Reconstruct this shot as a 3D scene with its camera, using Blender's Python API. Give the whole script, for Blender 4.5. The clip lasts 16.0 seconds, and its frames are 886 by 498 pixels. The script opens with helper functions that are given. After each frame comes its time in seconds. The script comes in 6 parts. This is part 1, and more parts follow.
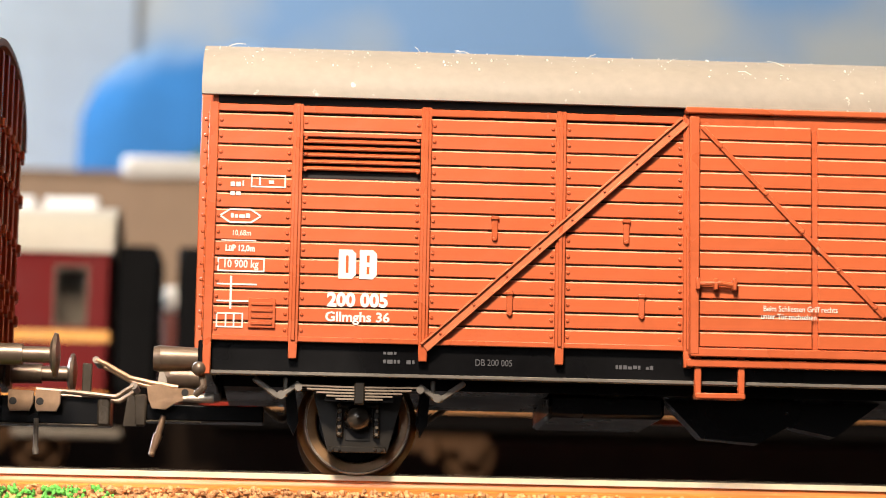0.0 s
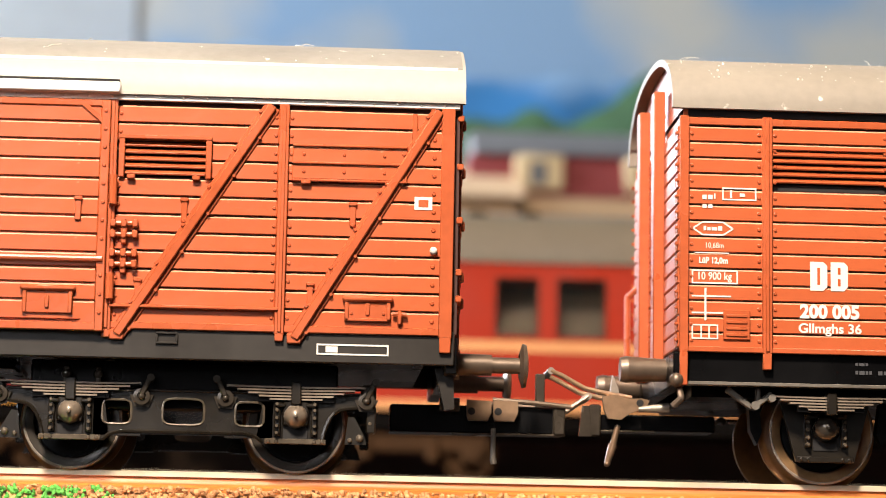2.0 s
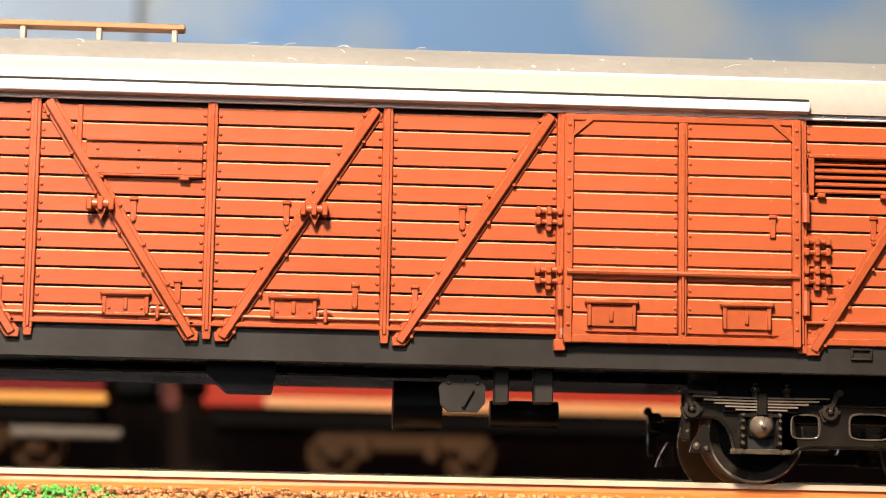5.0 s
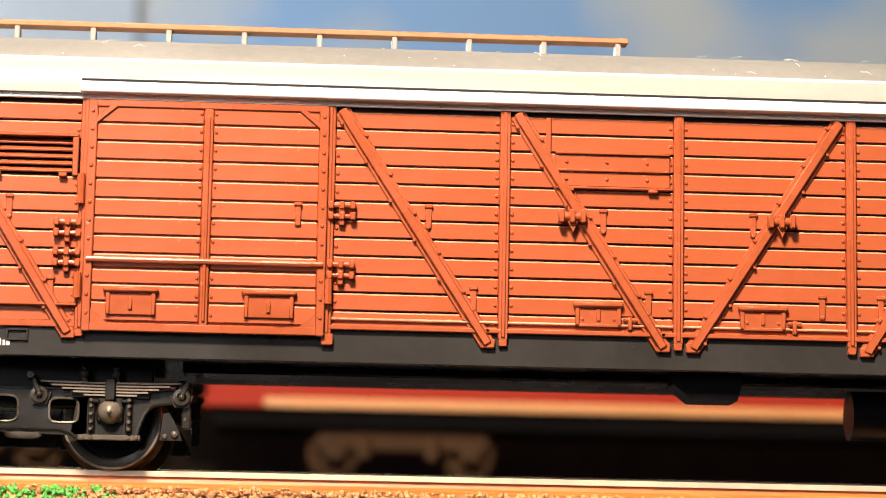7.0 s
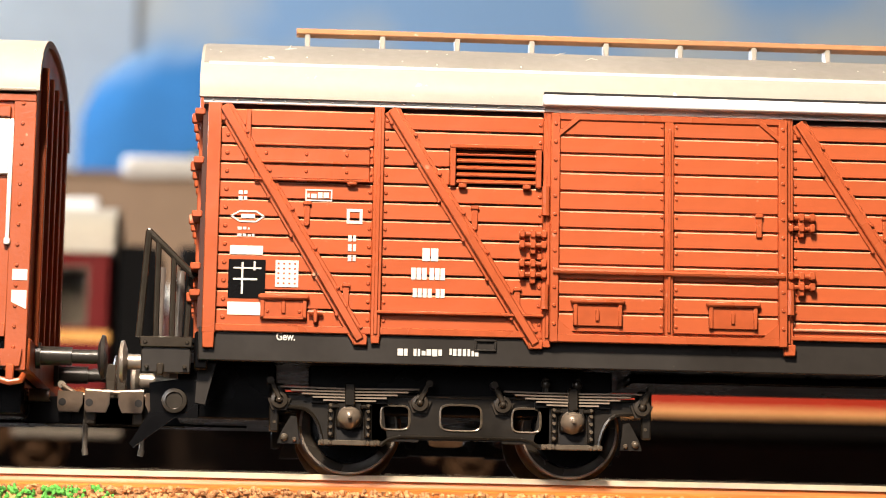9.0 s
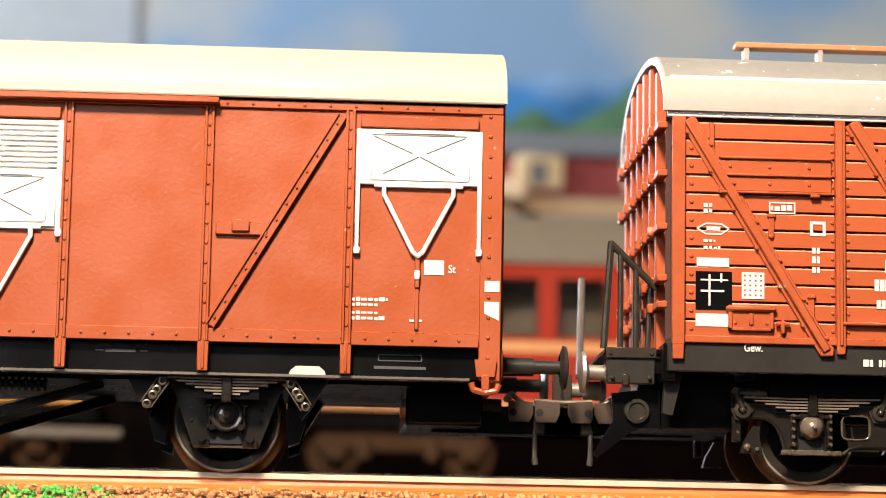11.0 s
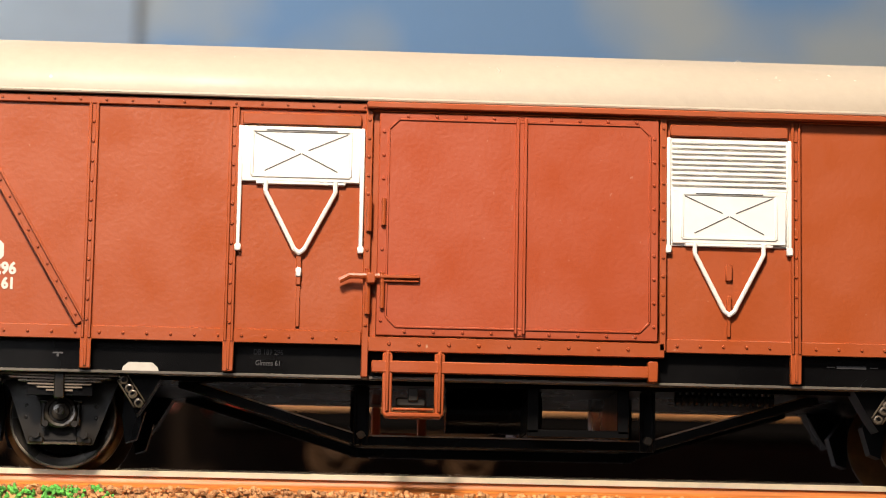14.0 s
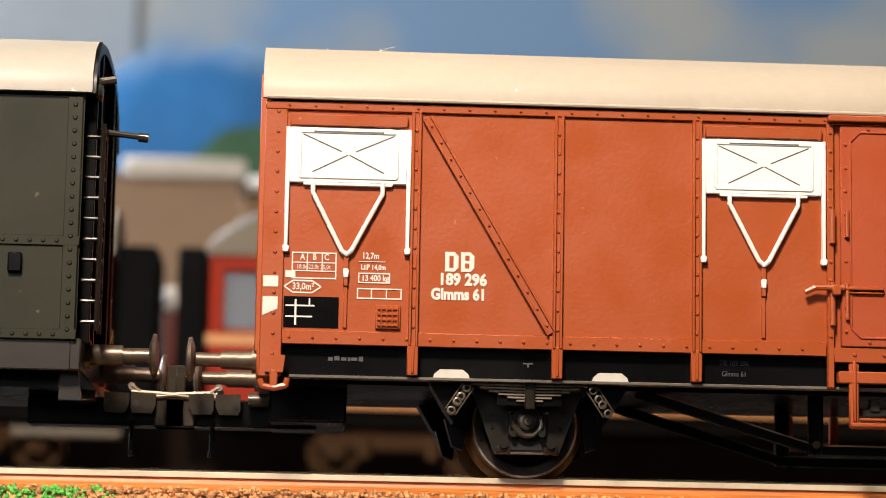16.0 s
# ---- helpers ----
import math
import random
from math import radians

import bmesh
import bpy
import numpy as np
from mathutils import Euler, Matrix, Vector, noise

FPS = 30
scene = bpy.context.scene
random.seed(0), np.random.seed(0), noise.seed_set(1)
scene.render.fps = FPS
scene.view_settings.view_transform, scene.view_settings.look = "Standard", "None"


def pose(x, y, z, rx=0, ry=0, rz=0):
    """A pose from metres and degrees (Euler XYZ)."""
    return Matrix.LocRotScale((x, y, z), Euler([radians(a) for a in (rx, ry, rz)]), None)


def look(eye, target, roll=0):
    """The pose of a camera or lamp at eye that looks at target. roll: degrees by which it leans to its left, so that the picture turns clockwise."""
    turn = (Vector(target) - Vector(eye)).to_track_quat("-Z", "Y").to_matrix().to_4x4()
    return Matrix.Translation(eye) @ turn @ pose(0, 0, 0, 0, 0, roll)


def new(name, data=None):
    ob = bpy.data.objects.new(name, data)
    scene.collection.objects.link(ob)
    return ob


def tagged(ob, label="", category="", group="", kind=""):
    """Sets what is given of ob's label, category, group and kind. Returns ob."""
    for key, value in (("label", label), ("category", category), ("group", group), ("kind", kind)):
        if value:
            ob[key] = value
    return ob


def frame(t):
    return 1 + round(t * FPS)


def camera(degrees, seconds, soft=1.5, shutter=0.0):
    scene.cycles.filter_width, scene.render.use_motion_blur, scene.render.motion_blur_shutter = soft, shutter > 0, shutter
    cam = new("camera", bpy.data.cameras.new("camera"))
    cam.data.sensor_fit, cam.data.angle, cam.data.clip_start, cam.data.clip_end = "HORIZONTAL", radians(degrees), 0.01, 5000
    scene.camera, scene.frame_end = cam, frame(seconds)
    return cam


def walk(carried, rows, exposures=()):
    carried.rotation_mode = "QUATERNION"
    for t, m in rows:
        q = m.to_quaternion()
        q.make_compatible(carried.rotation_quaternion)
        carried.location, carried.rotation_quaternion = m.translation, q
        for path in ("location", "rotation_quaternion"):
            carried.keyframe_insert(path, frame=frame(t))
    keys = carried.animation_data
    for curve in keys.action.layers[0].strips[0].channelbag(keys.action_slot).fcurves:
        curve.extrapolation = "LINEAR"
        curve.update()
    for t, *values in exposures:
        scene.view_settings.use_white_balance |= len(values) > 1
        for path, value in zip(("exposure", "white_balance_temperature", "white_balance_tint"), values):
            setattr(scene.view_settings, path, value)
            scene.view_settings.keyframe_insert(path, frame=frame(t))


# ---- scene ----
# ---- camera and its still pose ----
cam = camera(20.0, 16.0, soft=1.0)
cam.data.dof.use_dof = True
cam.data.dof.focus_distance = 0.256
cam.data.dof.aperture_fstop = 42.0
STAND = pose(0.0, -0.2663, -0.015, 98.52, -1.015, -3.375)
walk(cam, [(0.0, STAND), (16.0, STAND)], [(0.0, 0.10), (3.0, 0.06), (10.8, 0.0), (12.5, -0.18), (13.5, -0.42), (14.5, -0.46), (16.0, -0.48)])

# the train's way along the rail, in millimetres
WAY = [(0.0, 0.0), (0.5, 13.2), (1.0, 23.5), (1.5, 36.5), (2.0, 47.8), (2.5, 58.1), (3.0, 71.45), (3.5, 83.85),
       (4.0, 95.0), (4.5, 106.3), (5.0, 117.7), (5.5, 129.1), (6.0, 140.75), (6.5, 153.0), (7.0, 165.0), (7.5, 176.0),
       (8.0, 188.8), (8.5, 199.9), (9.0, 211.6), (9.5, 223.3), (10.0, 235.0), (10.5, 246.8), (11.0, 258.7), (11.5, 271.7),
       (12.0, 284.3), (12.5, 295.75), (13.0, 308.1), (13.5, 320.25), (14.0, 332.4), (14.5, 343.9), (15.0, 355.75),
       (15.5, 367.6), (16.0, 379.4)]

# ---- light ----
world = bpy.data.worlds.new("room_air")
world.use_nodes = True
scene.world = world
world.node_tree.nodes["Background"].inputs[0].default_value = (0.75, 0.85, 1.0, 1)
world.node_tree.nodes["Background"].inputs[1].default_value = 0.01


def area_lamp(name, eye, target, size, watts, colour):
    data = bpy.data.lights.new(name, "AREA")
    data.size, data.energy, data.color = size, watts, colour
    ob = new(name, data)
    ob.matrix_world = look(eye, target)
    return ob


area_lamp("room_lamp_light", (-0.06, -0.285, 0.27), (-0.01, 0.0, 0.02), 0.055, 4.25, (1.0, 0.845, 0.69))
area_lamp("ceiling_lamp_light", (-0.25, -0.22, 1.35), (0.0, 0.0, 0.0), 0.26, 8.5, (1.0, 0.85, 0.64))
area_lamp("window_daylight", (-0.37, 0.68, 0.24), (0.02, 0.0, 0.03), 0.40, 12.0, (0.86, 0.90, 1.0))
area_lamp("room_window_daylight", (-0.48, -1.10, 0.34), (-0.02, 0.0, 0.02), 0.36, 3.4, (0.95, 0.95, 1.0))
area_lamp("side_window_daylight", (-0.95, 0.30, 0.55), (-0.10, 1.0, 0.22), 0.6, 18.5, (0.80, 0.90, 1.0))

# ---- materials ----


def material(name, colour, rough=0.5, metal=0.0, vary=0.12, grain=900.0, bump=0.15, spread=0.0, dust=0.0, dust_colour=(0.8, 0.74, 0.62), coat=0.0, shine=0.5, stretch=None, island=0.0):
    m = bpy.data.materials.new(name)
    m.use_nodes = True
    n, l = m.node_tree.nodes, m.node_tree.links
    b = n["Principled BSDF"]
    b.inputs["Metallic"].default_value = metal
    b.inputs["Coat Weight"].default_value = coat
    b.inputs["Specular IOR Level"].default_value = shine
    pos = n.new("ShaderNodeTexCoord")
    fine = n.new("ShaderNodeTexNoise")
    fine.inputs["Scale"].default_value, fine.inputs["Detail"].default_value = grain, 6.0
    big = n.new("ShaderNodeTexNoise")
    big.inputs["Scale"].default_value, big.inputs["Detail"].default_value = grain * 0.09, 4.0
    where = pos.outputs["Object"]
    if stretch:
        mapping = n.new("ShaderNodeMapping")
        mapping.inputs["Scale"].default_value = stretch
        l.new(where, mapping.inputs["Vector"])
        where = mapping.outputs["Vector"]
    for q in (fine, big):
        l.new(where, q.inputs["Vector"])
    mix = n.new("ShaderNodeMath")
    mix.operation = "ADD"
    l.new(fine.outputs["Fac"], mix.inputs[0])
    l.new(big.outputs["Fac"], mix.inputs[1])
    last = mix.outputs[0]
    if spread:
        info = n.new("ShaderNodeObjectInfo")
        sc = n.new("ShaderNodeMath")
        sc.operation = "MULTIPLY_ADD"
        sc.inputs[1].default_value = spread
        l.new(info.outputs["Random"], sc.inputs[0])
        l.new(last, sc.inputs[2])
        last = sc.outputs[0]
    if island:
        geo = n.new("ShaderNodeNewGeometry")
        si = n.new("ShaderNodeMath")
        si.operation = "MULTIPLY_ADD"
        si.inputs[1].default_value = island
        l.new(geo.outputs["Random Per Island"], si.inputs[0])
        l.new(last, si.inputs[2])
        last = si.outputs[0]
        spread = island
    ramp = n.new("ShaderNodeMapRange")
    ramp.inputs["From Min"].default_value, ramp.inputs["From Max"].default_value = 0.6, 1.4 + spread
    ramp.inputs["To Min"].default_value, ramp.inputs["To Max"].default_value = 1.0 - vary, 1.0 + vary
    l.new(last, ramp.inputs["Value"])
    tone = n.new("ShaderNodeVectorMath")
    tone.operation = "SCALE"
    tone.inputs[0].default_value = colour
    l.new(ramp.outputs[0], tone.inputs["Scale"])
    out = tone.outputs[0]
    if dust:
        specks = n.new("ShaderNodeTexNoise")
        specks.inputs["Scale"].default_value, specks.inputs["Detail"].default_value = grain * 0.55, 8.0
        l.new(pos.outputs["Object"], specks.inputs["Vector"])
        cut = n.new("ShaderNodeMapRange")
        cut.inputs["From Min"].default_value, cut.inputs["From Max"].default_value = 0.74 - 0.12 * dust, 0.80 - 0.06 * dust
        l.new(specks.outputs["Fac"], cut.inputs["Value"])
        over = n.new("ShaderNodeMix")
        over.data_type = "RGBA"
        over.inputs["B"].default_value = (*dust_colour, 1)
        l.new(cut.outputs[0], over.inputs["Factor"])
        l.new(out, over.inputs["A"])
        out = over.outputs["Result"]
    l.new(out, b.inputs["Base Color"])
    rr = n.new("ShaderNodeMapRange")
    rr.inputs["From Min"].default_value, rr.inputs["From Max"].default_value = 0.3, 0.7
    rr.inputs["To Min"].default_value, rr.inputs["To Max"].default_value = max(0.03, rough - 0.07), min(1.0, rough + 0.1)
    l.new(big.outputs["Fac"], rr.inputs["Value"])
    l.new(rr.outputs[0], b.inputs["Roughness"])
    if bump:
        bp = n.new("ShaderNodeBump")
        bp.inputs["Strength"].default_value, bp.inputs["Distance"].default_value = bump, 0.0002
        l.new(fine.outputs["Fac"], bp.inputs["Height"])
        l.new(bp.outputs["Normal"], b.inputs["Normal"])
    return m


OXIDE = material("oxide_red_boards", (0.405, 0.088, 0.029), 0.29, spread=0.5, vary=0.10, dust=0.08, dust_colour=(0.62, 0.30, 0.18))
OXIDE_FRAME = material("oxide_red_framing", (0.385, 0.083, 0.028), 0.28, vary=0.16, dust=0.25, dust_colour=(0.66, 0.38, 0.25))
# lighter red and pale specks paint the sheen on glossy braces
BRACE_SHEEN = material("pale_red_brace_sheen", (0.46, 0.135, 0.060), 0.24, vary=0.2, dust=0.5, dust_colour=(0.66, 0.40, 0.26))
JOINT_AND_SHADE = material("dark_joint_and_end_shade", (0.045, 0.010, 0.005), 0.7)
EDGE_GLINT = material("pale_board_edge_glint", (0.60, 0.27, 0.155), 0.28, vary=0.4)
BROWN = material("brown_red_sheet", (0.335, 0.068, 0.0165), 0.36, vary=0.035, bump=0.14, grain=2200, dust=0.34, dust_colour=(0.5, 0.26, 0.16))
BROWN_DOOR = material("pinkish_red_door", (0.350, 0.064, 0.021), 0.36, vary=0.035, bump=0.14, grain=2200, dust=0.34, dust_colour=(0.55, 0.28, 0.2))
BLACK = material("black_underframe", (0.0025, 0.0024, 0.0027), 0.26, vary=0.3, bump=0.05, dust=0.10, dust_colour=(0.08, 0.055, 0.035), shine=0.20)
SOLE = material("dark_grey_solebar", (0.027, 0.0235, 0.0205), 0.34, vary=0.2, bump=0.06, shine=0.35, dust=0.1, dust_colour=(0.15, 0.13, 0.1))
# near-black for interiors, also painted into gaps and recesses as shade
DARK = material("dark_inside_and_gap_shade", (0.008, 0.007, 0.007), 0.8, bump=0)
WORN = material("worn_steel_edge", (0.19, 0.17, 0.15), 0.30, metal=0.35, vary=0.3)
IRON = material("dull_grey_ironwork", (0.135, 0.120, 0.102), 0.36, metal=0.25, vary=0.3)
FRAME = material("oily_black_bogie_casting", (0.0095, 0.0070, 0.0044), 0.27, vary=0.5, bump=0.12, dust=0.35, dust_colour=(0.065, 0.044, 0.026), shine=0.6)
CAST_EDGE = material("rubbed_edge_and_glint", (0.10, 0.080, 0.058), 0.24, metal=0.25, vary=0.5)
KNOB = material("dull_pewter_axle_cap", (0.19, 0.15, 0.112), 0.30, metal=0.35, vary=0.2)
KNOB_DARK = material("polished_black_axle_cap", (0.045, 0.038, 0.03), 0.20, metal=0.35, vary=0.3, shine=0.7)
SPRING = material("brown_steel_leaf", (0.27, 0.215, 0.165), 0.30, metal=0.3, vary=0.35)
FLANGE = material("browned_wheel_flange", (0.15, 0.070, 0.022), 0.34, metal=0.25, vary=0.4)
RIM_DARK = material("gunmetal_wheel_rim", (0.030, 0.024, 0.018), 0.28, metal=0.25, vary=0.3)
RIM_LINE = material("rim_edge_highlight", (0.30, 0.26, 0.22), 0.26, metal=0.35, vary=0.3)
BUFFER = material("burnished_bronze", (0.125, 0.09, 0.065), 0.36, metal=0.55, vary=0.25)
GREASE = material("greasy_worn_ironwork", (0.045, 0.036, 0.027), 0.24, metal=0.25, vary=0.3)
BRONZE = material("brown_bronze_coupling", (0.26, 0.165, 0.10), 0.33, metal=0.55, vary=0.35)
STEEL = material("nickel_coupling", (0.36, 0.31, 0.26), 0.30, metal=0.6, vary=0.25)
TYRE = material("brown_blackened_wheel", (0.20, 0.115, 0.052), 0.34, metal=0.25, vary=0.35)
ROOF_GREY = material("dusty_grey_roof", (0.225, 0.195, 0.16), 0.60, vary=0.10, dust=0.42, dust_colour=(0.85, 0.8, 0.7))
ROOF_CREAM = material("cream_grey_roof", (0.33, 0.305, 0.265), 0.50, vary=0.06, dust=0.3, dust_colour=(0.9, 0.85, 0.75))
# roof's grey upper shade put into a colour, with dust specks over it
ROOF_SHADE = material("shaded_grey_upper_roof", (0.215, 0.200, 0.180), 0.46, vary=0.14, dust=0.35, dust_colour=(0.85, 0.82, 0.75))
TRACK_WHITE = material("white_painted_rail", (0.74, 0.72, 0.68), 0.40, vary=0.08)
ROOF_TAN = material("cream_tan_roof", (0.40, 0.345, 0.275), 0.50, vary=0.05, dust=0.15, dust_colour=(0.9, 0.85, 0.75))
WHITE = material("white_lettering", (0.66, 0.63, 0.57), 0.5, vary=0.08, bump=0)
CREAM = material("cream_white_flap", (0.80, 0.785, 0.74), 0.42, vary=0.05)
CAP_GLINT = material("pale_bracket_cap_glint", (0.56, 0.53, 0.47), 0.35, vary=0.12)
FAINT = material("faint_grey_lettering", (0.055, 0.055, 0.06), 0.5, vary=0.1, bump=0)
PLANK = material("brown_walkway_plank", (0.42, 0.19, 0.08), 0.6, vary=0.2, dust=0.3)
GREEN_VAN = material("olive_green_sheet", (0.0165, 0.017, 0.0075), 0.45, vary=0.18, bump=0.05, dust=0.15, dust_colour=(0.14, 0.12, 0.07), shine=0.25)

# ---- mesh helpers, in millimetres ----
MM = 0.001


class Geo:
    """Gathers vertices and faces of one mesh."""

    def __init__(self):
        self.v, self.f = [], []

    def add(self, verts, faces):
        k = len(self.v)
        self.v += [tuple(p) for p in verts]
        self.f += [tuple(k + i for i in q) for q in faces]
        return self

    def box(self, x0, x1, y0, y1, z0, z1, b=0.0, m=None):
        x0, x1, y0, y1, z0, z1 = min(x0, x1), max(x0, x1), min(y0, y1), max(y0, y1), min(z0, z1), max(z0, z1)
        b = min(b, 0.45 * min(x1 - x0, y1 - y0, z1 - z0))
        lo, hi = (x0, y0, z0), (x1, y1, z1)
        corners = [(i, j, k) for i in (0, 1) for j in (0, 1) for k in (0, 1)]
        if b <= 0:
            v = [tuple((lo, hi)[c[a]][a] for a in range(3)) for c in corners]
            f = [(0, 1, 3, 2), (4, 6, 7, 5), (0, 4, 5, 1), (2, 3, 7, 6), (0, 2, 6, 4), (1, 5, 7, 3)]
        else:
            v, at = [], {}
            for c in corners:
                for face in range(3):
                    p = [(lo, hi)[c[a]][a] + (0 if a == face else (b if c[a] == 0 else -b)) for a in range(3)]
                    at[c, face] = len(v)
                    v.append(tuple(p))
            f = []
            for face in range(3):
                o1, o2 = [a for a in range(3) if a != face]
                for s in (0, 1):
                    loop = []
                    for i, j in ((0, 0), (1, 0), (1, 1), (0, 1)):
                        c = [0, 0, 0]
                        c[face], c[o1], c[o2] = s, i, j
                        loop.append(at[tuple(c), face])
                    flip = (s == 1) == (face != 1)
                    f.append(tuple(loop) if flip else tuple(reversed(loop)))
            for axis in range(3):
                o1, o2 = [a for a in range(3) if a != axis]
                for i in (0, 1):
                    for j in (0, 1):
                        c0, c1 = [0, 0, 0], [0, 0, 0]
                        c0[o1] = c1[o1] = i
                        c0[o2] = c1[o2] = j
                        c1[axis] = 1
                        c0, c1 = tuple(c0), tuple(c1)
                        f.append((at[c0, o1], at[c1, o1], at[c1, o2], at[c0, o2]))
            for c in corners:
                f.append((at[c, 0], at[c, 1], at[c, 2]))
        if m is not None:
            v = [tuple(m @ Vector(p)) for p in v]
        return self.add(v, f)

    def bar(self, p, q, w, d, b=0.0):
        """A square bar from p to q in the plane y = const: w wide in the plane, d deep towards the viewer's side, from p.y to p.y + d."""
        p, q = Vector(p), Vector(q)
        ax = (q - p).normalized()
        m = Matrix.Translation(p) @ Matrix(((ax.x, 0, -ax.z, 0), (0, 1, 0, 0), (ax.z, 0, ax.x, 0), (0, 0, 0, 1)))
        return self.box(0, (q - p).length, 0, d, -w / 2, w / 2, b, m)

    def cyl(self, p, q, r, r2=None, n=16):
        p, q = Vector(p), Vector(q)
        r2 = r if r2 is None else r2
        ax = (q - p).normalized()
        u = ax.orthogonal().normalized()
        w = ax.cross(u)
        v = []
        for o, rad in ((p, r), (q, r2)):
            v += [o + (u * math.cos(2 * math.pi * i / n) + w * math.sin(2 * math.pi * i / n)) * rad for i in range(n)]
        f = [(i, (i + 1) % n, n + (i + 1) % n, n + i) for i in range(n)]
        f += [tuple(reversed(range(n))), tuple(range(n, 2 * n))]
        return self.add(v, f)

    def rod(self, points, r, n=8):
        for a, b in zip(points, points[1:]):
            self.cyl(a, b, r, n=n)
        for a in points[1:-1]:
            self.ball(a, r * 1.0, 6, 4)
        return self

    def ball(self, c, r, n=10, k=6, sz=1.0):
        v = [(c[0], c[1], c[2] + r * sz)]
        for j in range(1, k):
            a = math.pi * j / k
            v += [(c[0] + r * math.sin(a) * math.cos(2 * math.pi * i / n), c[1] + r * math.sin(a) * math.sin(2 * math.pi * i / n), c[2] + r * sz * math.cos(a)) for i in range(n)]
        v.append((c[0], c[1], c[2] - r * sz))
        f = [(0, 1 + i, 1 + (i + 1) % n) for i in range(n)]
        for j in range(k - 2):
            o = 1 + j * n
            f += [(o + i, o + n + i, o + n + (i + 1) % n, o + (i + 1) % n) for i in range(n)]
        o = 1 + (k - 2) * n
        f += [(len(v) - 1, o + (i + 1) % n, o + i) for i in range(n)]
        return self.add(v, f)

    def lathe(self, profile, c, n=40):
        """Turns (y, r) pairs about the axle line through c, parallel to y."""
        v = []
        for y, r in profile:
            v += [(c[0] + r * math.cos(2 * math.pi * i / n), c[1] + y, c[2] + r * math.sin(2 * math.pi * i / n)) for i in range(n)]
        k = len(profile)
        f = [(j * n + i, j * n + (i + 1) % n, (j + 1) * n + (i + 1) % n, (j + 1) * n + i) for j in range(k - 1) for i in range(n)]
        return self.add(v, f)

    def prism(self, shape, y0, y1):
        """An (x, z) outline, given anticlockwise, made solid from y0 to y1."""
        n = len(shape)
        v = [(x, y0, z) for x, z in shape] + [(x, y1, z) for x, z in shape]
        f = [(i, (i + 1) % n, n + (i + 1) % n, n + i) for i in range(n)] + [tuple(reversed(range(n))), tuple(range(n, 2 * n))]
        return self.add(v, f)

    def extrude_x(self, shape, x0, x1):
        """A (y, z) outline made solid from x0 to x1."""
        n = len(shape)
        v = [(x0, y, z) for y, z in shape] + [(x1, y, z) for y, z in shape]
        f = [(i, (i + 1) % n, n + (i + 1) % n, n + i) for i in range(n)] + [tuple(reversed(range(n))), tuple(range(n, 2 * n))]
        return self.add(v, f)

    def holed(self, x0, x1, z0, z1, h, y0, y1, n=28):
        """A block from y0 to y1 with a rounded opening h = (x0, x1, z0, z1)."""
        cx, cz, hw, hh = (h[0] + h[1]) / 2, (h[2] + h[3]) / 2, (h[1] - h[0]) / 2, (h[3] - h[2]) / 2
        out, hole = [], []
        for i in range(n):
            t = 2 * math.pi * (i + 0.5) / n
            co, si = math.cos(t), math.sin(t)
            hole.append((cx + hw * math.copysign(abs(co) ** 0.45, co), cz + hh * math.copysign(abs(si) ** 0.45, si)))
            k = max(abs(co), abs(si))
            out.append((min(x1, max(x0, cx + (co / k) * (x1 - x0))) if abs(co) == k else cx + (co / k) * (x1 - x0) / 2, cz + (si / k) * (z1 - z0) / 2))
            ox, oz = out[-1]
            out[-1] = (min(x1, max(x0, ox)), min(z1, max(z0, oz)))
        v = [(x, y, z) for y in (y0, y1) for ring in (out, hole) for x, z in ring]
        f = []
        for i in range(n):
            j = (i + 1) % n
            f += [(i, j, n + j, n + i), (2 * n + i, 3 * n + i, 3 * n + j, 2 * n + j), (i, 2 * n + i, 2 * n + j, j), (n + i, n + j, 3 * n + j, 3 * n + i)]
        self.add(v, f)
        return hole

    def rivets(self, points, y, s, r=0.2):
        """Small domed heads on the plane y, raised towards s."""
        for x, z in points:
            self.cyl((x, y, z), (x, y + s * 0.16, z), r, r * 0.62, 6)
        return self


def mesh_of(name, g, mat, smooth=40):
    me = bpy.data.meshes.new(name)
    me.from_pydata([(x * MM, y * MM, z * MM) for x, y, z in g.v], [], g.f)
    bm = bmesh.new()
    bm.from_mesh(me)
    bmesh.ops.recalc_face_normals(bm, faces=bm.faces)
    bm.to_mesh(me)
    bm.free()
    me.materials.append(mat)
    if smooth:
        me.shade_smooth()
        me.set_sharp_from_angle(angle=radians(smooth))
    return me


def part(name, g, mat, parent=None, label="", at=None, smooth=40):
    """Links what g gathered as one mesh object, under a thing or a part."""
    ob = new(name, g if isinstance(g, bpy.types.Mesh) else mesh_of(name, g, mat, smooth))
    if parent:
        ob.parent = parent
    if at:
        ob.location = Vector(at) * MM
    return tagged(ob, label) if label else ob


def thing(name, label, category, at=(0, 0, 0), group=""):
    ob = new(name)
    ob.empty_display_size = 0.01
    ob.location = Vector(at) * MM
    return tagged(ob, label, category, group)


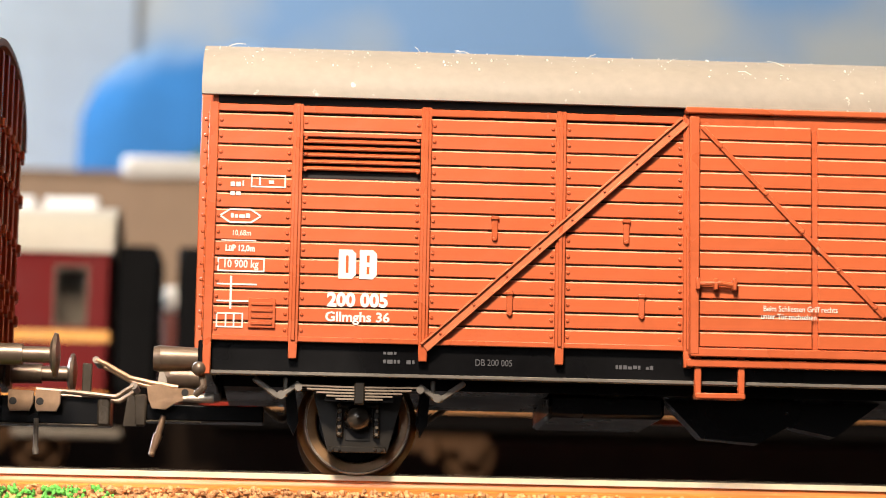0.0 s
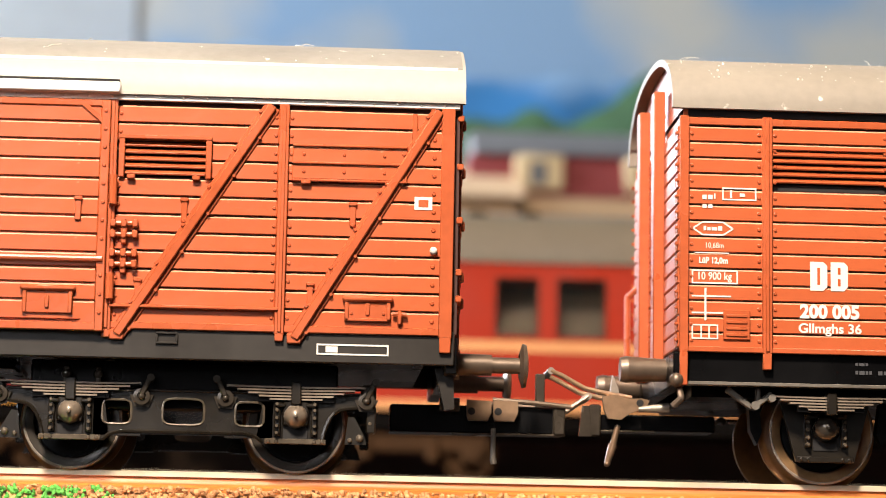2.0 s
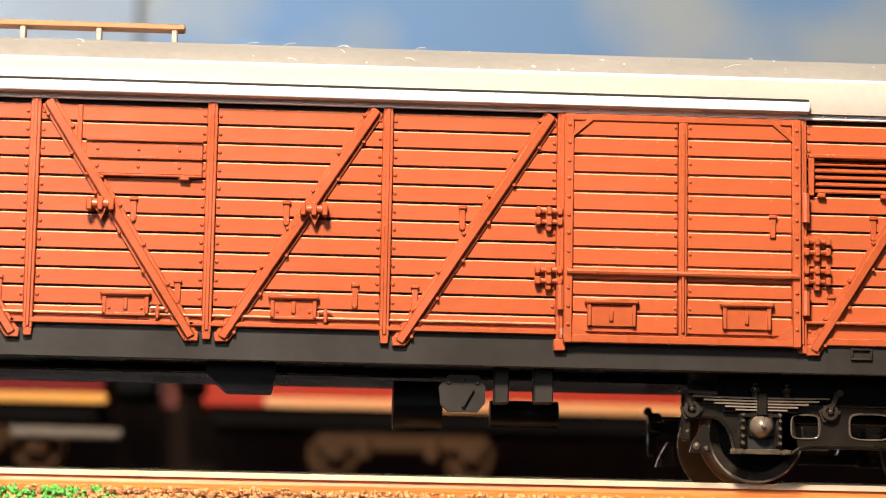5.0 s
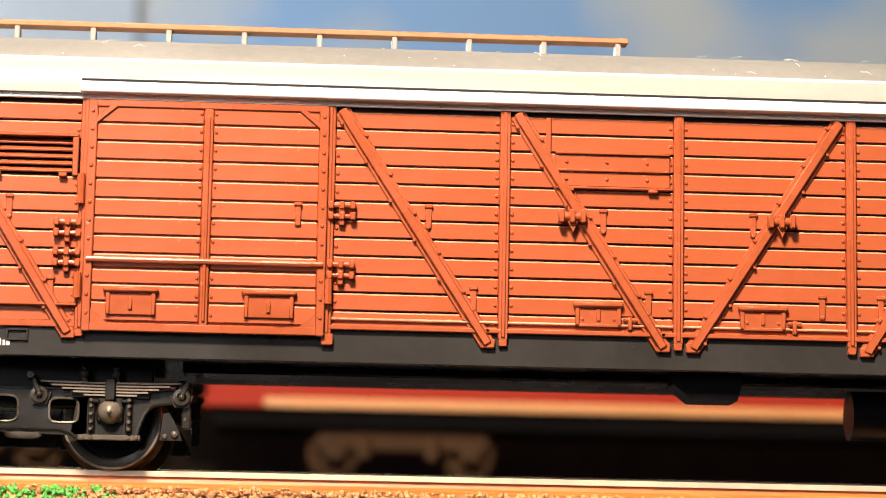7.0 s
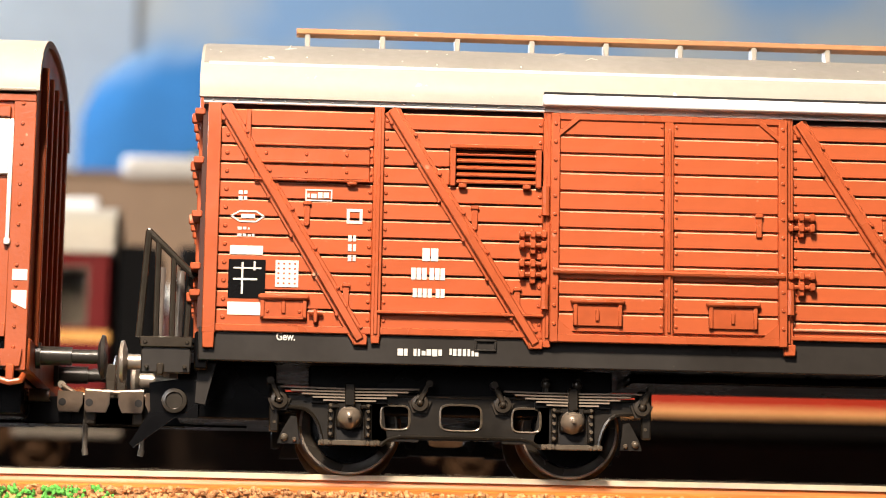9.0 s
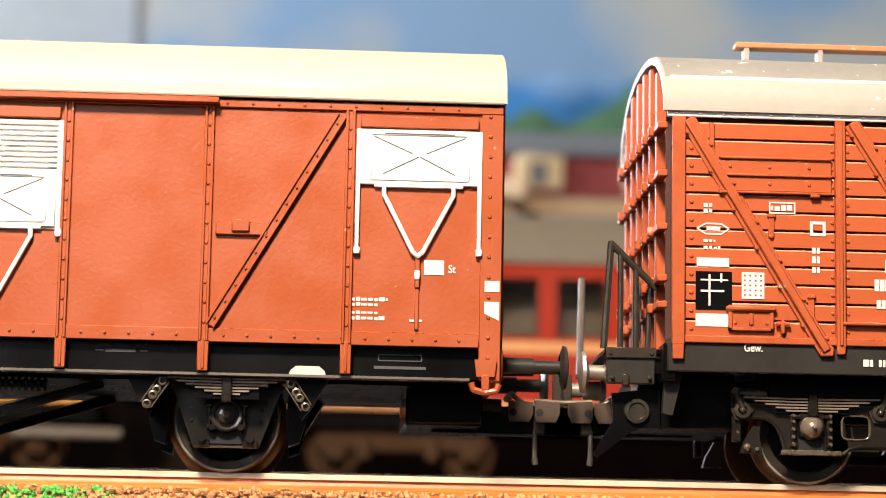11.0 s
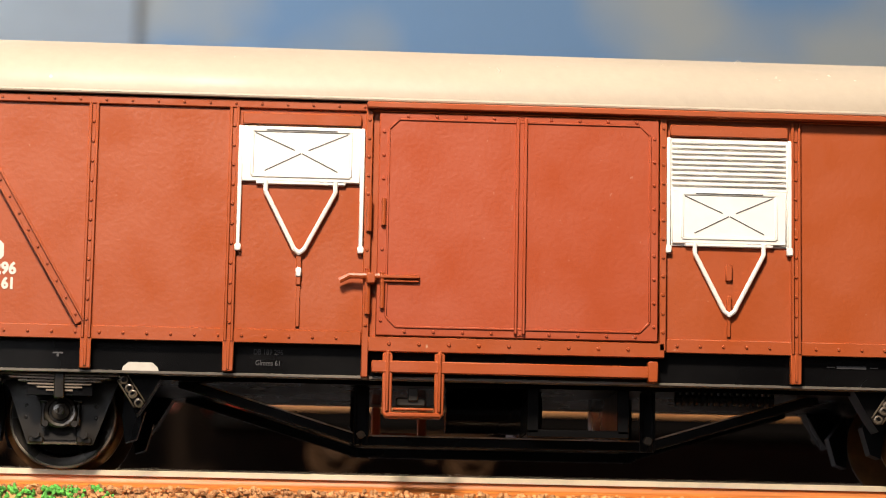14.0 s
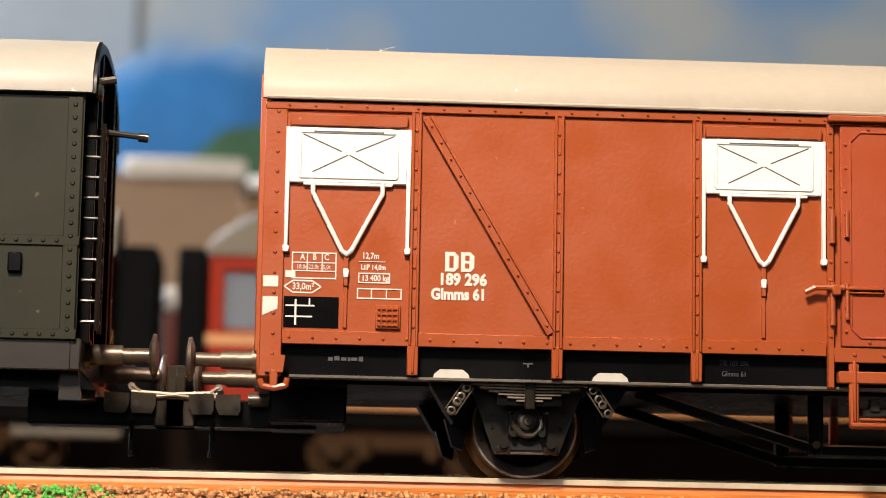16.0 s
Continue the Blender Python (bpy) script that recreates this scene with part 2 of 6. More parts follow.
def letters(text, size, x, y, z, mat, parent, side=-1, bold=0.0, align="CENTER", narrow=0.82):
    """Painted letters on a wall that faces side; z is the middle of the line."""
    cu = bpy.data.curves.new("lettering", "FONT")
    cu.body, cu.size, cu.align_x, cu.align_y = text, size * MM, align, "CENTER"
    cu.offset, cu.extrude, cu.resolution_u = bold * MM, 0.00002, 3
    tmp = bpy.data.objects.new("tmp", cu)
    scene.collection.objects.link(tmp)
    dg = bpy.context.evaluated_depsgraph_get()
    me = bpy.data.meshes.new_from_object(tmp.evaluated_get(dg))
    bpy.data.objects.remove(tmp)
    me.materials.clear()
    me.materials.append(mat)
    ob = new("lettering", me)
    ob.parent = parent
    ob.location = Vector((x, y, z)) * MM
    ob.rotation_euler = (radians(90), 0, 0 if side < 0 else math.pi)
    ob.scale.x = narrow
    return ob


def marks(rects, y, mat, parent, name="marking", s=-1):
    """Flat painted bars (x0, x1, z0, z1) on the plane y."""
    for i, (x0, x1, z0, z1) in enumerate(rects):
        part(name, Geo().box(x0, x1, y, y + s * (0.05 + (i % 5) * 0.004), z0, z1), mat, parent, smooth=0)


def scribble(x0, x1, z0, z1, seed=1):
    """A line of unreadable writing as short bars."""
    rng, out, x = random.Random(seed * 7 + int(abs(x0) * 10)), [], x0
    while x < x1 - 0.12:
        w = min(rng.uniform(0.22, 0.6), x1 - x)
        if rng.random() < 0.86:
            out.append((x, x + w, z0 + rng.choice((0, 0, 0.1)) * (z1 - z0), z1 - rng.choice((0, 0.25)) * (z1 - z0)))
        x += w + rng.uniform(0.08, 0.16)
    return out


def frame_bars(x0, x1, z0, z1, w=0.14):
    return [(x0, x1, z0, z0 + w), (x0, x1, z1 - w, z1), (x0, x0 + w, z0 + w, z1 - w), (x1 - w, x1, z0 + w, z1 - w)]


def roof_profile(half, eave, crown, thick, power=2.3, n=28):
    """A vaulted (y, z) outline with its underside."""
    top = []
    for i in range(n + 1):
        a = math.pi * i / n
        c, s = math.cos(a), math.sin(a)
        top.append((-half * math.copysign(abs(c) ** (2 / power), c), eave + (crown - eave) * s ** (2 / power)))
    low = [(y * (half - thick) / half, z - thick if abs(y) < half * 0.98 else z) for y, z in top]
    return top + low[::-1]


SIDE = 16.5

# ---- parts that several wagons share ----
BOARDS = {}
WHEELS = []


def board(parent, x0, x1, z0, z1, s, mat, depth=0.6, name="board", face=SIDE, bev=0.095):
    """One board of a side wall; boards of one size share their mesh."""
    key = (name, mat.name, round(x1 - x0, 2), round(z1 - z0, 2), depth)
    if key not in BOARDS:
        w, h = (x1 - x0) / 2, (z1 - z0) / 2
        g = Geo().box(-w, w, -depth / 2, depth / 2, -h * 0.62, h * 0.62, bev)
        g.v = [(x, y, -h + 0.05 if -h * 0.62 + 0.001 < z < 0 else z / 0.62) for x, y, z in g.v]
        me = mesh_of(name, g, mat, 30)
        # top chamfers are painted paler, in place of light caught on board edges
        me.materials.append(EDGE_GLINT)
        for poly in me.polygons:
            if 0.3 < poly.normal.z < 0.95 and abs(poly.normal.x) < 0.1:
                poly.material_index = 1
        BOARDS[key] = me
    return part(name, BOARDS[key], mat, parent, at=((x0 + x1) / 2, s * (face - depth / 2), (z0 + z1) / 2))


def louvre(parent, x0, x1, z0, z1, s, mat, count):
    """Slanting slats in a dark opening."""
    part("vent_opening", Geo().box(x0, x1, s * (SIDE - 0.9), s * (SIDE - 0.55), z0, z1), DARK, parent)
    step = (z1 - z0) / count
    key = ("slat", mat.name, round(x1 - x0, 2), s)
    if key not in BOARDS:
        m = Matrix.Rotation(radians(-38 * s), 4, "X")
        BOARDS[key] = mesh_of("slat", Geo().box(-(x1 - x0) / 2, (x1 - x0) / 2, -0.35, 0.35, -0.11, 0.11, 0.04, m), mat, 30)
    for i in range(count):
        part("slat", BOARDS[key], mat, parent, at=((x0 + x1) / 2, s * (SIDE - 0.25), z0 + (i + 0.55) * step))


def post(parent, x, z0, z1, s, mat, w=1.05, rows=(), name="post", ridge=True, foot=0.0, proud=0.3):
    g = Geo().box(x - w / 2, x + w / 2, s * (SIDE - 0.2), s * (SIDE + proud), z0, z1, 0.08)
    if ridge:
        g.box(x - w * 0.20, x + w * 0.20, s * (SIDE + proud - 0.05), s * (SIDE + proud + 0.16), z0 + 0.2, z1 - 0.2, 0.07)
    for z in rows:
        g.rivets([(x - w / 2 - 0.3, z), (x + w / 2 + 0.3, z)], s * SIDE, s, 0.21)
    if foot:
        g.box(x - w * 0.42, x + w * 0.42, s * (SIDE - 0.3), s * (SIDE + proud), foot, z0 + 0.1, 0.08)
    return part(name, g, mat, parent)


def brace(parent, p, q, s, mat, w=1.15, rivets=9, channel=False, foot=True):
    y = s * (SIDE - 0.05)
    if channel:
        g = Geo().bar((p[0], y, p[1]), (q[0], y, q[1]), w, s * 0.45, 0.1)
    else:
        g = Geo().bar((p[0], y, p[1]), (q[0], y, q[1]), w * 1.35, s * 0.3, 0.08)
        g.bar((p[0], y + s * 0.25, p[1]), (q[0], y + s * 0.25, q[1]), w * 0.74, s * 0.55, 0.12)
    dx, dz = q[0] - p[0], q[1] - p[1]
    ln = math.hypot(dx, dz)
    nx, nz = -dz / ln, dx / ln
    if channel:
        for k in (-1, 1):
            o = k * w * 0.40
            g.bar((p[0] + nx * o, y + s * 0.3, p[1] + nz * o), (q[0] + nx * o, y + s * 0.3, q[1] + nz * o), w * 0.2, s * 0.4, 0.04)
        for i in range(rivets):
            a = (i + 0.5) / rivets
            g.rivets([(p[0] + dx * a, p[1] + dz * a)], y + s * 0.5, s, 0.15)
    else:
        for i in range(rivets):
            a = (i + 0.5) / rivets
            o = (w / 2 + 0.13) * (1 if i % 2 else -1)
            g.cyl((p[0] + dx * a + nx * o, s * SIDE, p[1] + dz * a + nz * o), (p[0] + dx * a + nx * o, s * (SIDE + 0.5), p[1] + dz * a + nz * o), 0.24, 0.17, 7)
    return part("brace", g, mat, parent)


def stay(parent, x, z, s, mat):
    """A small upright strap with two bolt heads."""
    g = Geo().box(x - 0.3, x + 0.3, s * SIDE, s * (SIDE + 0.22), z - 1.1, z + 1.1, 0.06)
    g.box(x - 0.42, x + 0.42, s * SIDE, s * (SIDE + 0.4), z + 0.95, z + 1.35, 0.08)
    g.rivets([(x, z - 1.0)], s * (SIDE + 0.2), s, 0.25)
    return part("strap", g, mat, parent)


def hatch(parent, x0, x1, z0, z1, s, mat):
    g = Geo().box(x0, x1, s * SIDE, s * (SIDE + 0.3), z0, z1, 0.05)
    g.box(x0 - 0.25, x1 + 0.25, s * SIDE, s * (SIDE + 0.75), z1 - 0.45, z1 + 0.15, 0.2)
    g.cyl((x1 + 0.2, s * (SIDE + 0.5), z0 + 0.8), (x1 + 1.6, s * (SIDE + 0.5), z0 + 0.75), 0.22, n=8).box(x1 + 0.7, x1 + 1.1, s * SIDE, s * (SIDE + 0.8), z0 - 0.3, z0 + 1.1, 0.1)
    for a, b in ((x0, x0 + 0.4), (x1 - 0.4, x1)):
        g.box(a, b, s * SIDE, s * (SIDE + 0.48), z0, z1, 0.06)
    g.box(x0, x1, s * SIDE, s * (SIDE + 0.48), z0, z0 + 0.3, 0.06)
    xm = (x0 + x1) / 2
    g.box(xm - 0.2, xm + 0.2, s * SIDE, s * (SIDE + 0.5), z0 + 0.6, z1 - 0.6, 0.06)
    g.rivets([(xm - 1.6, z0 + 0.8), (xm + 1.6, z0 + 0.8)], s * (SIDE + 0.28), s, 0.2)
    return part("hatch", g, mat, parent)


def hinge(parent, x, z, s, mat):
    """A cluster of latch knuckles on a door edge."""
    g = Geo()
    for dz in (-0.55, 0.55):
        g.cyl((x - 1.4, s * (SIDE + 0.5), z + dz), (x + 1.4, s * (SIDE + 0.5), z + dz), 0.24, n=8)
        for dx in (-1.1, 0.0, 1.1):
            g.box(x + dx - 0.28, x + dx + 0.28, s * SIDE, s * (SIDE + 0.95), z + dz - 0.4, z + dz + 0.4, 0.1)
    g.box(x - 0.3, x + 0.3, s * SIDE, s * (SIDE + 0.7), z - 1.5, z + 1.0, 0.1)
    return part("latch", g, mat, parent)


def wheelset(parent, x, z=5.4, r=5.4, face=None, lip=0.75):
    """An axle with its two flanged wheels; it turns as the wagon rolls."""
    axle = part("wheelset", Geo().cyl((0, -11.5, 0), (0, 11.5, 0), 0.9, n=16), WORN, parent, at=(x, 0, z))
    for s in (-1, 1):
        disc = [(s * 9.6, 0.0), (s * 9.6, 1.6), (s * 9.2, 2.0), (s * 9.0, 3.9), (s * 9.6, 4.3)]
        part("wheel", Geo().lathe(disc, (0, 0, 0), 56), BLACK, axle, smooth=35)
        rim = [(s * 9.5, r - 1.25), (s * 9.98, r - 1.1), (s * 10.06, r - 0.95), (s * 10.06, r - 0.25)]
        part("tyre", Geo().lathe(rim, (0, 0, 0), 64), face or RIM_DARK, axle, smooth=35)
        # pale ring paints the highlight that runs along the tyre's edge
        line = [(s * 10.06, r - 0.25), (s * 10.12, r - 0.18), (s * 10.05, r - 0.02), (s * 9.85, r + 0.02)]
        part("rim_edge", Geo().lathe(line, (0, 0, 0), 64), RIM_LINE, axle, smooth=50)
        back = [(s * 9.85, r + 0.02), (s * 7.9, r + 0.10), (s * 7.6, r + 0.3), (s * 7.4, r + lip), (s * 7.0, r + lip), (s * 6.9, r - 0.4), (s * 7.3, 3.8), (s * 7.3, 0.0)]
        part("flange", Geo().lathe(back, (0, 0, 0), 64), FLANGE, axle, smooth=35)
    WHEELS.append((axle, x, z, r))
    return axle


def leaf_spring(parent, x, z, s, y, half=6.4, leaves=5, mat=SPRING):
    g = Geo()
    for i in range(leaves):
        h = half * (1.0 - i * 0.155)
        pts = []
        zz = z - i * 0.30
        for j in range(7):
            a = -1 + j / 3
            pts.append((x + a * h, zz + 0.10 * (a * h / half) ** 2 * half * 0.12))
        up = [(px, pz + 0.16) for px, pz in pts]
        g.prism(pts + up[::-1], y, y + s * (1.2 - 0.05 * i))
    ob = part("leaf_spring", g, mat, parent)
    core = Geo().box(x - half * 0.98, x + half * 0.98, y, y + s * 0.7, z - 0.1, z + 0.1)
    core.box(x - half * 0.55, x + half * 0.55, y, y + s * 0.7, z - leaves * 0.27, z)
    part("spring_core", core, BLACK, parent)
    part("spring_buckle", Geo().box(x - 0.5, x + 0.5, y - s * 0.1, y + s * 1.5, z - leaves * 0.30 - 0.15, z + 0.6, 0.1), FRAME, parent)
    return ob


def axlebox(parent, x, z, s, y, knob, r=0.95):
    """A bearing between bolted guides, with a domed cap that carries a small nipple."""
    g = Geo().box(x - 1.35, x + 1.35, y, y + s * 0.6, z - 1.0, z + 1.6, 0.2)
    for i in (-1, 1):
        g.box(x + i * 1.85 - 0.32, x + i * 1.85 + 0.32, y, y + s * 0.55, z - 2.0, z + 1.5, 0.12)
        g.box(x + i * 1.55 - 0.5, x + i * 1.55 + 0.5, y + s * 0.2, y + s * 0.9, z + 0.9, z + 1.3, 0.12)
    part("axlebox", g, FRAME, parent)
    bolts = Geo()
    for i in (-1, 1):
        for dz in (-1.7, -1.0, -0.2, 0.6, 1.2):
            bolts.cyl((x + i * 1.9, y + s * 0.5, z + dz), (x + i * 1.9, y + s * 0.95, z + dz), 0.24, 0.16, 8)
    part("guide_bolt", bolts, CAST_EDGE, parent)
    # flat dark plate, stands for the shade below the cap
    part("axlebox_recess", Geo().box(x - 1.25, x + 1.25, y, y + s * 0.12, z - 2.3, z - 0.9, 0.03), DARK, parent)
    cap = Geo().lathe([(s * 0.4, r + 0.12), (s * 0.75, r + 0.1), (s * 1.15, r * 0.93), (s * 1.5, r * 0.72), (s * 1.75, r * 0.42), (s * 1.83, 0.24), (s * 2.1, 0.2), (s * 2.15, 0.0)], (x, y, z), 24)
    part("axlebox_cover", cap, knob, parent)


def shackle(parent, x, z, s, y, lean):
    """A spring hanger: a slanting link over a boss with a pin, and its seat on the frame."""
    g = Geo().bar((x, y + s * 0.3, z + 1.0), (x + lean * 0.9, y + s * 0.3, z - 0.9), 0.55, s * 0.6, 0.12)
    g.cyl((x, y, z + 0.8), (x, y + s * 1.2, z + 0.8), 0.45, 0.38, 12)
    g.lathe([(0.0, 0.95), (s * 0.7, 0.85), (s * 0.75, 0.5), (s * 0.5, 0.45), (s * 0.5, 0.0)], (x + lean * 0.9, y, z - 1.1), 14)
    g.ball((x + lean * 0.9, y + s * 0.7, z - 1.1), 0.34, 10, 6)
    seat = [(x + lean * 0.9 - 1.2, z - 0.9), (x + lean * 0.9 - 0.7, z - 2.1), (x + lean * 0.9 + 0.7, z - 2.1), (x + lean * 0.9 + 1.2, z - 0.9)]
    g.prism(seat, y, y + s * 0.35)
    return part("spring_hanger", g, GREASE, parent)


def buffer_pair(parent, x, d, z, r=1.05, length=6.8, mat=BUFFER, head=2.4):
    """Two buffers on an end at x, pointing to d."""
    for y in (-10.0, 10.0):
        g = Geo().cyl((x, y, z), (x + d * length * 0.52, y, z), r, r * 0.95, 18)
        g.cyl((x - d * 0.1, y, z), (x + d * 0.5, y, z), r * 1.35, n=18)
        g.cyl((x + d * length * 0.5, y, z), (x + d * length * 0.95, y, z), r * 0.72, n=16)
        if not head:
            part("buffer", Geo().cyl((x, y, z), (x + d * length * 0.85, y, z), r * 0.86, r, 20).cyl((x + d * length * 0.85, y, z), (x + d * length, y, z), r * 1.04, r * 0.9, 20), mat, parent)
            continue
        ob = part("buffer", g, mat, parent)
        disc = Geo()
        n = 24
        rings = [(0.0, head * 0.55), (0.35, head), (0.7, head * 0.96), (0.9, head * 0.5), (0.95, 0.01)]
        v = []
        for dx, rr in rings:
            v += [(x + d * (length * 0.9 + dx), y + rr * math.cos(2 * math.pi * i / n), z + rr * math.sin(2 * math.pi * i / n)) for i in range(n)]
        f = [(j * n + i, j * n + (i + 1) % n, (j + 1) * n + (i + 1) % n, (j + 1) * n + i) for j in range(len(rings) - 1) for i in range(n)]
        disc.add(v, f)
        part("buffer_head", disc, mat, ob)


def coupling(parent, x, d, reach, tan=STEEL, rise=0.0, pin=None):
    """A model coupling: a deep drawbar with a worn lower lip, drilled plates, a wire loop, an upright hook and a hanging trip pin."""
    end = x + d * (reach if not rise else 7.5)
    part("drawbar", Geo().box(x - d * 6, end, -2.2, 2.2, 5.7 if rise else 5.1, 7.4 if rise else 8.0, 0.15), BLACK, parent)
    part("drawbar_lip", Geo().box(x + d * 0.5, end, -2.45, -1.6, 5.55 if rise else 4.95, 5.72 if rise else 5.12, 0.05), CAST_EDGE, parent)
    part("drawbar_end", Geo().box(end - d * 1.3, end, -2.7, -2.1, 5.0, 8.4, 0.2), GREASE, parent)
    up = 1.15 if rise else 0.0
    if rise:
        outline = [(1.2, 8.0), (1.5, 7.2), (3.2, 6.6), (4.2, 5.9), (5.6, 6.0), (6.0, 6.9), (6.2, 8.3), (4.6, 8.6), (3.6, 8.1), (2.0, 8.2)]
        outline = [(x + d * a, z + up - 0.3) for a, z in outline]
        plate = part("coupling_plate", Geo().prism(outline if d > 0 else outline[::-1], -3.5, -2.9), tan, parent)
        part("hole", Geo().cyl((x + d * 2.2, -3.55, 7.7 + up - 0.3), (x + d * 2.2, -2.8, 7.7 + up - 0.3), 0.38, n=14), DARK, plate)
        part("draw_pin", Geo().cyl((x + d * 2.4, -3.8, 7.0 + up - 0.3), (x - d * 0.8, -3.8, 7.2 + up - 0.3), 0.28, 0.6, 12), STEEL, parent)
        pts = [(3.0, 8.2), (5.6, 8.6), (8.0, 9.1), (10.4, 8.5 + rise), (11.6, 9.0 + rise)]
        pts = [(x + d * a, z + up * 0.8) for a, z in pts]
    else:
        for a in (2.0, 4.8):
            tab = [(x + d * (a + 0.2), 6.3), (x + d * (a + 2.2), 6.3), (x + d * (a + 2.6), 7.2), (x + d * (a + 2.6), 8.4), (x + d * a, 8.5), (x + d * a, 6.8)]
            plate = part("coupling_plate", Geo().prism(tab if d > 0 else tab[::-1], -3.5, -2.9), tan, parent)
            part("hole", Geo().cyl((x + d * (a + 0.5), -3.55, 7.3), (x + d * (a + 0.5), -2.8, 7.3), 0.4, n=14), DARK, plate)
        part("draw_boss", Geo().cyl((x - d * 0.9, -3.6, 7.9), (x + d * 1.2, -3.6, 7.9), 0.75, n=14), GREASE, parent)
        pts = [(x + d * 4.8, 8.6), (x + d * 8.5, 8.4), (x + d * (reach + 0.6), 8.0), (x + d * (reach + 1.8), 8.8), (x + d * (reach + 2.4), 9.2)]
        post_x = x + d * (reach - 2.6)
        part("coupling_post", Geo().box(post_x - 0.5, post_x + 0.5, -1.6, -0.9, 7.8, 11.6, 0.12), GREASE, parent)
    for y in (-2.8, 2.4):
        part("coupling_loop", Geo().rod([(px, y, pz) for px, pz in pts], 0.27, 8), tan if rise else BUFFER, parent)
    part("loop_bar", Geo().cyl((pts[-1][0], -3.0, pts[-1][1]), (pts[-1][0], 2.6, pts[-1][1]), 0.38, n=10), STEEL, parent)
    if rise:
        blade = [(x + d * 3.9, 7.0), (x + d * 5.2, 7.0), (x + d * 5.3, 9.0), (x + d * 4.9, 11.6), (x + d * 4.3, 10.2)]
        part("coupling_hook", Geo().prism(blade if d > 0 else blade[::-1], -1.9, -1.1), STEEL, parent)
        tab = [(x + d * 7.2, 5.0), (x + d * 8.6, 5.0), (x + d * 8.2, 8.2), (x + d * 7.5, 8.2)]
        part("coupling_tab", Geo().prism(tab if d > 0 else tab[::-1], -2.7, -2.1), GREASE, parent)
        stem = Geo().cyl((x + d * 4.4, -2.4, 6.2), (x + d * 4.9, -2.4, 4.2), 0.3, 0.36, 10)
        stem.cyl((x + d * 4.9, -2.4, 4.2), (x + d * 5.5, -2.4, 2.3), 0.5, 0.32, 10).ball((x + d * 5.5, -2.4, 2.2), 0.36, 10, 6)
    else:
        stem = Geo().cyl((x + d * 4.9, -2.4, 5.6), (x + d * 4.9, -2.4, 2.5), 0.26, n=8).cyl((x + d * 4.9, -2.4, 2.5), (x + d * 5.0, -2.4, 1.9), 0.36, 0.3, 10)
    part("trip_pin", stem, pin or (tan if rise else IRON), parent)


def gable(parent, x, d, half, eave, crown, z0, mat, thick=0.5, power=2.3):
    """The end wall up to the roof's vault."""
    top = roof_profile(half, eave, crown, 0.5, power)[:29]
    shape = [(-half, z0)] + top + [(half, z0)]
    return part("end_wall", Geo().extrude_x(shape, x - d * thick, x), mat, parent)


def roof(parent, x0, x1, half, eave, crown, mat, thick=0.7, power=2.3, lines=(), top=None):
    ob = part("roof", Geo().extrude_x(roof_profile(half, eave, crown, thick, power, 44), x0, x1), mat, parent, smooth=35)
    for k in lines:
        prof = roof_profile(half, eave, crown, thick, power, 44)[:45]
        g = Geo()
        for i in (k, 44 - k):
            y, z = prof[i]
            g.box(x0 + 0.8, x1 - 0.8, y - 0.12, y + 0.12, z - 0.2, z + 0.16, 0.05)
        part("roof_seam", g, TRACK_WHITE if top else mat, ob)
        # darker sheet over the vault paints the fall of light towards the crown
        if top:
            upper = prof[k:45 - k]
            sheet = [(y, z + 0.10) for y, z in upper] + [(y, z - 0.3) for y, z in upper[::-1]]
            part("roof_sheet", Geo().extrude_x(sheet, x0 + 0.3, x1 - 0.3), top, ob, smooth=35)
    return ob


def lint(parent, x0, x1, half, eave, crown, count, seed):
    """Loose fluff and dust grains that cling to a roof."""
    rng = random.Random(seed)
    prof = roof_profile(half, eave, crown, 0.7, 2.3, 44)[:45]
    g = Geo()
    for _ in range(count):
        i = rng.choice(range(6, 40))
        y, z = prof[i]
        x = rng.uniform(x0, x1)
        r = rng.choice((0.04, 0.05, 0.06, 0.07, 0.13))
        g.ball((x, y, z + r * 0.3), r, 5, 3, rng.uniform(0.4, 1.6))
        if rng.random() < 0.05:
            a = rng.uniform(0, 6.28)
            g.rod([(x, y, z), (x + math.cos(a) * 0.8, y + 0.2, z + 0.4), (x + math.cos(a) * 1.7, y + 0.5, z + 0.25 + rng.random() * 0.4)], 0.04, 4)
    return tagged(part("roof_dust", g, WHITE, parent), kind="stuff")


# ---- wagon of narrow boards with a sliding door ----


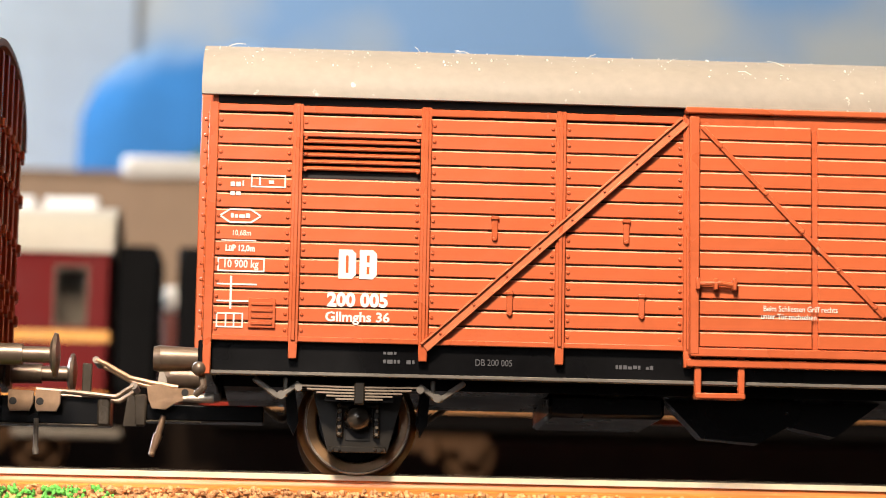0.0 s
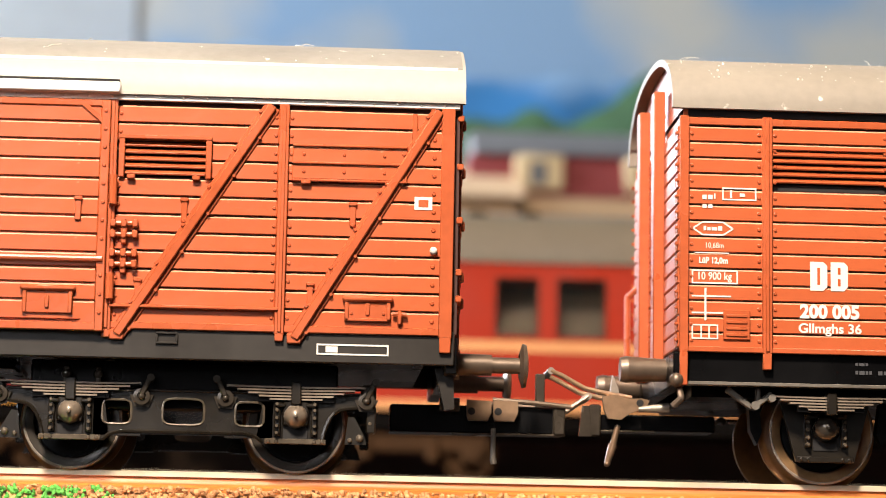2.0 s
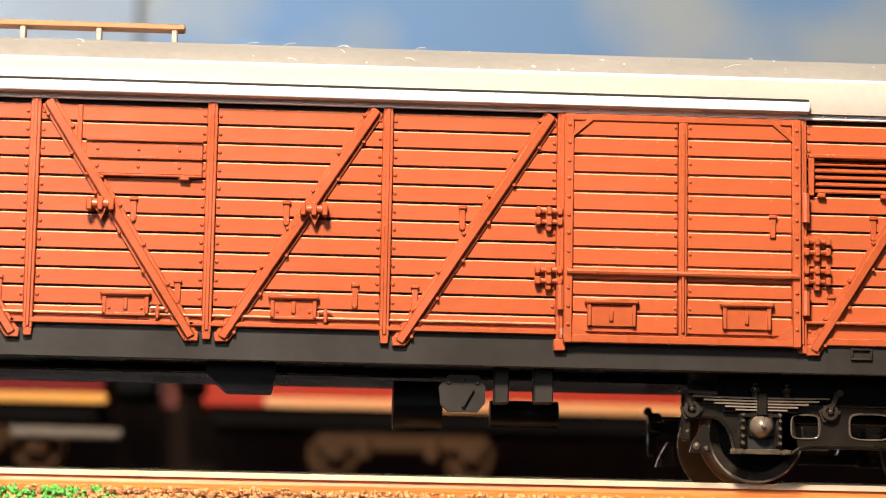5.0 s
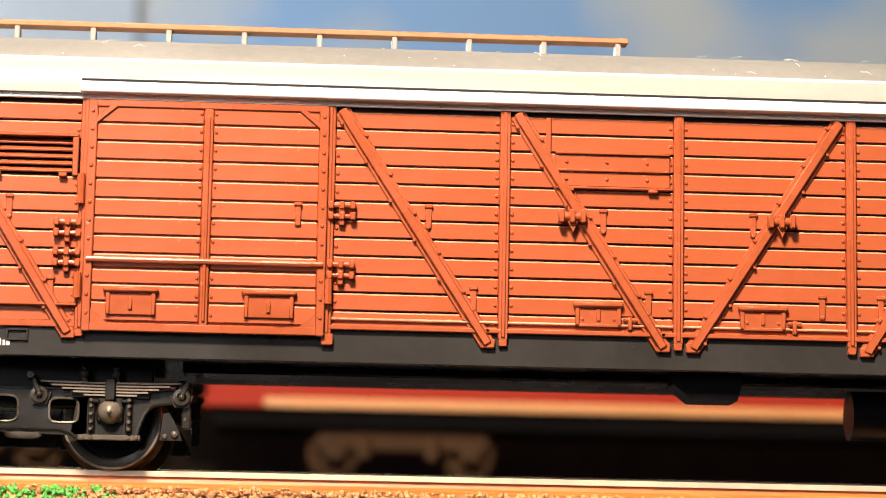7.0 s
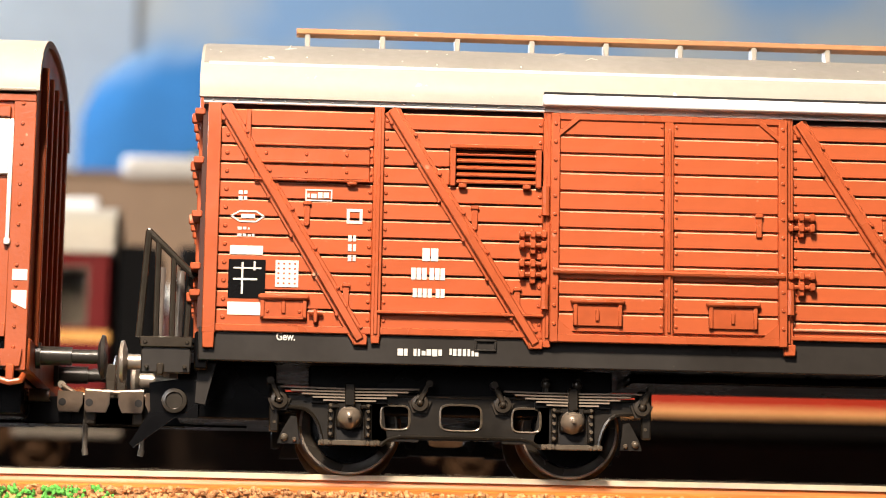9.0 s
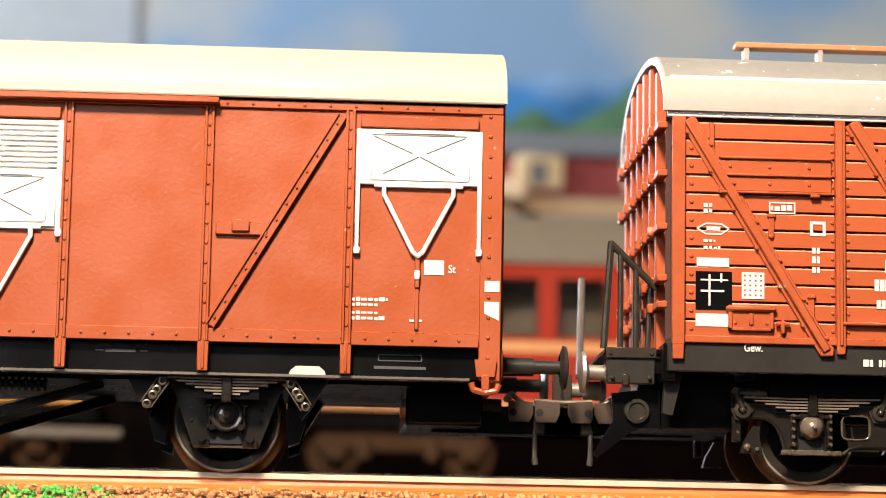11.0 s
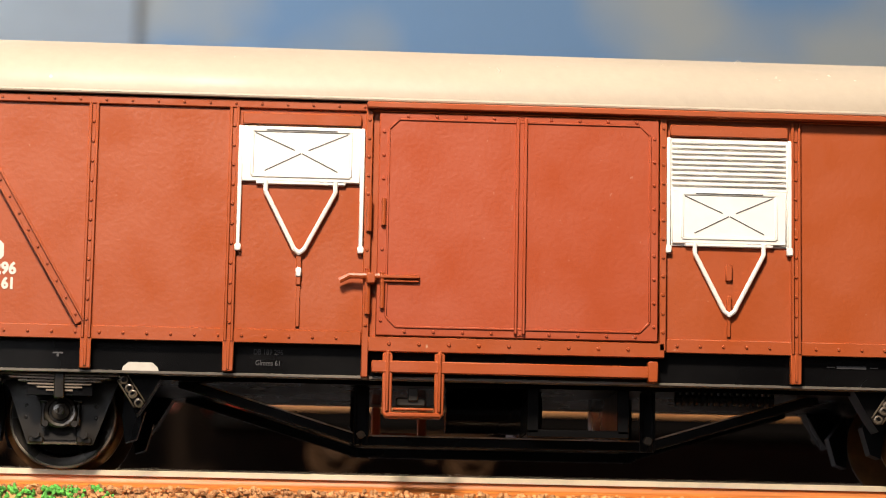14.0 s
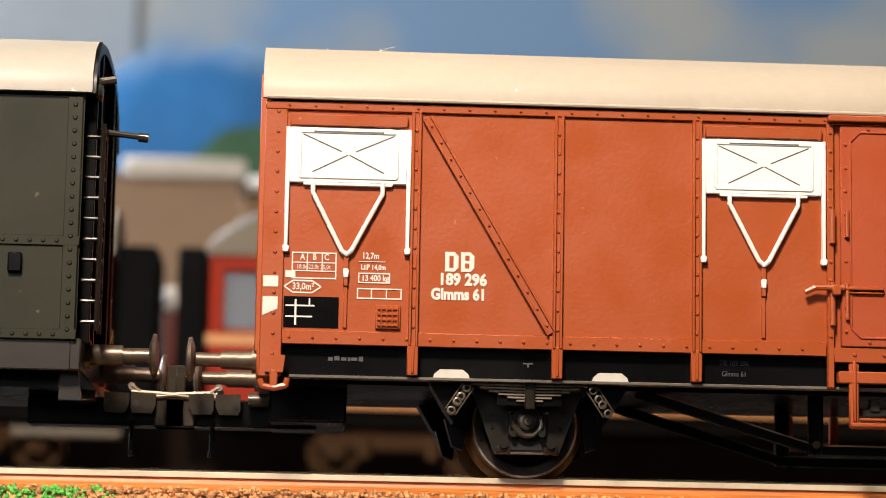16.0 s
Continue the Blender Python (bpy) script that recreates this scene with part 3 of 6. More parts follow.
def board_wagon():
    w = thing("covered_wagon", "orange-red boarded model goods wagon with dusty grey roof on the rail", "goods wagon", group="train")
    L, top, low = 61.4, 35.9, 13.07
    rows = [low + i * (top - low) / 14 for i in range(15)]
    part("body", Geo().box(-L + 0.5, L - 0.5, -SIDE + 0.62, SIDE - 0.62, 12.8, 37.4), DARK, w)
    rail = [-61.0, -52.5, -39.5, -25.8, -12.8, 12.8, 25.8, 39.5, 52.5, 61.0]
    for s in (-1, 1):
        wall = part("side_wall", Geo().box(-L, L, s * (SIDE - 0.75), s * (SIDE - 0.55), 12.9, 37.0), JOINT_AND_SHADE, w)
        for a, b in zip(rail, rail[1:]):
            if a == -12.8:
                continue
            vent = a in (-52.5, 39.5)
            for i in range(14):
                z0, z1 = rows[i] + 0.07, rows[i + 1] - 0.10
                if vent and 10 <= i <= 11:
                    continue
                if vent and i == 12:
                    z0 = rows[12] + 1.0
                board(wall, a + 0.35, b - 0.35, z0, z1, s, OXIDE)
            if vent:
                louvre(wall, a + 0.6, b - 0.6, rows[10] + 0.7, rows[12] + 0.9, s, OXIDE, 5)
                part("vent_opening", Geo().box(a + 0.6, b - 0.6, s * (SIDE - 0.9), s * (SIDE - 0.5), rows[10] + 0.1, rows[10] + 0.72), DARK, wall)
            elif abs(a) != 61.0 and abs(b) != 61.0:
                stay(wall, (a + b) / 2 + 0.2, 24.6, s, OXIDE_FRAME)
                stay(wall, (a + b) / 2 + 1.8, 17.0, s, OXIDE_FRAME)
        for x in rail:
            edge = abs(x) == 61.0
            post(wall, x, 12.6, 36.9, s, OXIDE_FRAME, 0.95 if edge else 1.05, [r + 0.8 for r in rows[:-1]], "corner_post" if edge else "post", not edge, foot=9.3 if edge else 11.0)
        brace(wall, (-39.4, 12.4), (-13.2, 36.2), s, BRACE_SHEEN, 1.1, 8, True)
        brace(wall, (39.4, 12.4), (13.2, 36.2), s, BRACE_SHEEN, 1.1, 8, True)
        g = Geo().box(-L, L, s * (SIDE - 0.3), s * (SIDE + 0.25), 12.7, 13.25, 0.08)
        g.box(-L, L, s * (SIDE - 0.3), s * (SIDE + 0.2), 36.0, 36.75, 0.08)
        part("rail_strip", g, OXIDE_FRAME, wall)
        # sliding door
        door = part("sliding_door", Geo().box(-12.7, 13.0, s * (SIDE + 0.2), s * (SIDE + 0.6), 12.8, 36.9), OXIDE_FRAME, w)
        for i in range(14):
            for x0, x1 in ((-11.9, -0.3), (0.3, 12.2)):
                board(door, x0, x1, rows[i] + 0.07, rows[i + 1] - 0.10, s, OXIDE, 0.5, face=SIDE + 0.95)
        g = Geo()
        for x in (-12.3, 12.6):
            g.box(x - 0.5, x + 0.5, s * (SIDE + 0.3), s * (SIDE + 1.3), 12.3, 36.6, 0.1)
        g.box(-12.7, 13.0, s * (SIDE + 0.3), s * (SIDE + 1.25), 12.1, 13.0, 0.1)
        part("door_frame", g, OXIDE_FRAME, door)
        g = Geo().bar((-11.5, s * (SIDE + 0.9), 35.5), (7.0, s * (SIDE + 0.9), 16.5), 0.45, s * 0.35, 0.05)
        g.rivets([(-11.5 + 18.5 * a, 35.5 - 19 * a) for a in (0.1, 0.35, 0.55, 0.75, 0.95)], s * (SIDE + 1.2), s, 0.3)
        part("diagonal_rod", g, OXIDE_FRAME, door)
        g = Geo().rod([(-12.0, s * (SIDE + 1.5), 19.4), (-9.8, s * (SIDE + 1.6), 19.5), (-8.2, s * (SIDE + 1.5), 19.3)], 0.24)
        for x in (-12.0, -10.2, -8.3):
            g.box(x - 0.22, x + 0.22, s * (SIDE + 0.9), s * (SIDE + 1.8), 18.8, 20.0, 0.08)
        part("door_handle", g, OXIDE_FRAME, door)
        part("door_track", Geo().box(-13.2, 40.0, s * (SIDE - 0.2), s * (SIDE + 1.2), 36.95, 37.6, 0.12), OXIDE_FRAME, w)
        part("door_rail", Geo().box(-13.0, 40.0, s * (SIDE - 0.2), s * (SIDE + 0.8), 11.1, 11.9, 0.1), OXIDE_FRAME, w)
        g = Geo()
        for x in (-11.8, -7.4):
            g.box(x - 0.35, x + 0.35, s * (SIDE - 0.2), s * (SIDE + 0.5), 8.0, 12.4, 0.1)
        g.box(-12.15, -7.05, s * (SIDE - 0.8), s * (SIDE + 0.9), 7.9, 8.5, 0.12)
        part("footstep", g, OXIDE_FRAME, w)
        # solebar with a bright lower flange
        g = Geo().box(-L + 0.8, L - 0.8, s * (SIDE - 1.5), s * (SIDE - 0.6), 9.6, 12.8)
        part("solebar", g, BLACK, w)
        part("flange", Geo().box(-L + 0.2, L - 0.2, s * (SIDE - 1.6), s * (SIDE - 0.1), 9.4, 9.75, 0.05), IRON, w)
        for ax in (-45.7, 46.2):
            g = Geo().prism([(ax - 4.6, 8.2), (ax - 3.0, 2.2), (ax + 3.0, 2.2), (ax + 4.6, 8.2)], s * 11.4, s * 12.0)
            g.box(ax - 2.9, ax + 2.9, s * 11.9, s * 12.3, 2.1, 2.7, 0.08)
            g.rivets([(ax + k, 2.4) for k in (-2.5, -1.8, 1.8, 2.5)], s * 12.3, s, 0.2)
            part("axle_guard", g, FRAME, w)
            axlebox(w, ax, 5.6, s, s * 12.0, KNOB_DARK, 1.3)
            leaf_spring(w, ax, 8.35, s, s * 14.2, 6.2, 5)
            for d in (-1, 1):
                g = Geo()
                g.bar((ax + d * 10.6, s * 14.1, 9.2), (ax + d * 8.0, s * 14.1, 7.3), 0.6, s * 0.8, 0.1)
                g.bar((ax + d * 8.0, s * 14.1, 7.3), (ax + d * 6.0, s * 14.1, 8.8), 0.55, s * 1.0, 0.1)
                g.bar((ax + d * 7.4, s * 14.1, 9.3), (ax + d * 7.4, s * 14.1, 7.4), 0.5, s * 0.8, 0.1)
                g.cyl((ax + d * 7.8, s * 14.1, 7.5), (ax + d * 7.8, s * 15.5, 7.5), 0.45, n=10)
                g.cyl((ax + d * 6.1, s * 14.1, 8.3), (ax + d * 6.1, s * 15.5, 8.3), 0.4, n=10)
                part("spring_hanger", g, IRON, w)
    part("floor_frame", Geo().box(-L + 2, L - 2, -11.5, 11.5, 8.6, 12.8), BLACK, w)
    part("brake_cylinder", Geo().box(-26, -14, -9, 9, 6.4, 8.8, 0.4), BLACK, w)
    part("brake_gear", Geo().prism([(-14, 8.8), (-10, 4.6), (-4, 4.2), (-1, 6.0), (4, 5.0), (9, 8.8)], -8, -5), BLACK, w)
    for ax in (-45.7, 46.2):
        wheelset(w, ax, face=TYRE)
        g = Geo()
        for d in (-1, 1):
            g.prism([(ax + d * 6.4, 8.5), (ax + d * 6.0, 5.4), (ax + d * 6.5, 4.0), (ax + d * 7.2, 5.4), (ax + d * 7.4, 8.5)][::d], -9.2, -7.6)
        part("brake_shoe", g, BLACK, w)
    # ends
    for d in (-1, 1):
        x = d * L
        gable(w, x - d * 0.3, d, SIDE - 0.1, 37.0, 44.6, 12.8, OXIDE_FRAME, 0.5)
        endw = part("end_boards", Geo().box(x - d * 0.5, x - d * 0.2, -SIDE + 0.3, SIDE - 0.3, 12.9, 37.0), OXIDE, w)
        for i in range(14):
            b = mesh_of("board", Geo().box(-0.25, 0.25, -SIDE + 0.1, SIDE - 0.1, -0.77, 0.77, 0.12), OXIDE, 30) if (i == 0 and d == -1) else BOARDS["w1_end"]
            BOARDS["w1_end"] = b
            part("board", b, OXIDE, endw, at=(x, 0, rows[i] + 0.83))
        for y in (-5.6, 5.6):
            part("end_post", Geo().box(x + d * 0.1, x + d * 1.3, y - 1.0, y + 1.0, 11.5, 41.5, 0.12), OXIDE_FRAME, w)
        part("end_beam", Geo().box(x - d * 1.0, x + d * 0.5, -SIDE + 0.8, SIDE - 0.8, 9.4, 12.8, 0.15), BLACK, w)
        buffer_pair(w, x + d * 0.3, d, 11.4, 1.35, 4.9, BUFFER, 0)
        coupling(w, x, d, 11.5, BRONZE, 1.9)
        g = Geo().rod([(x, -SIDE + 0.6, 9.2), (x - d * 0.2, -SIDE, 8.0), (x + d * 0.6, -SIDE + 0.4, 7.2)], 0.35)
        g.ball((x + d * 0.3, -SIDE, 9.8), 0.75, 12, 8)
        part("shunting_hook", g, BUFFER, w)
        part("end_handrail", Geo().rod([(x + d * 0.2, 12.6, 14), (x + d * 1.4, 13.4, 15), (x + d * 1.4, 13.4, 22), (x + d * 0.2, 12.6, 23)], 0.35), OXIDE_FRAME, w)
    # dark box painted into the gap below the roof as its shadow
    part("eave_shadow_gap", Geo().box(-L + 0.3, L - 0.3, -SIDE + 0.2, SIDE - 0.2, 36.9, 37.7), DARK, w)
    roof(w, -L - 0.9, L + 0.9, 17.2, 37.6, 45.2, ROOF_GREY)
    lint(w, -L, L, 17.2, 37.6, 45.2, 800, 5)
    # lettering
    y = -SIDE - 0.02
    T = lambda t, s, x, z, b=0.0, m=WHITE, n=0.82: letters(t, s, x, y - 0.03, z, m, w, -1, b, narrow=n)
    for x0 in (-48.1, -46.0):
        g = Geo().prism([(x0, 19.2), (x0 + 1.35, 19.2), (x0 + 1.75, 19.6), (x0 + 1.75, 21.75), (x0 + 1.35, 22.15), (x0, 22.15)], y, y - 0.05)
        part("emblem", g, WHITE, w)
        gap = Geo().box(x0 + 0.72, x0 + 1.0, y, y - 0.08, 19.8, 21.55)
        if x0 > -47:
            gap = Geo().box(x0 + 0.72, x0 + 1.0, y, y - 0.08, 19.7, 20.45).box(x0 + 0.72, x0 + 1.0, y, y - 0.08, 20.9, 21.6)
        part("emblem_gap", gap, OXIDE, w)
    T("200 005", 1.9, -46.1, 17.0, 0.08, n=0.98)
    T("Gllmghs 36", 1.35, -46.1, 15.3, 0.03, n=1.06)
    T("10 900 kg", 1.1, -57.9, 20.4, 0.015)
    T("LüP 12,0m", 0.85, -58.0, 22.0, 0.03)
    T("10,68m", 0.8, -57.9, 23.55)
    marks(frame_bars(-60.2, -55.5, 19.65, 21.05) + scribble(-60.1, -58.0, 27.4, 27.9) + scribble(-60.1, -57.8, 28.3, 28.9) + scribble(-55.3, -53.6, 28.6, 29.1) + [(-56.3, -56.1, 28.5, 29.3), (-59.9, -56.4, 22.75, 22.85),
          (-60.2, -56.2, 18.3, 18.45), (-60.2, -56.8, 16.6, 16.75), (-58.9, -58.7, 15.9, 19.2)] + frame_bars(-57.1, -53.6, 28.25, 29.55) + frame_bars(-60.2, -57.5, 14.0, 15.5) + [(-59.3, -59.15, 14.1, 15.5), (-58.5, -58.35, 14.1, 15.5)], y, WHITE, w)
    g = Geo()
    hexa = [(-60.1, 25.3), (-59.1, 25.95), (-57.0, 25.95), (-56.0, 25.3), (-57.0, 24.65), (-59.1, 24.65)]
    for a, b in zip(hexa, hexa[1:] + hexa[:1]):
        g.bar((a[0], y, a[1]), (b[0], y, b[1]), 0.16, -0.05)
    part("marking", g, WHITE, w)
    marks(scribble(-59.0, -57.1, 25.1, 25.55), y, WHITE, w)
    g = Geo().box(-57.0, -54.3, y, y - 0.25, 14.0, 17.0, 0.05)
    holder = part("card_holder", g, OXIDE_FRAME, w)
    for i in range(4):
        part("slat", Geo().box(-56.7, -54.6, y - 0.2, y - 0.4, 14.3 + i * 0.65, 14.6 + i * 0.65, 0.05), OXIDE_FRAME, holder)
    for z, ln in ((17.1, 10.5), (16.3, 7.8)):
        T("Beim Schliessen Griff rechts" if z > 17 else "unter Tür nachsehen", 0.82, -1.5 if z > 17 else -2.7, z, 0.0).location.y -= 0.00098
    T("DB 200 005", 0.95, -32.3, 11.1, 0.0, FAINT).location.y += 0.0006
    marks(scribble(-43.4, -42.0, 11.7, 12.0) + scribble(-43.4, -39.8, 10.8, 11.2) + scribble(-20.5, -16.0, 10.8, 11.2), y + 0.6, FAINT, w)
    return w, 51.7


# ---- bogie wagon with braced boards ----


def bogie(w, x, flip):
    b = part("bogie", Geo().box(x - 9, x + 9, -10.5, 10.5, 6.0, 8.4, 0.3), BLACK, w)
    for s in (-1, 1):
        y0, y1 = s * 11.8, s * 12.6
        g = Geo()
        for d in (-1, 1):
            arc = [(16.5 - 2.6 * math.sin(k * math.pi / 12) ** 0.8 * 0.75 - 0.10 * k, 6.5 - 3.7 * (1 - math.cos(k * math.pi / 12)) ) for k in range(7)]
            ped = [(18.6, 7.9), (18.5, 6.9), (17.3, 6.6)] + arc + [(14.6, 2.8), (7.9, 2.8), (7.4, 3.4), (8.1, 7.9)]
            ped = [(x + d * px, pz) for px, pz in ped]
            g.prism(ped if d < 0 else ped[::-1], y0, y1)
            lip = Geo()
            edge = [(x + d * px, y1, pz) for px, pz in [(18.4, 6.7), (17.3, 6.55)] + arc]
            for p, q in zip(edge, edge[1:]):
                lip.cyl(p, q, 0.2, n=6)
            part("frame_lip", lip, FRAME, b)
            low = Geo().rod([(x + d * 8.0, y1, 2.9), (x + d * 7.3, y1, 3.45), (x + d * 6.2, y1, 3.75), (x, y1, 3.75)], 0.2, 6)
            part("frame_lip", low, FRAME, b)
        holes = [g.holed(x - 4.2, x + 4.2, 3.4, 7.95, (x - 2.1, x + 2.1, 4.45, 7.1), y0, y1)]
        for d in (-1, 1):
            lo, hi = sorted((x + d * 4.2, x + d * 9.0))
            ho = sorted((x + d * 5.2, x + d * 8.1))
            holes.append(g.holed(lo, hi, 3.2, 7.95, (ho[0], ho[1], 4.45, 6.9), y0, y1))
        g.box(x - 18.8, x + 18.8, y0 - s * 0.2, y1 + s * 0.2, 7.75, 8.05, 0.1)
        part("side_frame", g, FRAME, b)
        part("longeron", Geo().box(x - 15.5, x + 15.5, s * 10.6, s * 11.6, 7.9, 10.9, 0.2), BLACK, b)
        # pale tubes round the openings are painted highlights on their rims
        for ring in holes:
            e = Geo()
            pts = [(px, y1 + s * 0.02, pz) for px, pz in ring]
            for p, q in zip(pts, pts[1:] + pts[:1]):
                e.cyl(p, q, 0.13, n=5)
            part("window_rim", e, CAST_EDGE, b)
        for d in (-1, 1):
            ax = x + d * 11.3
            axlebox(b, ax, 5.55, s, y1, KNOB, 1.1)
            leaf_spring(b, ax, 8.35, s, y1 - s * 0.2, 7.0, 5)
            g = Geo().box(ax - 3.1, ax + 3.1, y1, y1 + s * 0.4, 2.75, 3.3, 0.08)
            g.rivets([(ax + k, 3.0) for k in (-2.7, -1.9, 1.9, 2.7)], y1 + s * 0.4, s, 0.24)
            part("keeper_plate", g, CAST_EDGE, b)
            shackle(b, ax - 8.0, 8.3, s, y1, 1)
            shackle(b, ax + 8.0, 8.3, s, y1, -1)
        g = Geo()
        for k in (-1.6, 1.6):
            g.box(x + flip * 10.2 + k - 0.3, x + flip * 10.2 + k + 0.3, y1 - s * 0.5, y1 + s * 0.5, 8.0, 10.1, 0.1)
            g.ball((x + flip * 10.2 + k, y1 + s * 0.2, 9.4), 0.55, 10, 6)
        g.box(x + flip * 10.2 - 1.9, x + flip * 10.2 + 1.9, y1 + s * 0.1, y1 + s * 0.6, 7.8, 8.15, 0.1)
        part("bearing_bracket", g, GREASE, b)
        for d in (-1, 1):
            g = Geo().box(x + d * 17.8, x + d * 19.4, y0, y1 + s * 0.5, 6.6, 8.9, 0.3)
            g.box(x + d * 18.4, x + d * 19.4, y0 + s * 0.2, y1, 4.0, 6.8, 0.15)
            g.prism([(x + d * 16.6, 5.6), (x + d * 17.2, 5.7), (x + d * 18.2, 3.9), (x + d * 18.5, 2.9), (x + d * 16.3, 2.9)][::-d], y0, y1 - s * 0.3)
            part("end_bracket", g, FRAME, b)
            g = Geo().ball((x + d * 17.8, y1 - s * 0.2, 3.5), 0.4, 10, 6).rivets([(x + d * 16.8, 3.3), (x + d * 18.8, 8.3), (x + d * 18.8, 5.0)], y1 - s * 0.1, s, 0.26)
            part("bracket_bolt", g, CAST_EDGE, b)
    for d in (-1, 1):
        wheelset(b, x + d * 11.3, 5.0, 5.0, lip=0.5)
    return b


def braced_wagon():
    w = thing("bogie_wagon", "long orange-red braced boarded bogie wagon with cream roof and walkway", "goods wagon", group="train")
    L, low, top = 94.9, 14.15, 36.4
    n = 12
    rows = [low + i * (top - low) / n for i in range(n + 1)]
    drows = [14.3, 16.3, 18.05, 19.6, 21.15, 23.0, 24.85, 26.7, 28.65, 30.6, 32.5, 34.35, 36.2]
    part("body", Geo().box(-L + 0.6, L - 0.6, -SIDE + 0.62, SIDE - 0.62, 13.6, 37.0), DARK, w)
    rail = [-93.7, -77.1, -59.9, -35.4, -17.7, 0.0, 17.7, 35.4, 59.9, 77.1, 93.7]
    mids = [r + 0.9 for r in rows[:-1]]
    for s in (-1, 1):
        wall = part("side_wall", Geo().box(-L, L, s * (SIDE - 0.75), s * (SIDE - 0.55), 13.9, 36.8), JOINT_AND_SHADE, w)
        for a, b in zip(rail, rail[1:]):
            if a in (-59.9, 35.4):
                continue
            slotted = (a == -77.1) or (a == 59.9)
            lx = (-69.6, -60.9) if a < 0 else (60.9, 69.6)
            for i in range(n):
                z0, z1 = rows[i] + 0.08, rows[i + 1] - 0.12
                if slotted and 8 <= i <= 9:
                    if a < 0:
                        board(wall, a + 0.5, lx[0] - 0.3, z0, z1, s, OXIDE)
                    else:
                        board(wall, lx[1] + 0.3, b - 0.5, z0, z1, s, OXIDE)
                    continue
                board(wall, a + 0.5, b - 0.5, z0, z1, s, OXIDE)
            if slotted:
                louvre(wall, lx[0], lx[1], rows[8] + 0.15, rows[10], s, OXIDE, 5)
                g = Geo()
                for x in lx:
                    g.box(x - 0.3, x + 0.3, s * SIDE, s * (SIDE + 0.5), rows[8] - 0.1, rows[10] + 0.5, 0.08)
                g.box(lx[0] - 0.3, lx[1] + 0.3, s * SIDE, s * (SIDE + 0.6), rows[10] + 0.1, rows[10] + 0.5, 0.08)
                for x in (lx[0] + 1.0, lx[1] - 1.2):
                    g.box(x - 0.4, x + 0.4, s * SIDE, s * (SIDE + 0.7), rows[8] - 0.3, rows[8] + 0.2, 0.1)
                part("vent_frame", g, OXIDE_FRAME, wall)
            shut = {-93.7: (-89.6, -78.0), 77.1: (78.0, 89.6), -17.7: (-12.6, -0.9)}.get(a)
            if shut:
                g = Geo()
                for za, zb in ((rows[8] + 0.25, rows[9] - 0.12), (rows[9] + 0.12, rows[10] - 0.25)):
                    board(wall, shut[0], shut[1], za, zb, s, OXIDE, 0.4, face=SIDE + 0.3)
                for z in (rows[8] - 0.05, rows[9] - 0.12, rows[10] - 0.2):
                    g.box(shut[0], shut[1], s * SIDE, s * (SIDE + 0.6), z, z + 0.26, 0.08)
                g.rivets([(shut[0] + (shut[1] - shut[0]) * k, z) for k in (0.1, 0.45, 0.8) for z in (rows[8] + 1.0, rows[9] + 0.9)], s * (SIDE + 0.3), s, 0.2)
                for k in (0.12, 0.85):
                    x = shut[0] + (shut[1] - shut[0]) * k
                    g.box(x - 0.5, x + 0.5, s * SIDE, s * (SIDE + 0.7), rows[8] - 0.35, rows[8], 0.1)
                part("vent_flap", g, OXIDE_FRAME, wall)
                xx = shut[0] - 0.7 if a < 0 else shut[1] + 0.7
                part("strip", Geo().box(xx - 0.25, xx + 0.25, s * SIDE, s * (SIDE + 0.3), rows[9], top - 0.2, 0.06), OXIDE_FRAME, wall)
            m = (a + b) / 2
            stay(wall, m + 1.2 if a < 0 else m - 1.2, 25.6, s, OXIDE_FRAME)
            stay(wall, (a + 3.0) if a > 0 else b - 3.0, 17.4, s, OXIDE_FRAME)
        for x in rail:
            edge = abs(x) == 93.7
            post(wall, x, 13.4, 36.8, s, OXIDE_FRAME, 1.35 if edge else 1.0, [] if edge else mids, "corner_post" if edge else "post", not edge, foot=11.9 if edge else 12.7, proud=0.45)
            if edge:
                g = Geo().rivets([(x - math.copysign(1.35, x), z) for z in mids], s * SIDE, s, 0.26)
                part("rivet_strip", g, OXIDE_FRAME, wall)
        for p, q in (((-92.8, 36.5), (-78.6, 13.0)), ((-75.9, 36.6), (-61.0, 13.0)), ((-34.3, 36.4), (-19.2, 12.9)), ((-16.5, 36.5), (-1.5, 12.9))):
            for d in (1, -1):
                brace(wall, (d * p[0], p[1]), (d * q[0], q[1]), s, OXIDE_FRAME, 1.2, 12)
                part("brace_foot", Geo().box(d * q[0] - 0.7, d * q[0] + 0.7, s * (SIDE - 0.3), s * (SIDE + 0.5), 12.5, 13.5, 0.1), OXIDE_FRAME, wall)
        for x in (-10.9, 10.4):
            g = Geo().cyl((x - 1.3, s * (SIDE + 0.9), 26.0), (x + 1.3, s * (SIDE + 0.9), 26.0), 0.45, n=10)
            for dx in (-1.1, 0, 1.1):
                g.box(x + dx - 0.3, x + dx + 0.3, s * (SIDE + 0.3), s * (SIDE + 1.5), 25.3, 26.7, 0.12)
            g.prism([(x - 0.5, 25.6), (x + 0.1, 24.4), (x + 0.6, 25.6)], s * (SIDE + 0.4), s * (SIDE + 1.0))
            part("latch", g, OXIDE_FRAME, wall)
        g = Geo().box(-35.2, 35.2, s * (SIDE - 0.2), s * (SIDE + 0.5), 14.0, 14.5, 0.1)
        for d in (-1, 1):
            g.box(d * 58.8, d * 94, s * (SIDE - 0.2), s * (SIDE + 0.3), 13.6, 14.35, 0.1)
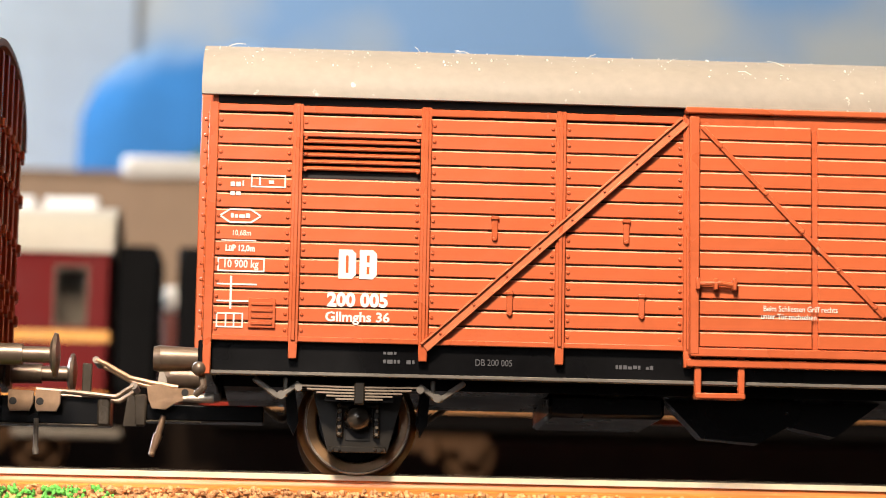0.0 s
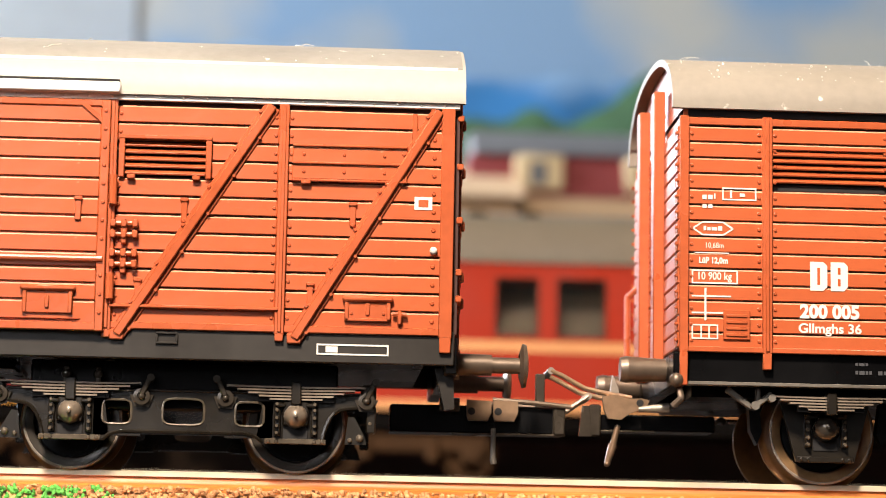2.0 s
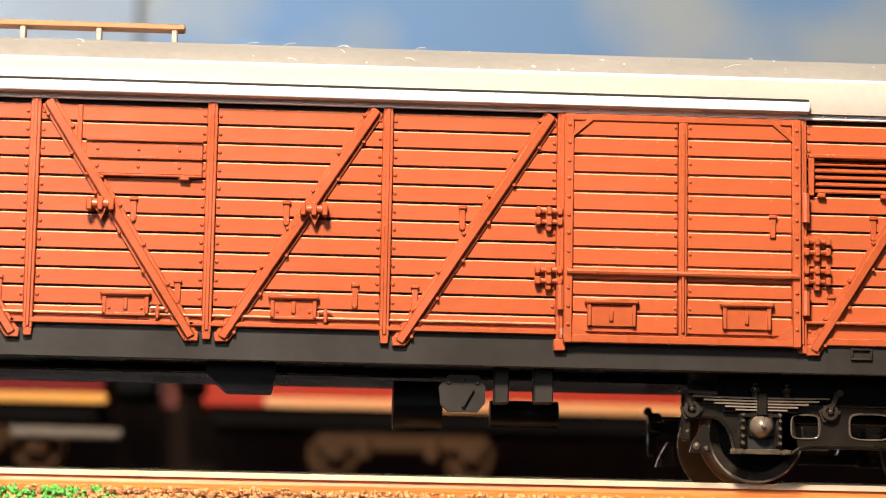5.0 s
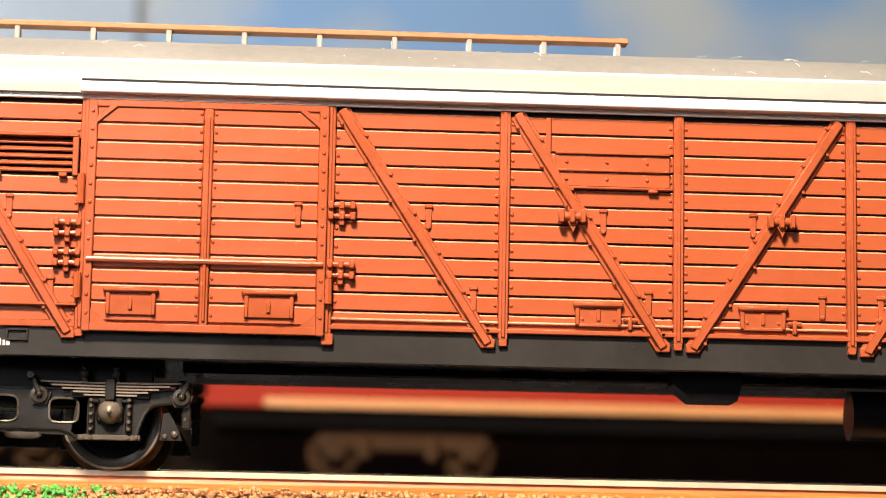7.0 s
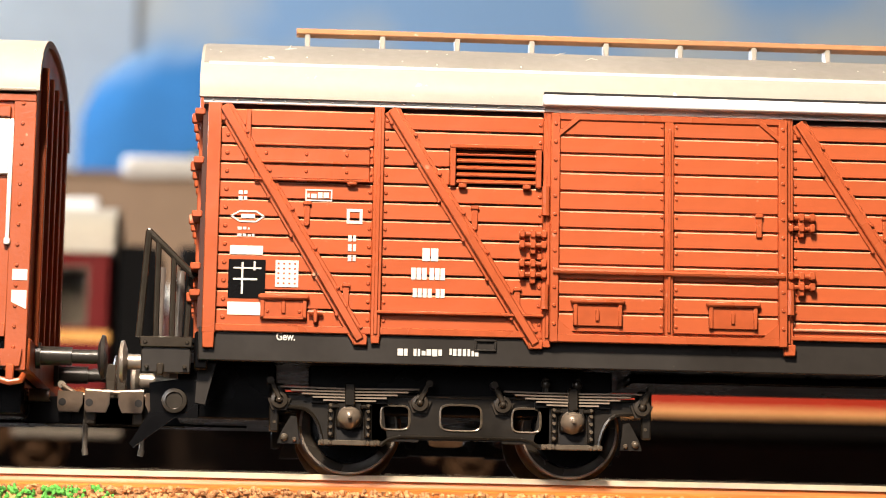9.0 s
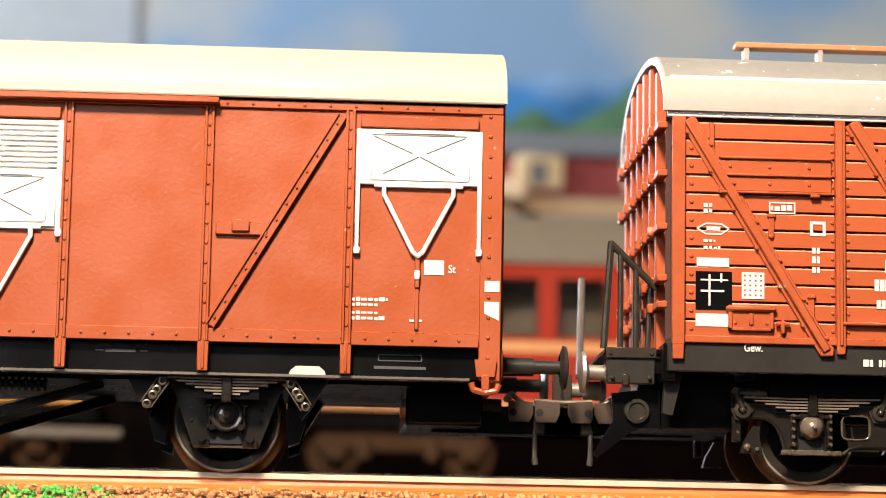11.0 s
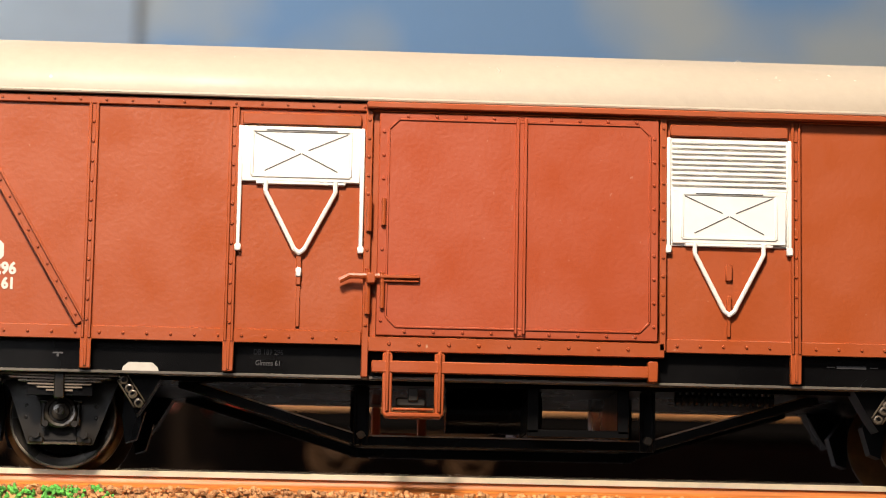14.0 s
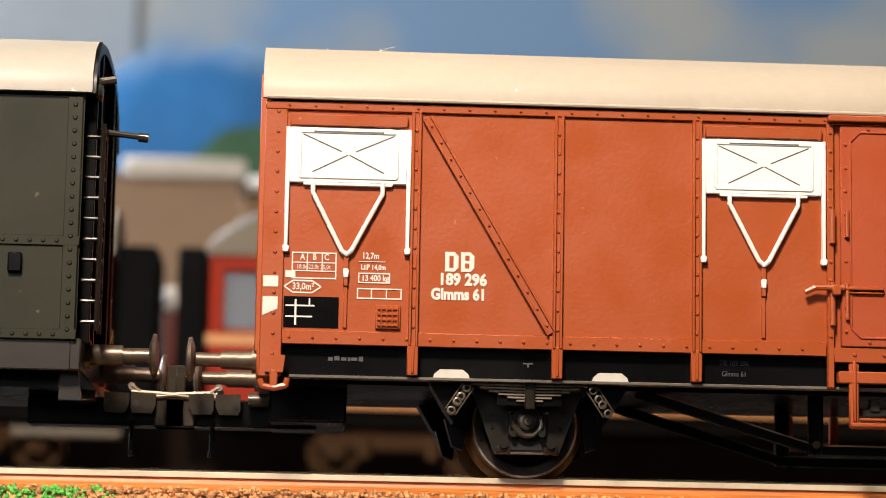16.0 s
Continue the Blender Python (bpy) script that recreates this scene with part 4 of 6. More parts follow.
            g.box(d * 60.2, d * 77, s * SIDE, s * (SIDE + 0.7), 15.7, 16.05, 0.1)
        part("rail_strip", g, OXIDE_FRAME, wall)
        # thin strip added in the same highlight colour, for a pale line low down
        part("rain_strip", Geo().box(-35.2, 35.2, s * (SIDE - 0.1), s * (SIDE + 0.4), 14.95, 15.25, 0.12), EDGE_GLINT, wall)
        for x0 in (-88.6, 83.6, -10.4, 6.3):
            hatch(wall, x0, x0 + 4.6, 14.9, 17.3, s, OXIDE_FRAME)
        # doors
        for d in (-1, 1):
            x0, x1 = d * 35.6, d * 59.7
            a, b = min(x0, x1), max(x0, x1)
            door = part("sliding_door", Geo().box(a, b, s * (SIDE - 0.1), s * (SIDE + 0.45), 13.3, 36.5), OXIDE_FRAME, w)
            mid = (a + b) / 2
            for i in range(n):
                for p, q in ((a + 0.9, mid - 0.5), (mid + 0.5, b - 0.9)):
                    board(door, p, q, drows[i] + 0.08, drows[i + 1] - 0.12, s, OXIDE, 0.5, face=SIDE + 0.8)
            g = Geo()
            for x in (a + 0.45, b - 0.45):
                g.box(x - 0.45, x + 0.45, s * (SIDE + 0.3), s * (SIDE + 1.1), 13.2, 36.5, 0.1)
                g.rivets([(x, z) for z in mids], s * (SIDE + 1.1), s, 0.22)
            g.box(a, b, s * (SIDE + 0.3), s * (SIDE + 1.0), 35.9, 36.6, 0.1)
            g.box(a, b, s * (SIDE + 0.3), s * (SIDE + 1.05), 13.25, 14.1, 0.1)
            for x, k in ((a + 0.5, 1), (b - 0.5, -1)):
                g.bar((x, s * (SIDE + 0.7), 34.2), (x + k * 2.3, s * (SIDE + 0.7), 36.2), 0.5, s * 0.34, 0.06)
                g.prism([(x, 13.8), (x + k * 2.4, 13.8), (x, 15.9)][::k], s * (SIDE + 0.5), s * (SIDE + 1.0))
            part("door_frame", g, OXIDE_FRAME, door)
            g = Geo().box(mid - 0.45, mid + 0.45, s * (SIDE + 0.3), s * (SIDE + 1.0), 14.0, 36.0, 0.1)
            g.box(mid - 0.15, mid + 0.15, s * (SIDE + 0.9), s * (SIDE + 1.25), 14.4, 35.2, 0.06)
            g.rivets([(mid + k, z) for z in mids for k in (-0.75, 0.75)], s * (SIDE + 0.8), s, 0.18)
            part("door_post", g, OXIDE_FRAME, door)
            part("door_bar", Geo().cyl((a + 0.3, s * (SIDE + 1.2), 20.4), (b - 0.3, s * (SIDE + 1.2), 20.4), 0.28, n=8), OXIDE_FRAME, door)
            for h in (a + 2.4, b - 8.0):
                g = Geo().box(h, h + 4.9, s * (SIDE + 0.7), s * (SIDE + 1.1), 14.9, 17.4, 0.08)
                g.box(h - 0.3, h + 5.2, s * (SIDE + 0.7), s * (SIDE + 1.55), 17.1, 17.7, 0.2)
                for k in (h, h + 4.5):
                    g.box(k, k + 0.4, s * (SIDE + 0.7), s * (SIDE + 1.3), 14.9, 17.4, 0.08)
                g.box(h + 2.2, h + 2.6, s * (SIDE + 0.9), s * (SIDE + 1.35), 15.4, 16.6, 0.08)
                part("hatch", g, OXIDE_FRAME, door)
            g = Geo().box(b - 3.2, b - 2.6, s * (SIDE + 0.7), s * (SIDE + 1.1), 24.3, 26.5, 0.08)
            g.box(b - 3.3, b - 2.5, s * (SIDE + 0.7), s * (SIDE + 1.3), 26.3, 26.7, 0.08)
            part("strap", g, OXIDE_FRAME, door)
            inner, outer = (b + 1.5, a - 1.7) if d < 0 else (a - 1.5, b + 1.7)
            for z in (26.0, 20.0):
                hinge(wall, inner, z, s, OXIDE_FRAME)
            for z in (23.6, 20.6):
                hinge(wall, outer, z, s, OXIDE_FRAME)
            for x in (outer + math.copysign(1.2, -outer + mid), inner + math.copysign(1.2, mid - inner)):
                part("door_bolt", Geo().cyl((x, s * (SIDE + 0.9), 16.5), (x, s * (SIDE + 0.9), 19.0), 0.4, n=8), OXIDE_FRAME, wall)
            g = Geo().cyl((outer + math.copysign(1.2, mid - outer), s * (SIDE + 0.9), 26.0), (outer + math.copysign(1.2, mid - outer), s * (SIDE + 0.9), 29.0), 0.4, n=8)
            part("door_bolt", g, OXIDE_FRAME, wall)
            part("post_foot", Geo().box(inner - 0.6 + d * 1.2, inner + 0.6 + d * 1.2, s * (SIDE - 0.3), s * (SIDE + 0.6), 12.4, 13.6, 0.1), OXIDE_FRAME, wall)
        part("door_track", Geo().box(-60.6, 60.6, s * (SIDE + 0.1), s * (SIDE + 1.5), 37.25, 38.4, 0.15), TRACK_WHITE, w)
        # dark strip paints the shaded gap between door track and roof
        part("track_seal", Geo().box(-60.5, 60.5, s * (SIDE + 0.5), s * (SIDE + 1.3), 38.35, 38.68, 0.05), DARK, w)
        g = Geo().box(-L, L, s * (SIDE - 0.1), s * (SIDE + 0.35), 36.75, 37.35, 0.08)
        g.rivets([(-L + 1 + i * 2.4, 37.1) for i in range(79)], s * (SIDE + 0.35), s, 0.14)
        part("eave_strip", g, TRACK_WHITE, w)
        part("solebar", Geo().box(-L + 0.2, L - 0.2, s * (SIDE - 1.0), s * (SIDE - 0.1), 10.7 if s < 0 else 11.3, 14.1, 0.12), SOLE, w)
        for d in (-1, 1):
            g = Geo()
            x = d * 66.0
            for r in frame_bars(x - 1.1, x + 1.1, 12.2, 13.4, 0.22):
                g.box(r[0], r[1], s * (SIDE - 0.1), s * (SIDE + 0.2), r[2], r[3], 0.05)
            part("lifting_eye", g, SOLE, w)
    part("floor_frame", Geo().box(-L + 3, L - 3, -13.5, 13.5, 11.2, 13.8), BLACK, w)
    part("centre_sill", Geo().box(-50, 50, -6, 6, 10.4, 11.3, 0.2), BLACK, w)
    part("battery_box", Geo().prism([(0, 11.4), (0, 9.6), (2, 8.0), (6.5, 8.0), (7, 9.6), (7, 11.4)], -14, -9), BLACK, w)
    g = Geo().prism([(23.4, 8.8), (23.6, 7.0), (24.4, 6.3), (27.4, 6.3), (28.1, 7.2), (28.1, 8.8), (27.4, 10.0), (24.4, 10.0)], -14.6, -13.6)
    g.rivets([(24.4, 9.2), (27.3, 9.2), (25.8, 9.4)], -14.6, -1, 0.25)
    g.bar((26.8, -14.75, 8.6), (25.8, -14.75, 6.8), 0.3, -0.25)
    part("brake_change_plate", g, SOLE, w)
    part("valve_box", Geo().box(29.0, 30.5, -14.5, -12.5, 7.2, 11.4, 0.15), SOLE, w)
    part("valve_box", Geo().box(33.0, 35.0, -14.5, -12.5, 7.3, 11.4, 0.15), SOLE, w)
    part("air_tank", Geo().cyl((19, -9, 7.2), (24, -9, 7.2), 2.6, n=18), BLACK, w)
    part("air_tank", Geo().cyl((29, -9, 6.6), (36, -9, 6.6), 1.4, n=18), BLACK, w)
    bogie(w, -68.1, 1)
    bogie(w, 67.7, -1)
    for d in (-1, 1):
        x = d * L
        # left end wall takes the joints' dark colour, painting shade between its bars
        gable(w, x - d * 0.5, d, SIDE - 0.3, 37.0, 44.6, 13.5, OXIDE_FRAME if d > 0 else JOINT_AND_SHADE, 0.5)
        for y in (-12, -7.2, -2.4, 2.4, 7.2, 12):
            h = 37 + 7.2 * math.sqrt(max(0.0, 1 - (abs(y) / 17) ** 2.2))
            part("end_post", Geo().box(x - d * 0.6, x + d * 0.5, y - 0.55, y + 0.55, 12.5, h, 0.1), OXIDE_FRAME, w)
        for z in (17.5, 20.2, 25.5, 31.0, 36.0):
            g = Geo().box(x - d * 0.2, x + (0.45 if d > 0 else -0.85), -SIDE + 0.4, SIDE - 0.4, z - 0.35, z + 0.35, 0.1)
            for y in (-12, -7.2, -2.4, 2.4, 7.2, 12):
                g.box(x + d * 0.3, x + (0.9 if d > 0 else -1.3), y - 0.4, y + 0.4, z - 0.5, z + 0.5, 0.12)
            part("end_bar", g, OXIDE_FRAME, w)
        part("end_beam", Geo().box(x - d * 1.2, x + d * 0.2, -SIDE + 0.5, SIDE - 0.5, 9.8, 13.6, 0.2), BLACK, w)
        part("step_bracket", Geo().prism([(x - d * 2.0, 10.6), (x - d * 0.2, 10.6), (x, 6.6), (x - d * 1.0, 6.4)][::d], -14.6, -13.4), SOLE, w)
    buffer_pair(w, L + 0.2, 1, 11.5, 1.15, 7.4, BUFFER, 2.3)
    coupling(w, L, 1, 12.5, BRONZE)
    # brakeman's platform
    x = -L
    part("platform", Geo().box(x - 5.8, x - 0.2, -13.5, 13.5, 12.6, 13.2, 0.1), BLACK, w)
    part("platform_skirt", Geo().box(x - 5.6, x - 0.6, -13.3, -12.7, 9.6, 12.6, 0.15), SOLE, w)
    part("railing", Geo().rod([(x - 5.9, -13.2, 13.2), (x - 5.2, -13.2, 24.0), (x - 0.4, -13.2, 19.4)], 0.36), KNOB_DARK, w)
    for dx, top_z in ((-4.2, 23.0), (-2.6, 21.4)):
        part("railing_bar", Geo().rod([(x + dx, -13.2, 13.2), (x + dx, -13.2, top_z)], 0.3), KNOB_DARK, w)
    part("railing_bar", Geo().rod([(x - 1.2, -11.7, 13.2), (x - 0.9, -11.7, 20.4)], 0.3), KNOB_DARK, w)
    part("railing_bar", Geo().rod([(x - 5.4, 13.2, 13.2), (x - 5.2, 13.2, 24.0)], 0.4), WORN, w)
    g = Geo().box(x - 5.7, x - 0.5, -13.6, -13.2, 12.2, 13.3, 0.1)
    g.box(x - 4.0, x - 3.3, -13.7, -13.2, 9.4, 10.6, 0.12)
    g.rivets([(x - 5.2, 12.7), (x - 1.0, 12.7), (x - 5.0, 10.2), (x - 1.2, 10.2)], -13.6, -1, 0.25)
    part("platform_step", g, GREASE, w)
    part("brake_column", Geo().cyl((x - 2.2, -9.5, 13.2), (x - 2.0, -9.5, 20.5), 0.45, n=10), WORN, w)
    part("coupling_housing", Geo().box(x - 2.0, x + 8.0, -10.6, 5.0, 5.3, 11.0, 0.2), BLACK, w)
    arm = [(x - 4.8, 8.8), (x - 4.6, 6.0), (x - 6.6, 2.6), (x - 6.2, 2.2), (x - 2.2, 5.3), (x + 0.2, 5.3), (x + 0.2, 9.2), (x - 2.0, 9.2)]
    arm = part("coupling_arm", Geo().prism(arm, -11.2, -10.6), BLACK, w)
    part("arm_hub", Geo().lathe([(-0.0, 1.35), (-0.5, 1.25), (-0.55, 0.9), (-0.35, 0.8), (-0.35, 0.0)], (x - 2.2, -11.2, 7.0), 20), KNOB_DARK, arm)
    buffer_pair(w, x - 3.0, -1, 11.0, 1.1, 4.6, STEEL, 2.2)
    coupling(w, x - 1.0, -1, 11.0, BUFFER)
    roof(w, -L - 0.4, L + 0.5, 17.25, 37.3, 45.4, ROOF_CREAM, lines=(6,), top=ROOF_SHADE)
    lint(w, -L, L, 17.25, 37.3, 45.4, 800, 9)
    walkway = part("roof_walkway", Geo().box(-85.8, -3.7, -5.2, -3.2, 46.9, 47.5, 0.1), PLANK, w)
    for i in range(11):
        x = -84.6 + i * 7.98
        part("bracket", Geo().box(x - 0.28, x + 0.28, -5.1, -3.3, 45.0, 46.9, 0.08), ROOF_CREAM, walkway)
    # lettering
    y = -SIDE - 0.02
    marks([(-91.9, -88.2, 17.0, 20.9)], y, BLACK, w, "dark_panel")
    marks([(-91.4, -89.0, 18.8, 19.0), (-91.4, -88.6, 19.95, 20.1), (-90.6, -90.4, 17.4, 20.6), (-89.4, -89.2, 19.8, 20.7)], y - 0.06, WHITE, w)
    marks([(-91.9, -88.2, 15.3, 16.6), (-91.8, -88.5, 21.4, 22.3),
           *scribble(-91.5, -90.2, 27.5, 27.9), *scribble(-91.5, -90.0, 26.9, 27.3), *scribble(-91.5, -89.9, 23.9, 24.2), *scribble(-91.5, -89.4, 23.2, 23.5), (-87.2, -84.9, 18.2, 20.9), *scribble(-84.2, -81.9, 27.3, 27.9), *frame_bars(-84.4, -81.7, 27.0, 28.2, 0.14),
           *frame_bars(-80.2, -78.6, 24.8, 26.3, 0.3), *scribble(-80.0, -78.9, 21.0, 21.6), *scribble(-80.0, -78.9, 22.0, 22.7), *scribble(-80.0, -78.9, 23.0, 23.6)], y, WHITE, w)
    hexa = [(-91.8, 25.3), (-90.9, 25.8), (-89.3, 25.8), (-88.5, 25.3), (-89.3, 24.75), (-90.9, 24.75)]
    g = Geo()
    for a, b in zip(hexa, hexa[1:] + hexa[:1]):
        g.bar((a[0], y, a[1]), (b[0], y, b[1]), 0.16, -0.05)
    g.box(-90.8, -89.4, y, y - 0.05, 25.1, 25.5)
    part("marking", g, WHITE, w)
    marks([(-87.0 + i * 0.55, -86.8 + i * 0.55, 18.5 + j * 0.5, 18.65 + j * 0.5) for i in range(4) for j in range(5)], y - 0.06, OXIDE, w)
    marks([(-72.5, -71.75, 21.2, 22.5), (-71.65, -70.9, 21.2, 22.5)] + [(-73.6 + i * 0.55 + (0.2 if i > 2 else 0), -73.14 + i * 0.55 + (0.2 if i > 2 else 0), 19.3, 20.5) for i in range(6)] + [(-73.4 + i * 0.5 + (0.3 if i > 3 else 0), -73.0 + i * 0.5 + (0.3 if i > 3 else 0), 17.5, 18.4) for i in range(6)], y, WHITE, w)
    yy = -SIDE + 0.06
    letters("Gew.", 1.1, -86.0, yy - 0.03, 13.2, WHITE, w, -1, 0.02)
    marks(scribble(-74.8, -73.8, 11.6, 12.3) + scribble(-73.2, -70.2, 11.6, 12.3) + scribble(-69.6, -66.2, 11.7, 12.4), yy, WHITE, w)
    marks(frame_bars(80.9, 88.1, 11.5, 12.6, 0.16) + [(81.8, 83.0, 11.75, 12.35)], yy, WHITE, w)
    marks([(90.4, 92.2, 26.4, 27.7)], y, WHITE, w)
    marks([(90.8, 91.8, 26.7, 27.4)], y - 0.06, OXIDE, w)
    part("white_stud", Geo().ball((92.4, -SIDE - 0.3, 22.2), 0.4, 10, 6), WHITE, w)
    return w, -127.1


# ---- smooth-sided wagon with white air flaps ----


def flap(w, x0, x1, s, low=False):
    """A white air flap with guide rods and a V-shaped lever; a low one shows its slats above it."""
    zt = 34.5
    y = SIDE
    g = Geo().box(x0 + 0.1, x1 - 0.1, s * y, s * (y + 0.55), zt + 0.15, zt + 1.35, 0.1)
    part("flap_header", g, BROWN, w)
    if low:
        back = part("slat_panel", Geo().box(x0, x1, s * y, s * (y + 0.2), 29.2, zt, 0.05), CREAM, w)
        for i in range(9):
            part("slat", Geo().box(x0 + 0.3, x1 - 0.3, s * (y + 0.15), s * (y + 0.45), 29.6 + i * 0.54, 29.85 + i * 0.54, 0.08), CREAM, back)
        z0, z1, px0, px1 = 23.6, 29.2, x0 + 0.3, x1 - 0.3
        part("flap_surround", Geo().box(x0, x1, s * y, s * (y + 0.2), 23.4, 29.2, 0.05), CREAM, w)
    else:
        z0, z1, px0, px1 = 28.8, zt, x0 + 0.1, x1 - 0.1
    f = part("air_flap", Geo().box(px0, px1, s * (y + 0.15), s * (y + 0.5), z0, z1, 0.12), CREAM, w)
    g = Geo()
    a0, a1, b0, b1 = px0 + 1.05, px1 - 1.05, z0 + 0.6, z1 - 0.45
    for p, q in (((a0, b0), (a1, b0)), ((a0, b1), (a1, b1)), ((a0, b0), (a0, b1)), ((a1, b0), (a1, b1))):
        g.bar((p[0], s * (y + 0.45), p[1]), (q[0], s * (y + 0.45), q[1]), 0.3, s * 0.18, 0.05)
    part("rib", g, CREAM, f)
    g = Geo()
    cx, cz = (a0 + a1) / 2, (b0 + b1) / 2
    ww, hh = a1 - a0, b1 - b0
    for sx in (-1, 1):
        g.bar((cx + sx * 0.05, s * (y + 0.47), cz), (cx + sx * ww * 0.37, s * (y + 0.47), cz - hh * 0.39), 0.12, s * 0.06)
        g.bar((cx + sx * ww * 0.07, s * (y + 0.47), cz + hh * 0.07), (cx + sx * ww * 0.47, s * (y + 0.47), cz + hh * 0.44), 0.12, s * 0.06)
    g.bar((cx - ww * 0.36, s * (y + 0.6), b1), (cx + ww * 0.36, s * (y + 0.6), b1), 0.13, s * 0.06)
    part("groove", g, FAINT, f)
    g = Geo()
    for x in (x0 - 0.05, x1 + 0.05):
        g.box(x - 0.22, x + 0.22, s * y, s * (y + 0.5), 21.9 if not low else 22.7, zt, 0.08)
        g.box(x - 0.32, x + 0.32, s * y, s * (y + 0.65), (21.7 if not low else 22.6), (22.4 if not low else 23.4), 0.1)
    part("guide_rod", g, CREAM, w)
    zb = z0 - 0.1
    g = Geo().rod([(cx - 3.5, s * (y + 0.5), zb + 0.2), (cx - 3.5, s * (y + 0.5), zb - 0.9), (cx - 0.5, s * (y + 0.5), zb - 6.7), (cx, s * (y + 0.5), zb - 7.1), (cx + 0.5, s * (y + 0.5), zb - 6.7), (cx + 3.5, s * (y + 0.5), zb - 0.9), (cx + 3.5, s * (y + 0.5), zb + 0.2)], 0.24)
    g.box(cx - 4.5, cx + 4.5, s * y, s * (y + 0.5), zb - 0.15, zb + 0.2, 0.08)
    part("lever", g, CREAM, w)
    g = Geo().box(cx - 0.25, cx + 0.25, s * y, s * (y + 0.45), 18.4, zb - 7.0, 0.08)
    g.box(cx - 0.2, cx + 0.2, s * y, s * (y + 0.25), 14.2, 18.4, 0.06)
    part("lever_guide", g, BROWN, w)
    if not low:
        part("lever_grip", Geo().box(cx - 0.28, cx + 0.28, s * (y + 0.2), s * (y + 0.6), 19.2, 20.2, 0.12), CREAM, w)
    else:
        part("flap_catch", Geo().box(cx - 0.35, cx + 0.35, s * y, s * (y + 0.4), 19.9, 21.6, 0.1), BROWN, w)


def sheet_wagon():
    w = thing("sheet_sided_wagon", "smooth brown-red covered wagon with white air flaps and cream roof", "goods wagon", group="train")
    L = 72.4
    wall_z0, wall_z1 = 12.6, 36.4
    for s in (-1, 1):
        wall = part("side_wall", Geo().box(-L, L, s * (SIDE - 0.8), s * SIDE, wall_z0, wall_z1 + 0.6, 0.05), BROWN, w)
        for x in (-57.1, -42.6, -28.5, 28.6, 42.7, 56.9):
            g = Geo()
            for k in (-0.34, 0.34):
                g.box(x + k - 0.14, x + k + 0.14, s * (SIDE - 0.1), s * (SIDE + 0.5), wall_z0, wall_z1, 0.06)
            g.box(x - 0.5, x + 0.5, s * (SIDE - 0.1), s * (SIDE + 0.2), wall_z0, wall_z1, 0.05)
            g.rivets([(x, 14.5 + i * 2.0) for i in range(11)], s * (SIDE + 0.2), s, 0.2)
            g.box(x - 0.55, x + 0.55, s * (SIDE - 0.5), s * (SIDE + 0.35), 9.6, wall_z0 + 0.2, 0.08)
            g.box(x - 0.15, x + 0.15, s * (SIDE + 0.2), s * (SIDE + 0.5), 9.8, wall_z0 + 0.2, 0.06)
            part("post", g, BROWN, wall)
        for x in (-14.9, 15.0):
            g = Geo().box(x - 0.35, x + 0.35, s * (SIDE - 0.1), s * (SIDE + 0.6), 9.3 if x < 0 else 12.6, wall_z1, 0.08)
            g.rivets([(x, 14.5 + i * 1.9) for i in range(12)], s * (SIDE + 0.6), s, 0.2)
            part("door_post", g, BROWN, wall)
        for d in (-1, 1):
            x = d * 71.3
            g = Geo().box(x - 1.1, x + 1.1, s * (SIDE - 0.1), s * (SIDE + 0.25), 9.2, wall_z1 + 0.3, 0.08)
            g.rivets([(x - d * 0.2, 11.5 + i * 2.05) for i in range(13)], s * (SIDE + 0.25), s, 0.22)
            part("corner_plate", g, BROWN, wall)
        g = Geo().box(-L + 2.2, -15.3, s * (SIDE - 0.1), s * (SIDE + 0.22), 12.5, 13.9, 0.08)
        g.box(14.6, L - 2.2, s * (SIDE - 0.1), s * (SIDE + 0.22), 12.5, 13.9, 0.08)
        g.box(-14.6, 15.2, s * (SIDE - 0.1), s * (SIDE + 0.6), 11.9, 13.4, 0.08)
        g.rivets([(-69.5 + i * 2.35, 13.2) for i in range(23)] + [(16.5 + i * 2.35, 13.2) for i in range(23)], s * (SIDE + 0.22), s, 0.18)
        g.rivets([(-12.5 + i * 3.0, 12.7) for i in range(9)], s * (SIDE + 0.6), s, 0.22)
        part("bottom_rail", g, BROWN, wall)
        g = Geo().box(-L, L, s * (SIDE - 0.1), s * (SIDE + 0.35), 36.3, 37.15, 0.1)
        g.rivets([(-70 + i * 2.6, 36.75) for i in range(54)], s * (SIDE + 0.35), s, 0.17)
        part("top_rail", g, BROWN, wall)
        part("door_track", Geo().box(-15.2, 43.6, s * (SIDE + 0.2), s * (SIDE + 1.4), 36.5, 37.15, 0.12), BROWN, w)
        brace(wall, (-56.1, 35.8), (-43.2, 14.1), s, BROWN, 1.0, 13, True)
        brace(wall, (56.0, 35.8), (43.3, 14.1), s, BROWN, 1.0, 13, True)
        g = Geo().box(43.6, 48.8, s * SIDE, s * (SIDE + 0.5), 23.3, 24.6, 0.1)
        g.box(45.2, 47.0, s * SIDE, s * (SIDE + 0.8), 23.6, 24.9, 0.12)
        part("placard_bracket", g, BROWN, wall)
        flap(w, -70.0, -57.9, s)
        flap(w, -27.8, -15.6, s)
        flap(w, 15.6, 27.9, s, True)
        flap(w, 57.8, 70.0, s)
        # door
        door = part("sliding_door", Geo().box(-13.9, 14.5, s * (SIDE + 0.2), s * (SIDE + 0.75), 13.5, 36.2, 0.1), BROWN_DOOR, w)
        g = Geo()
        a, b, z0, z1, c = -12.9, 13.6, 14.4, 35.5, 1.0
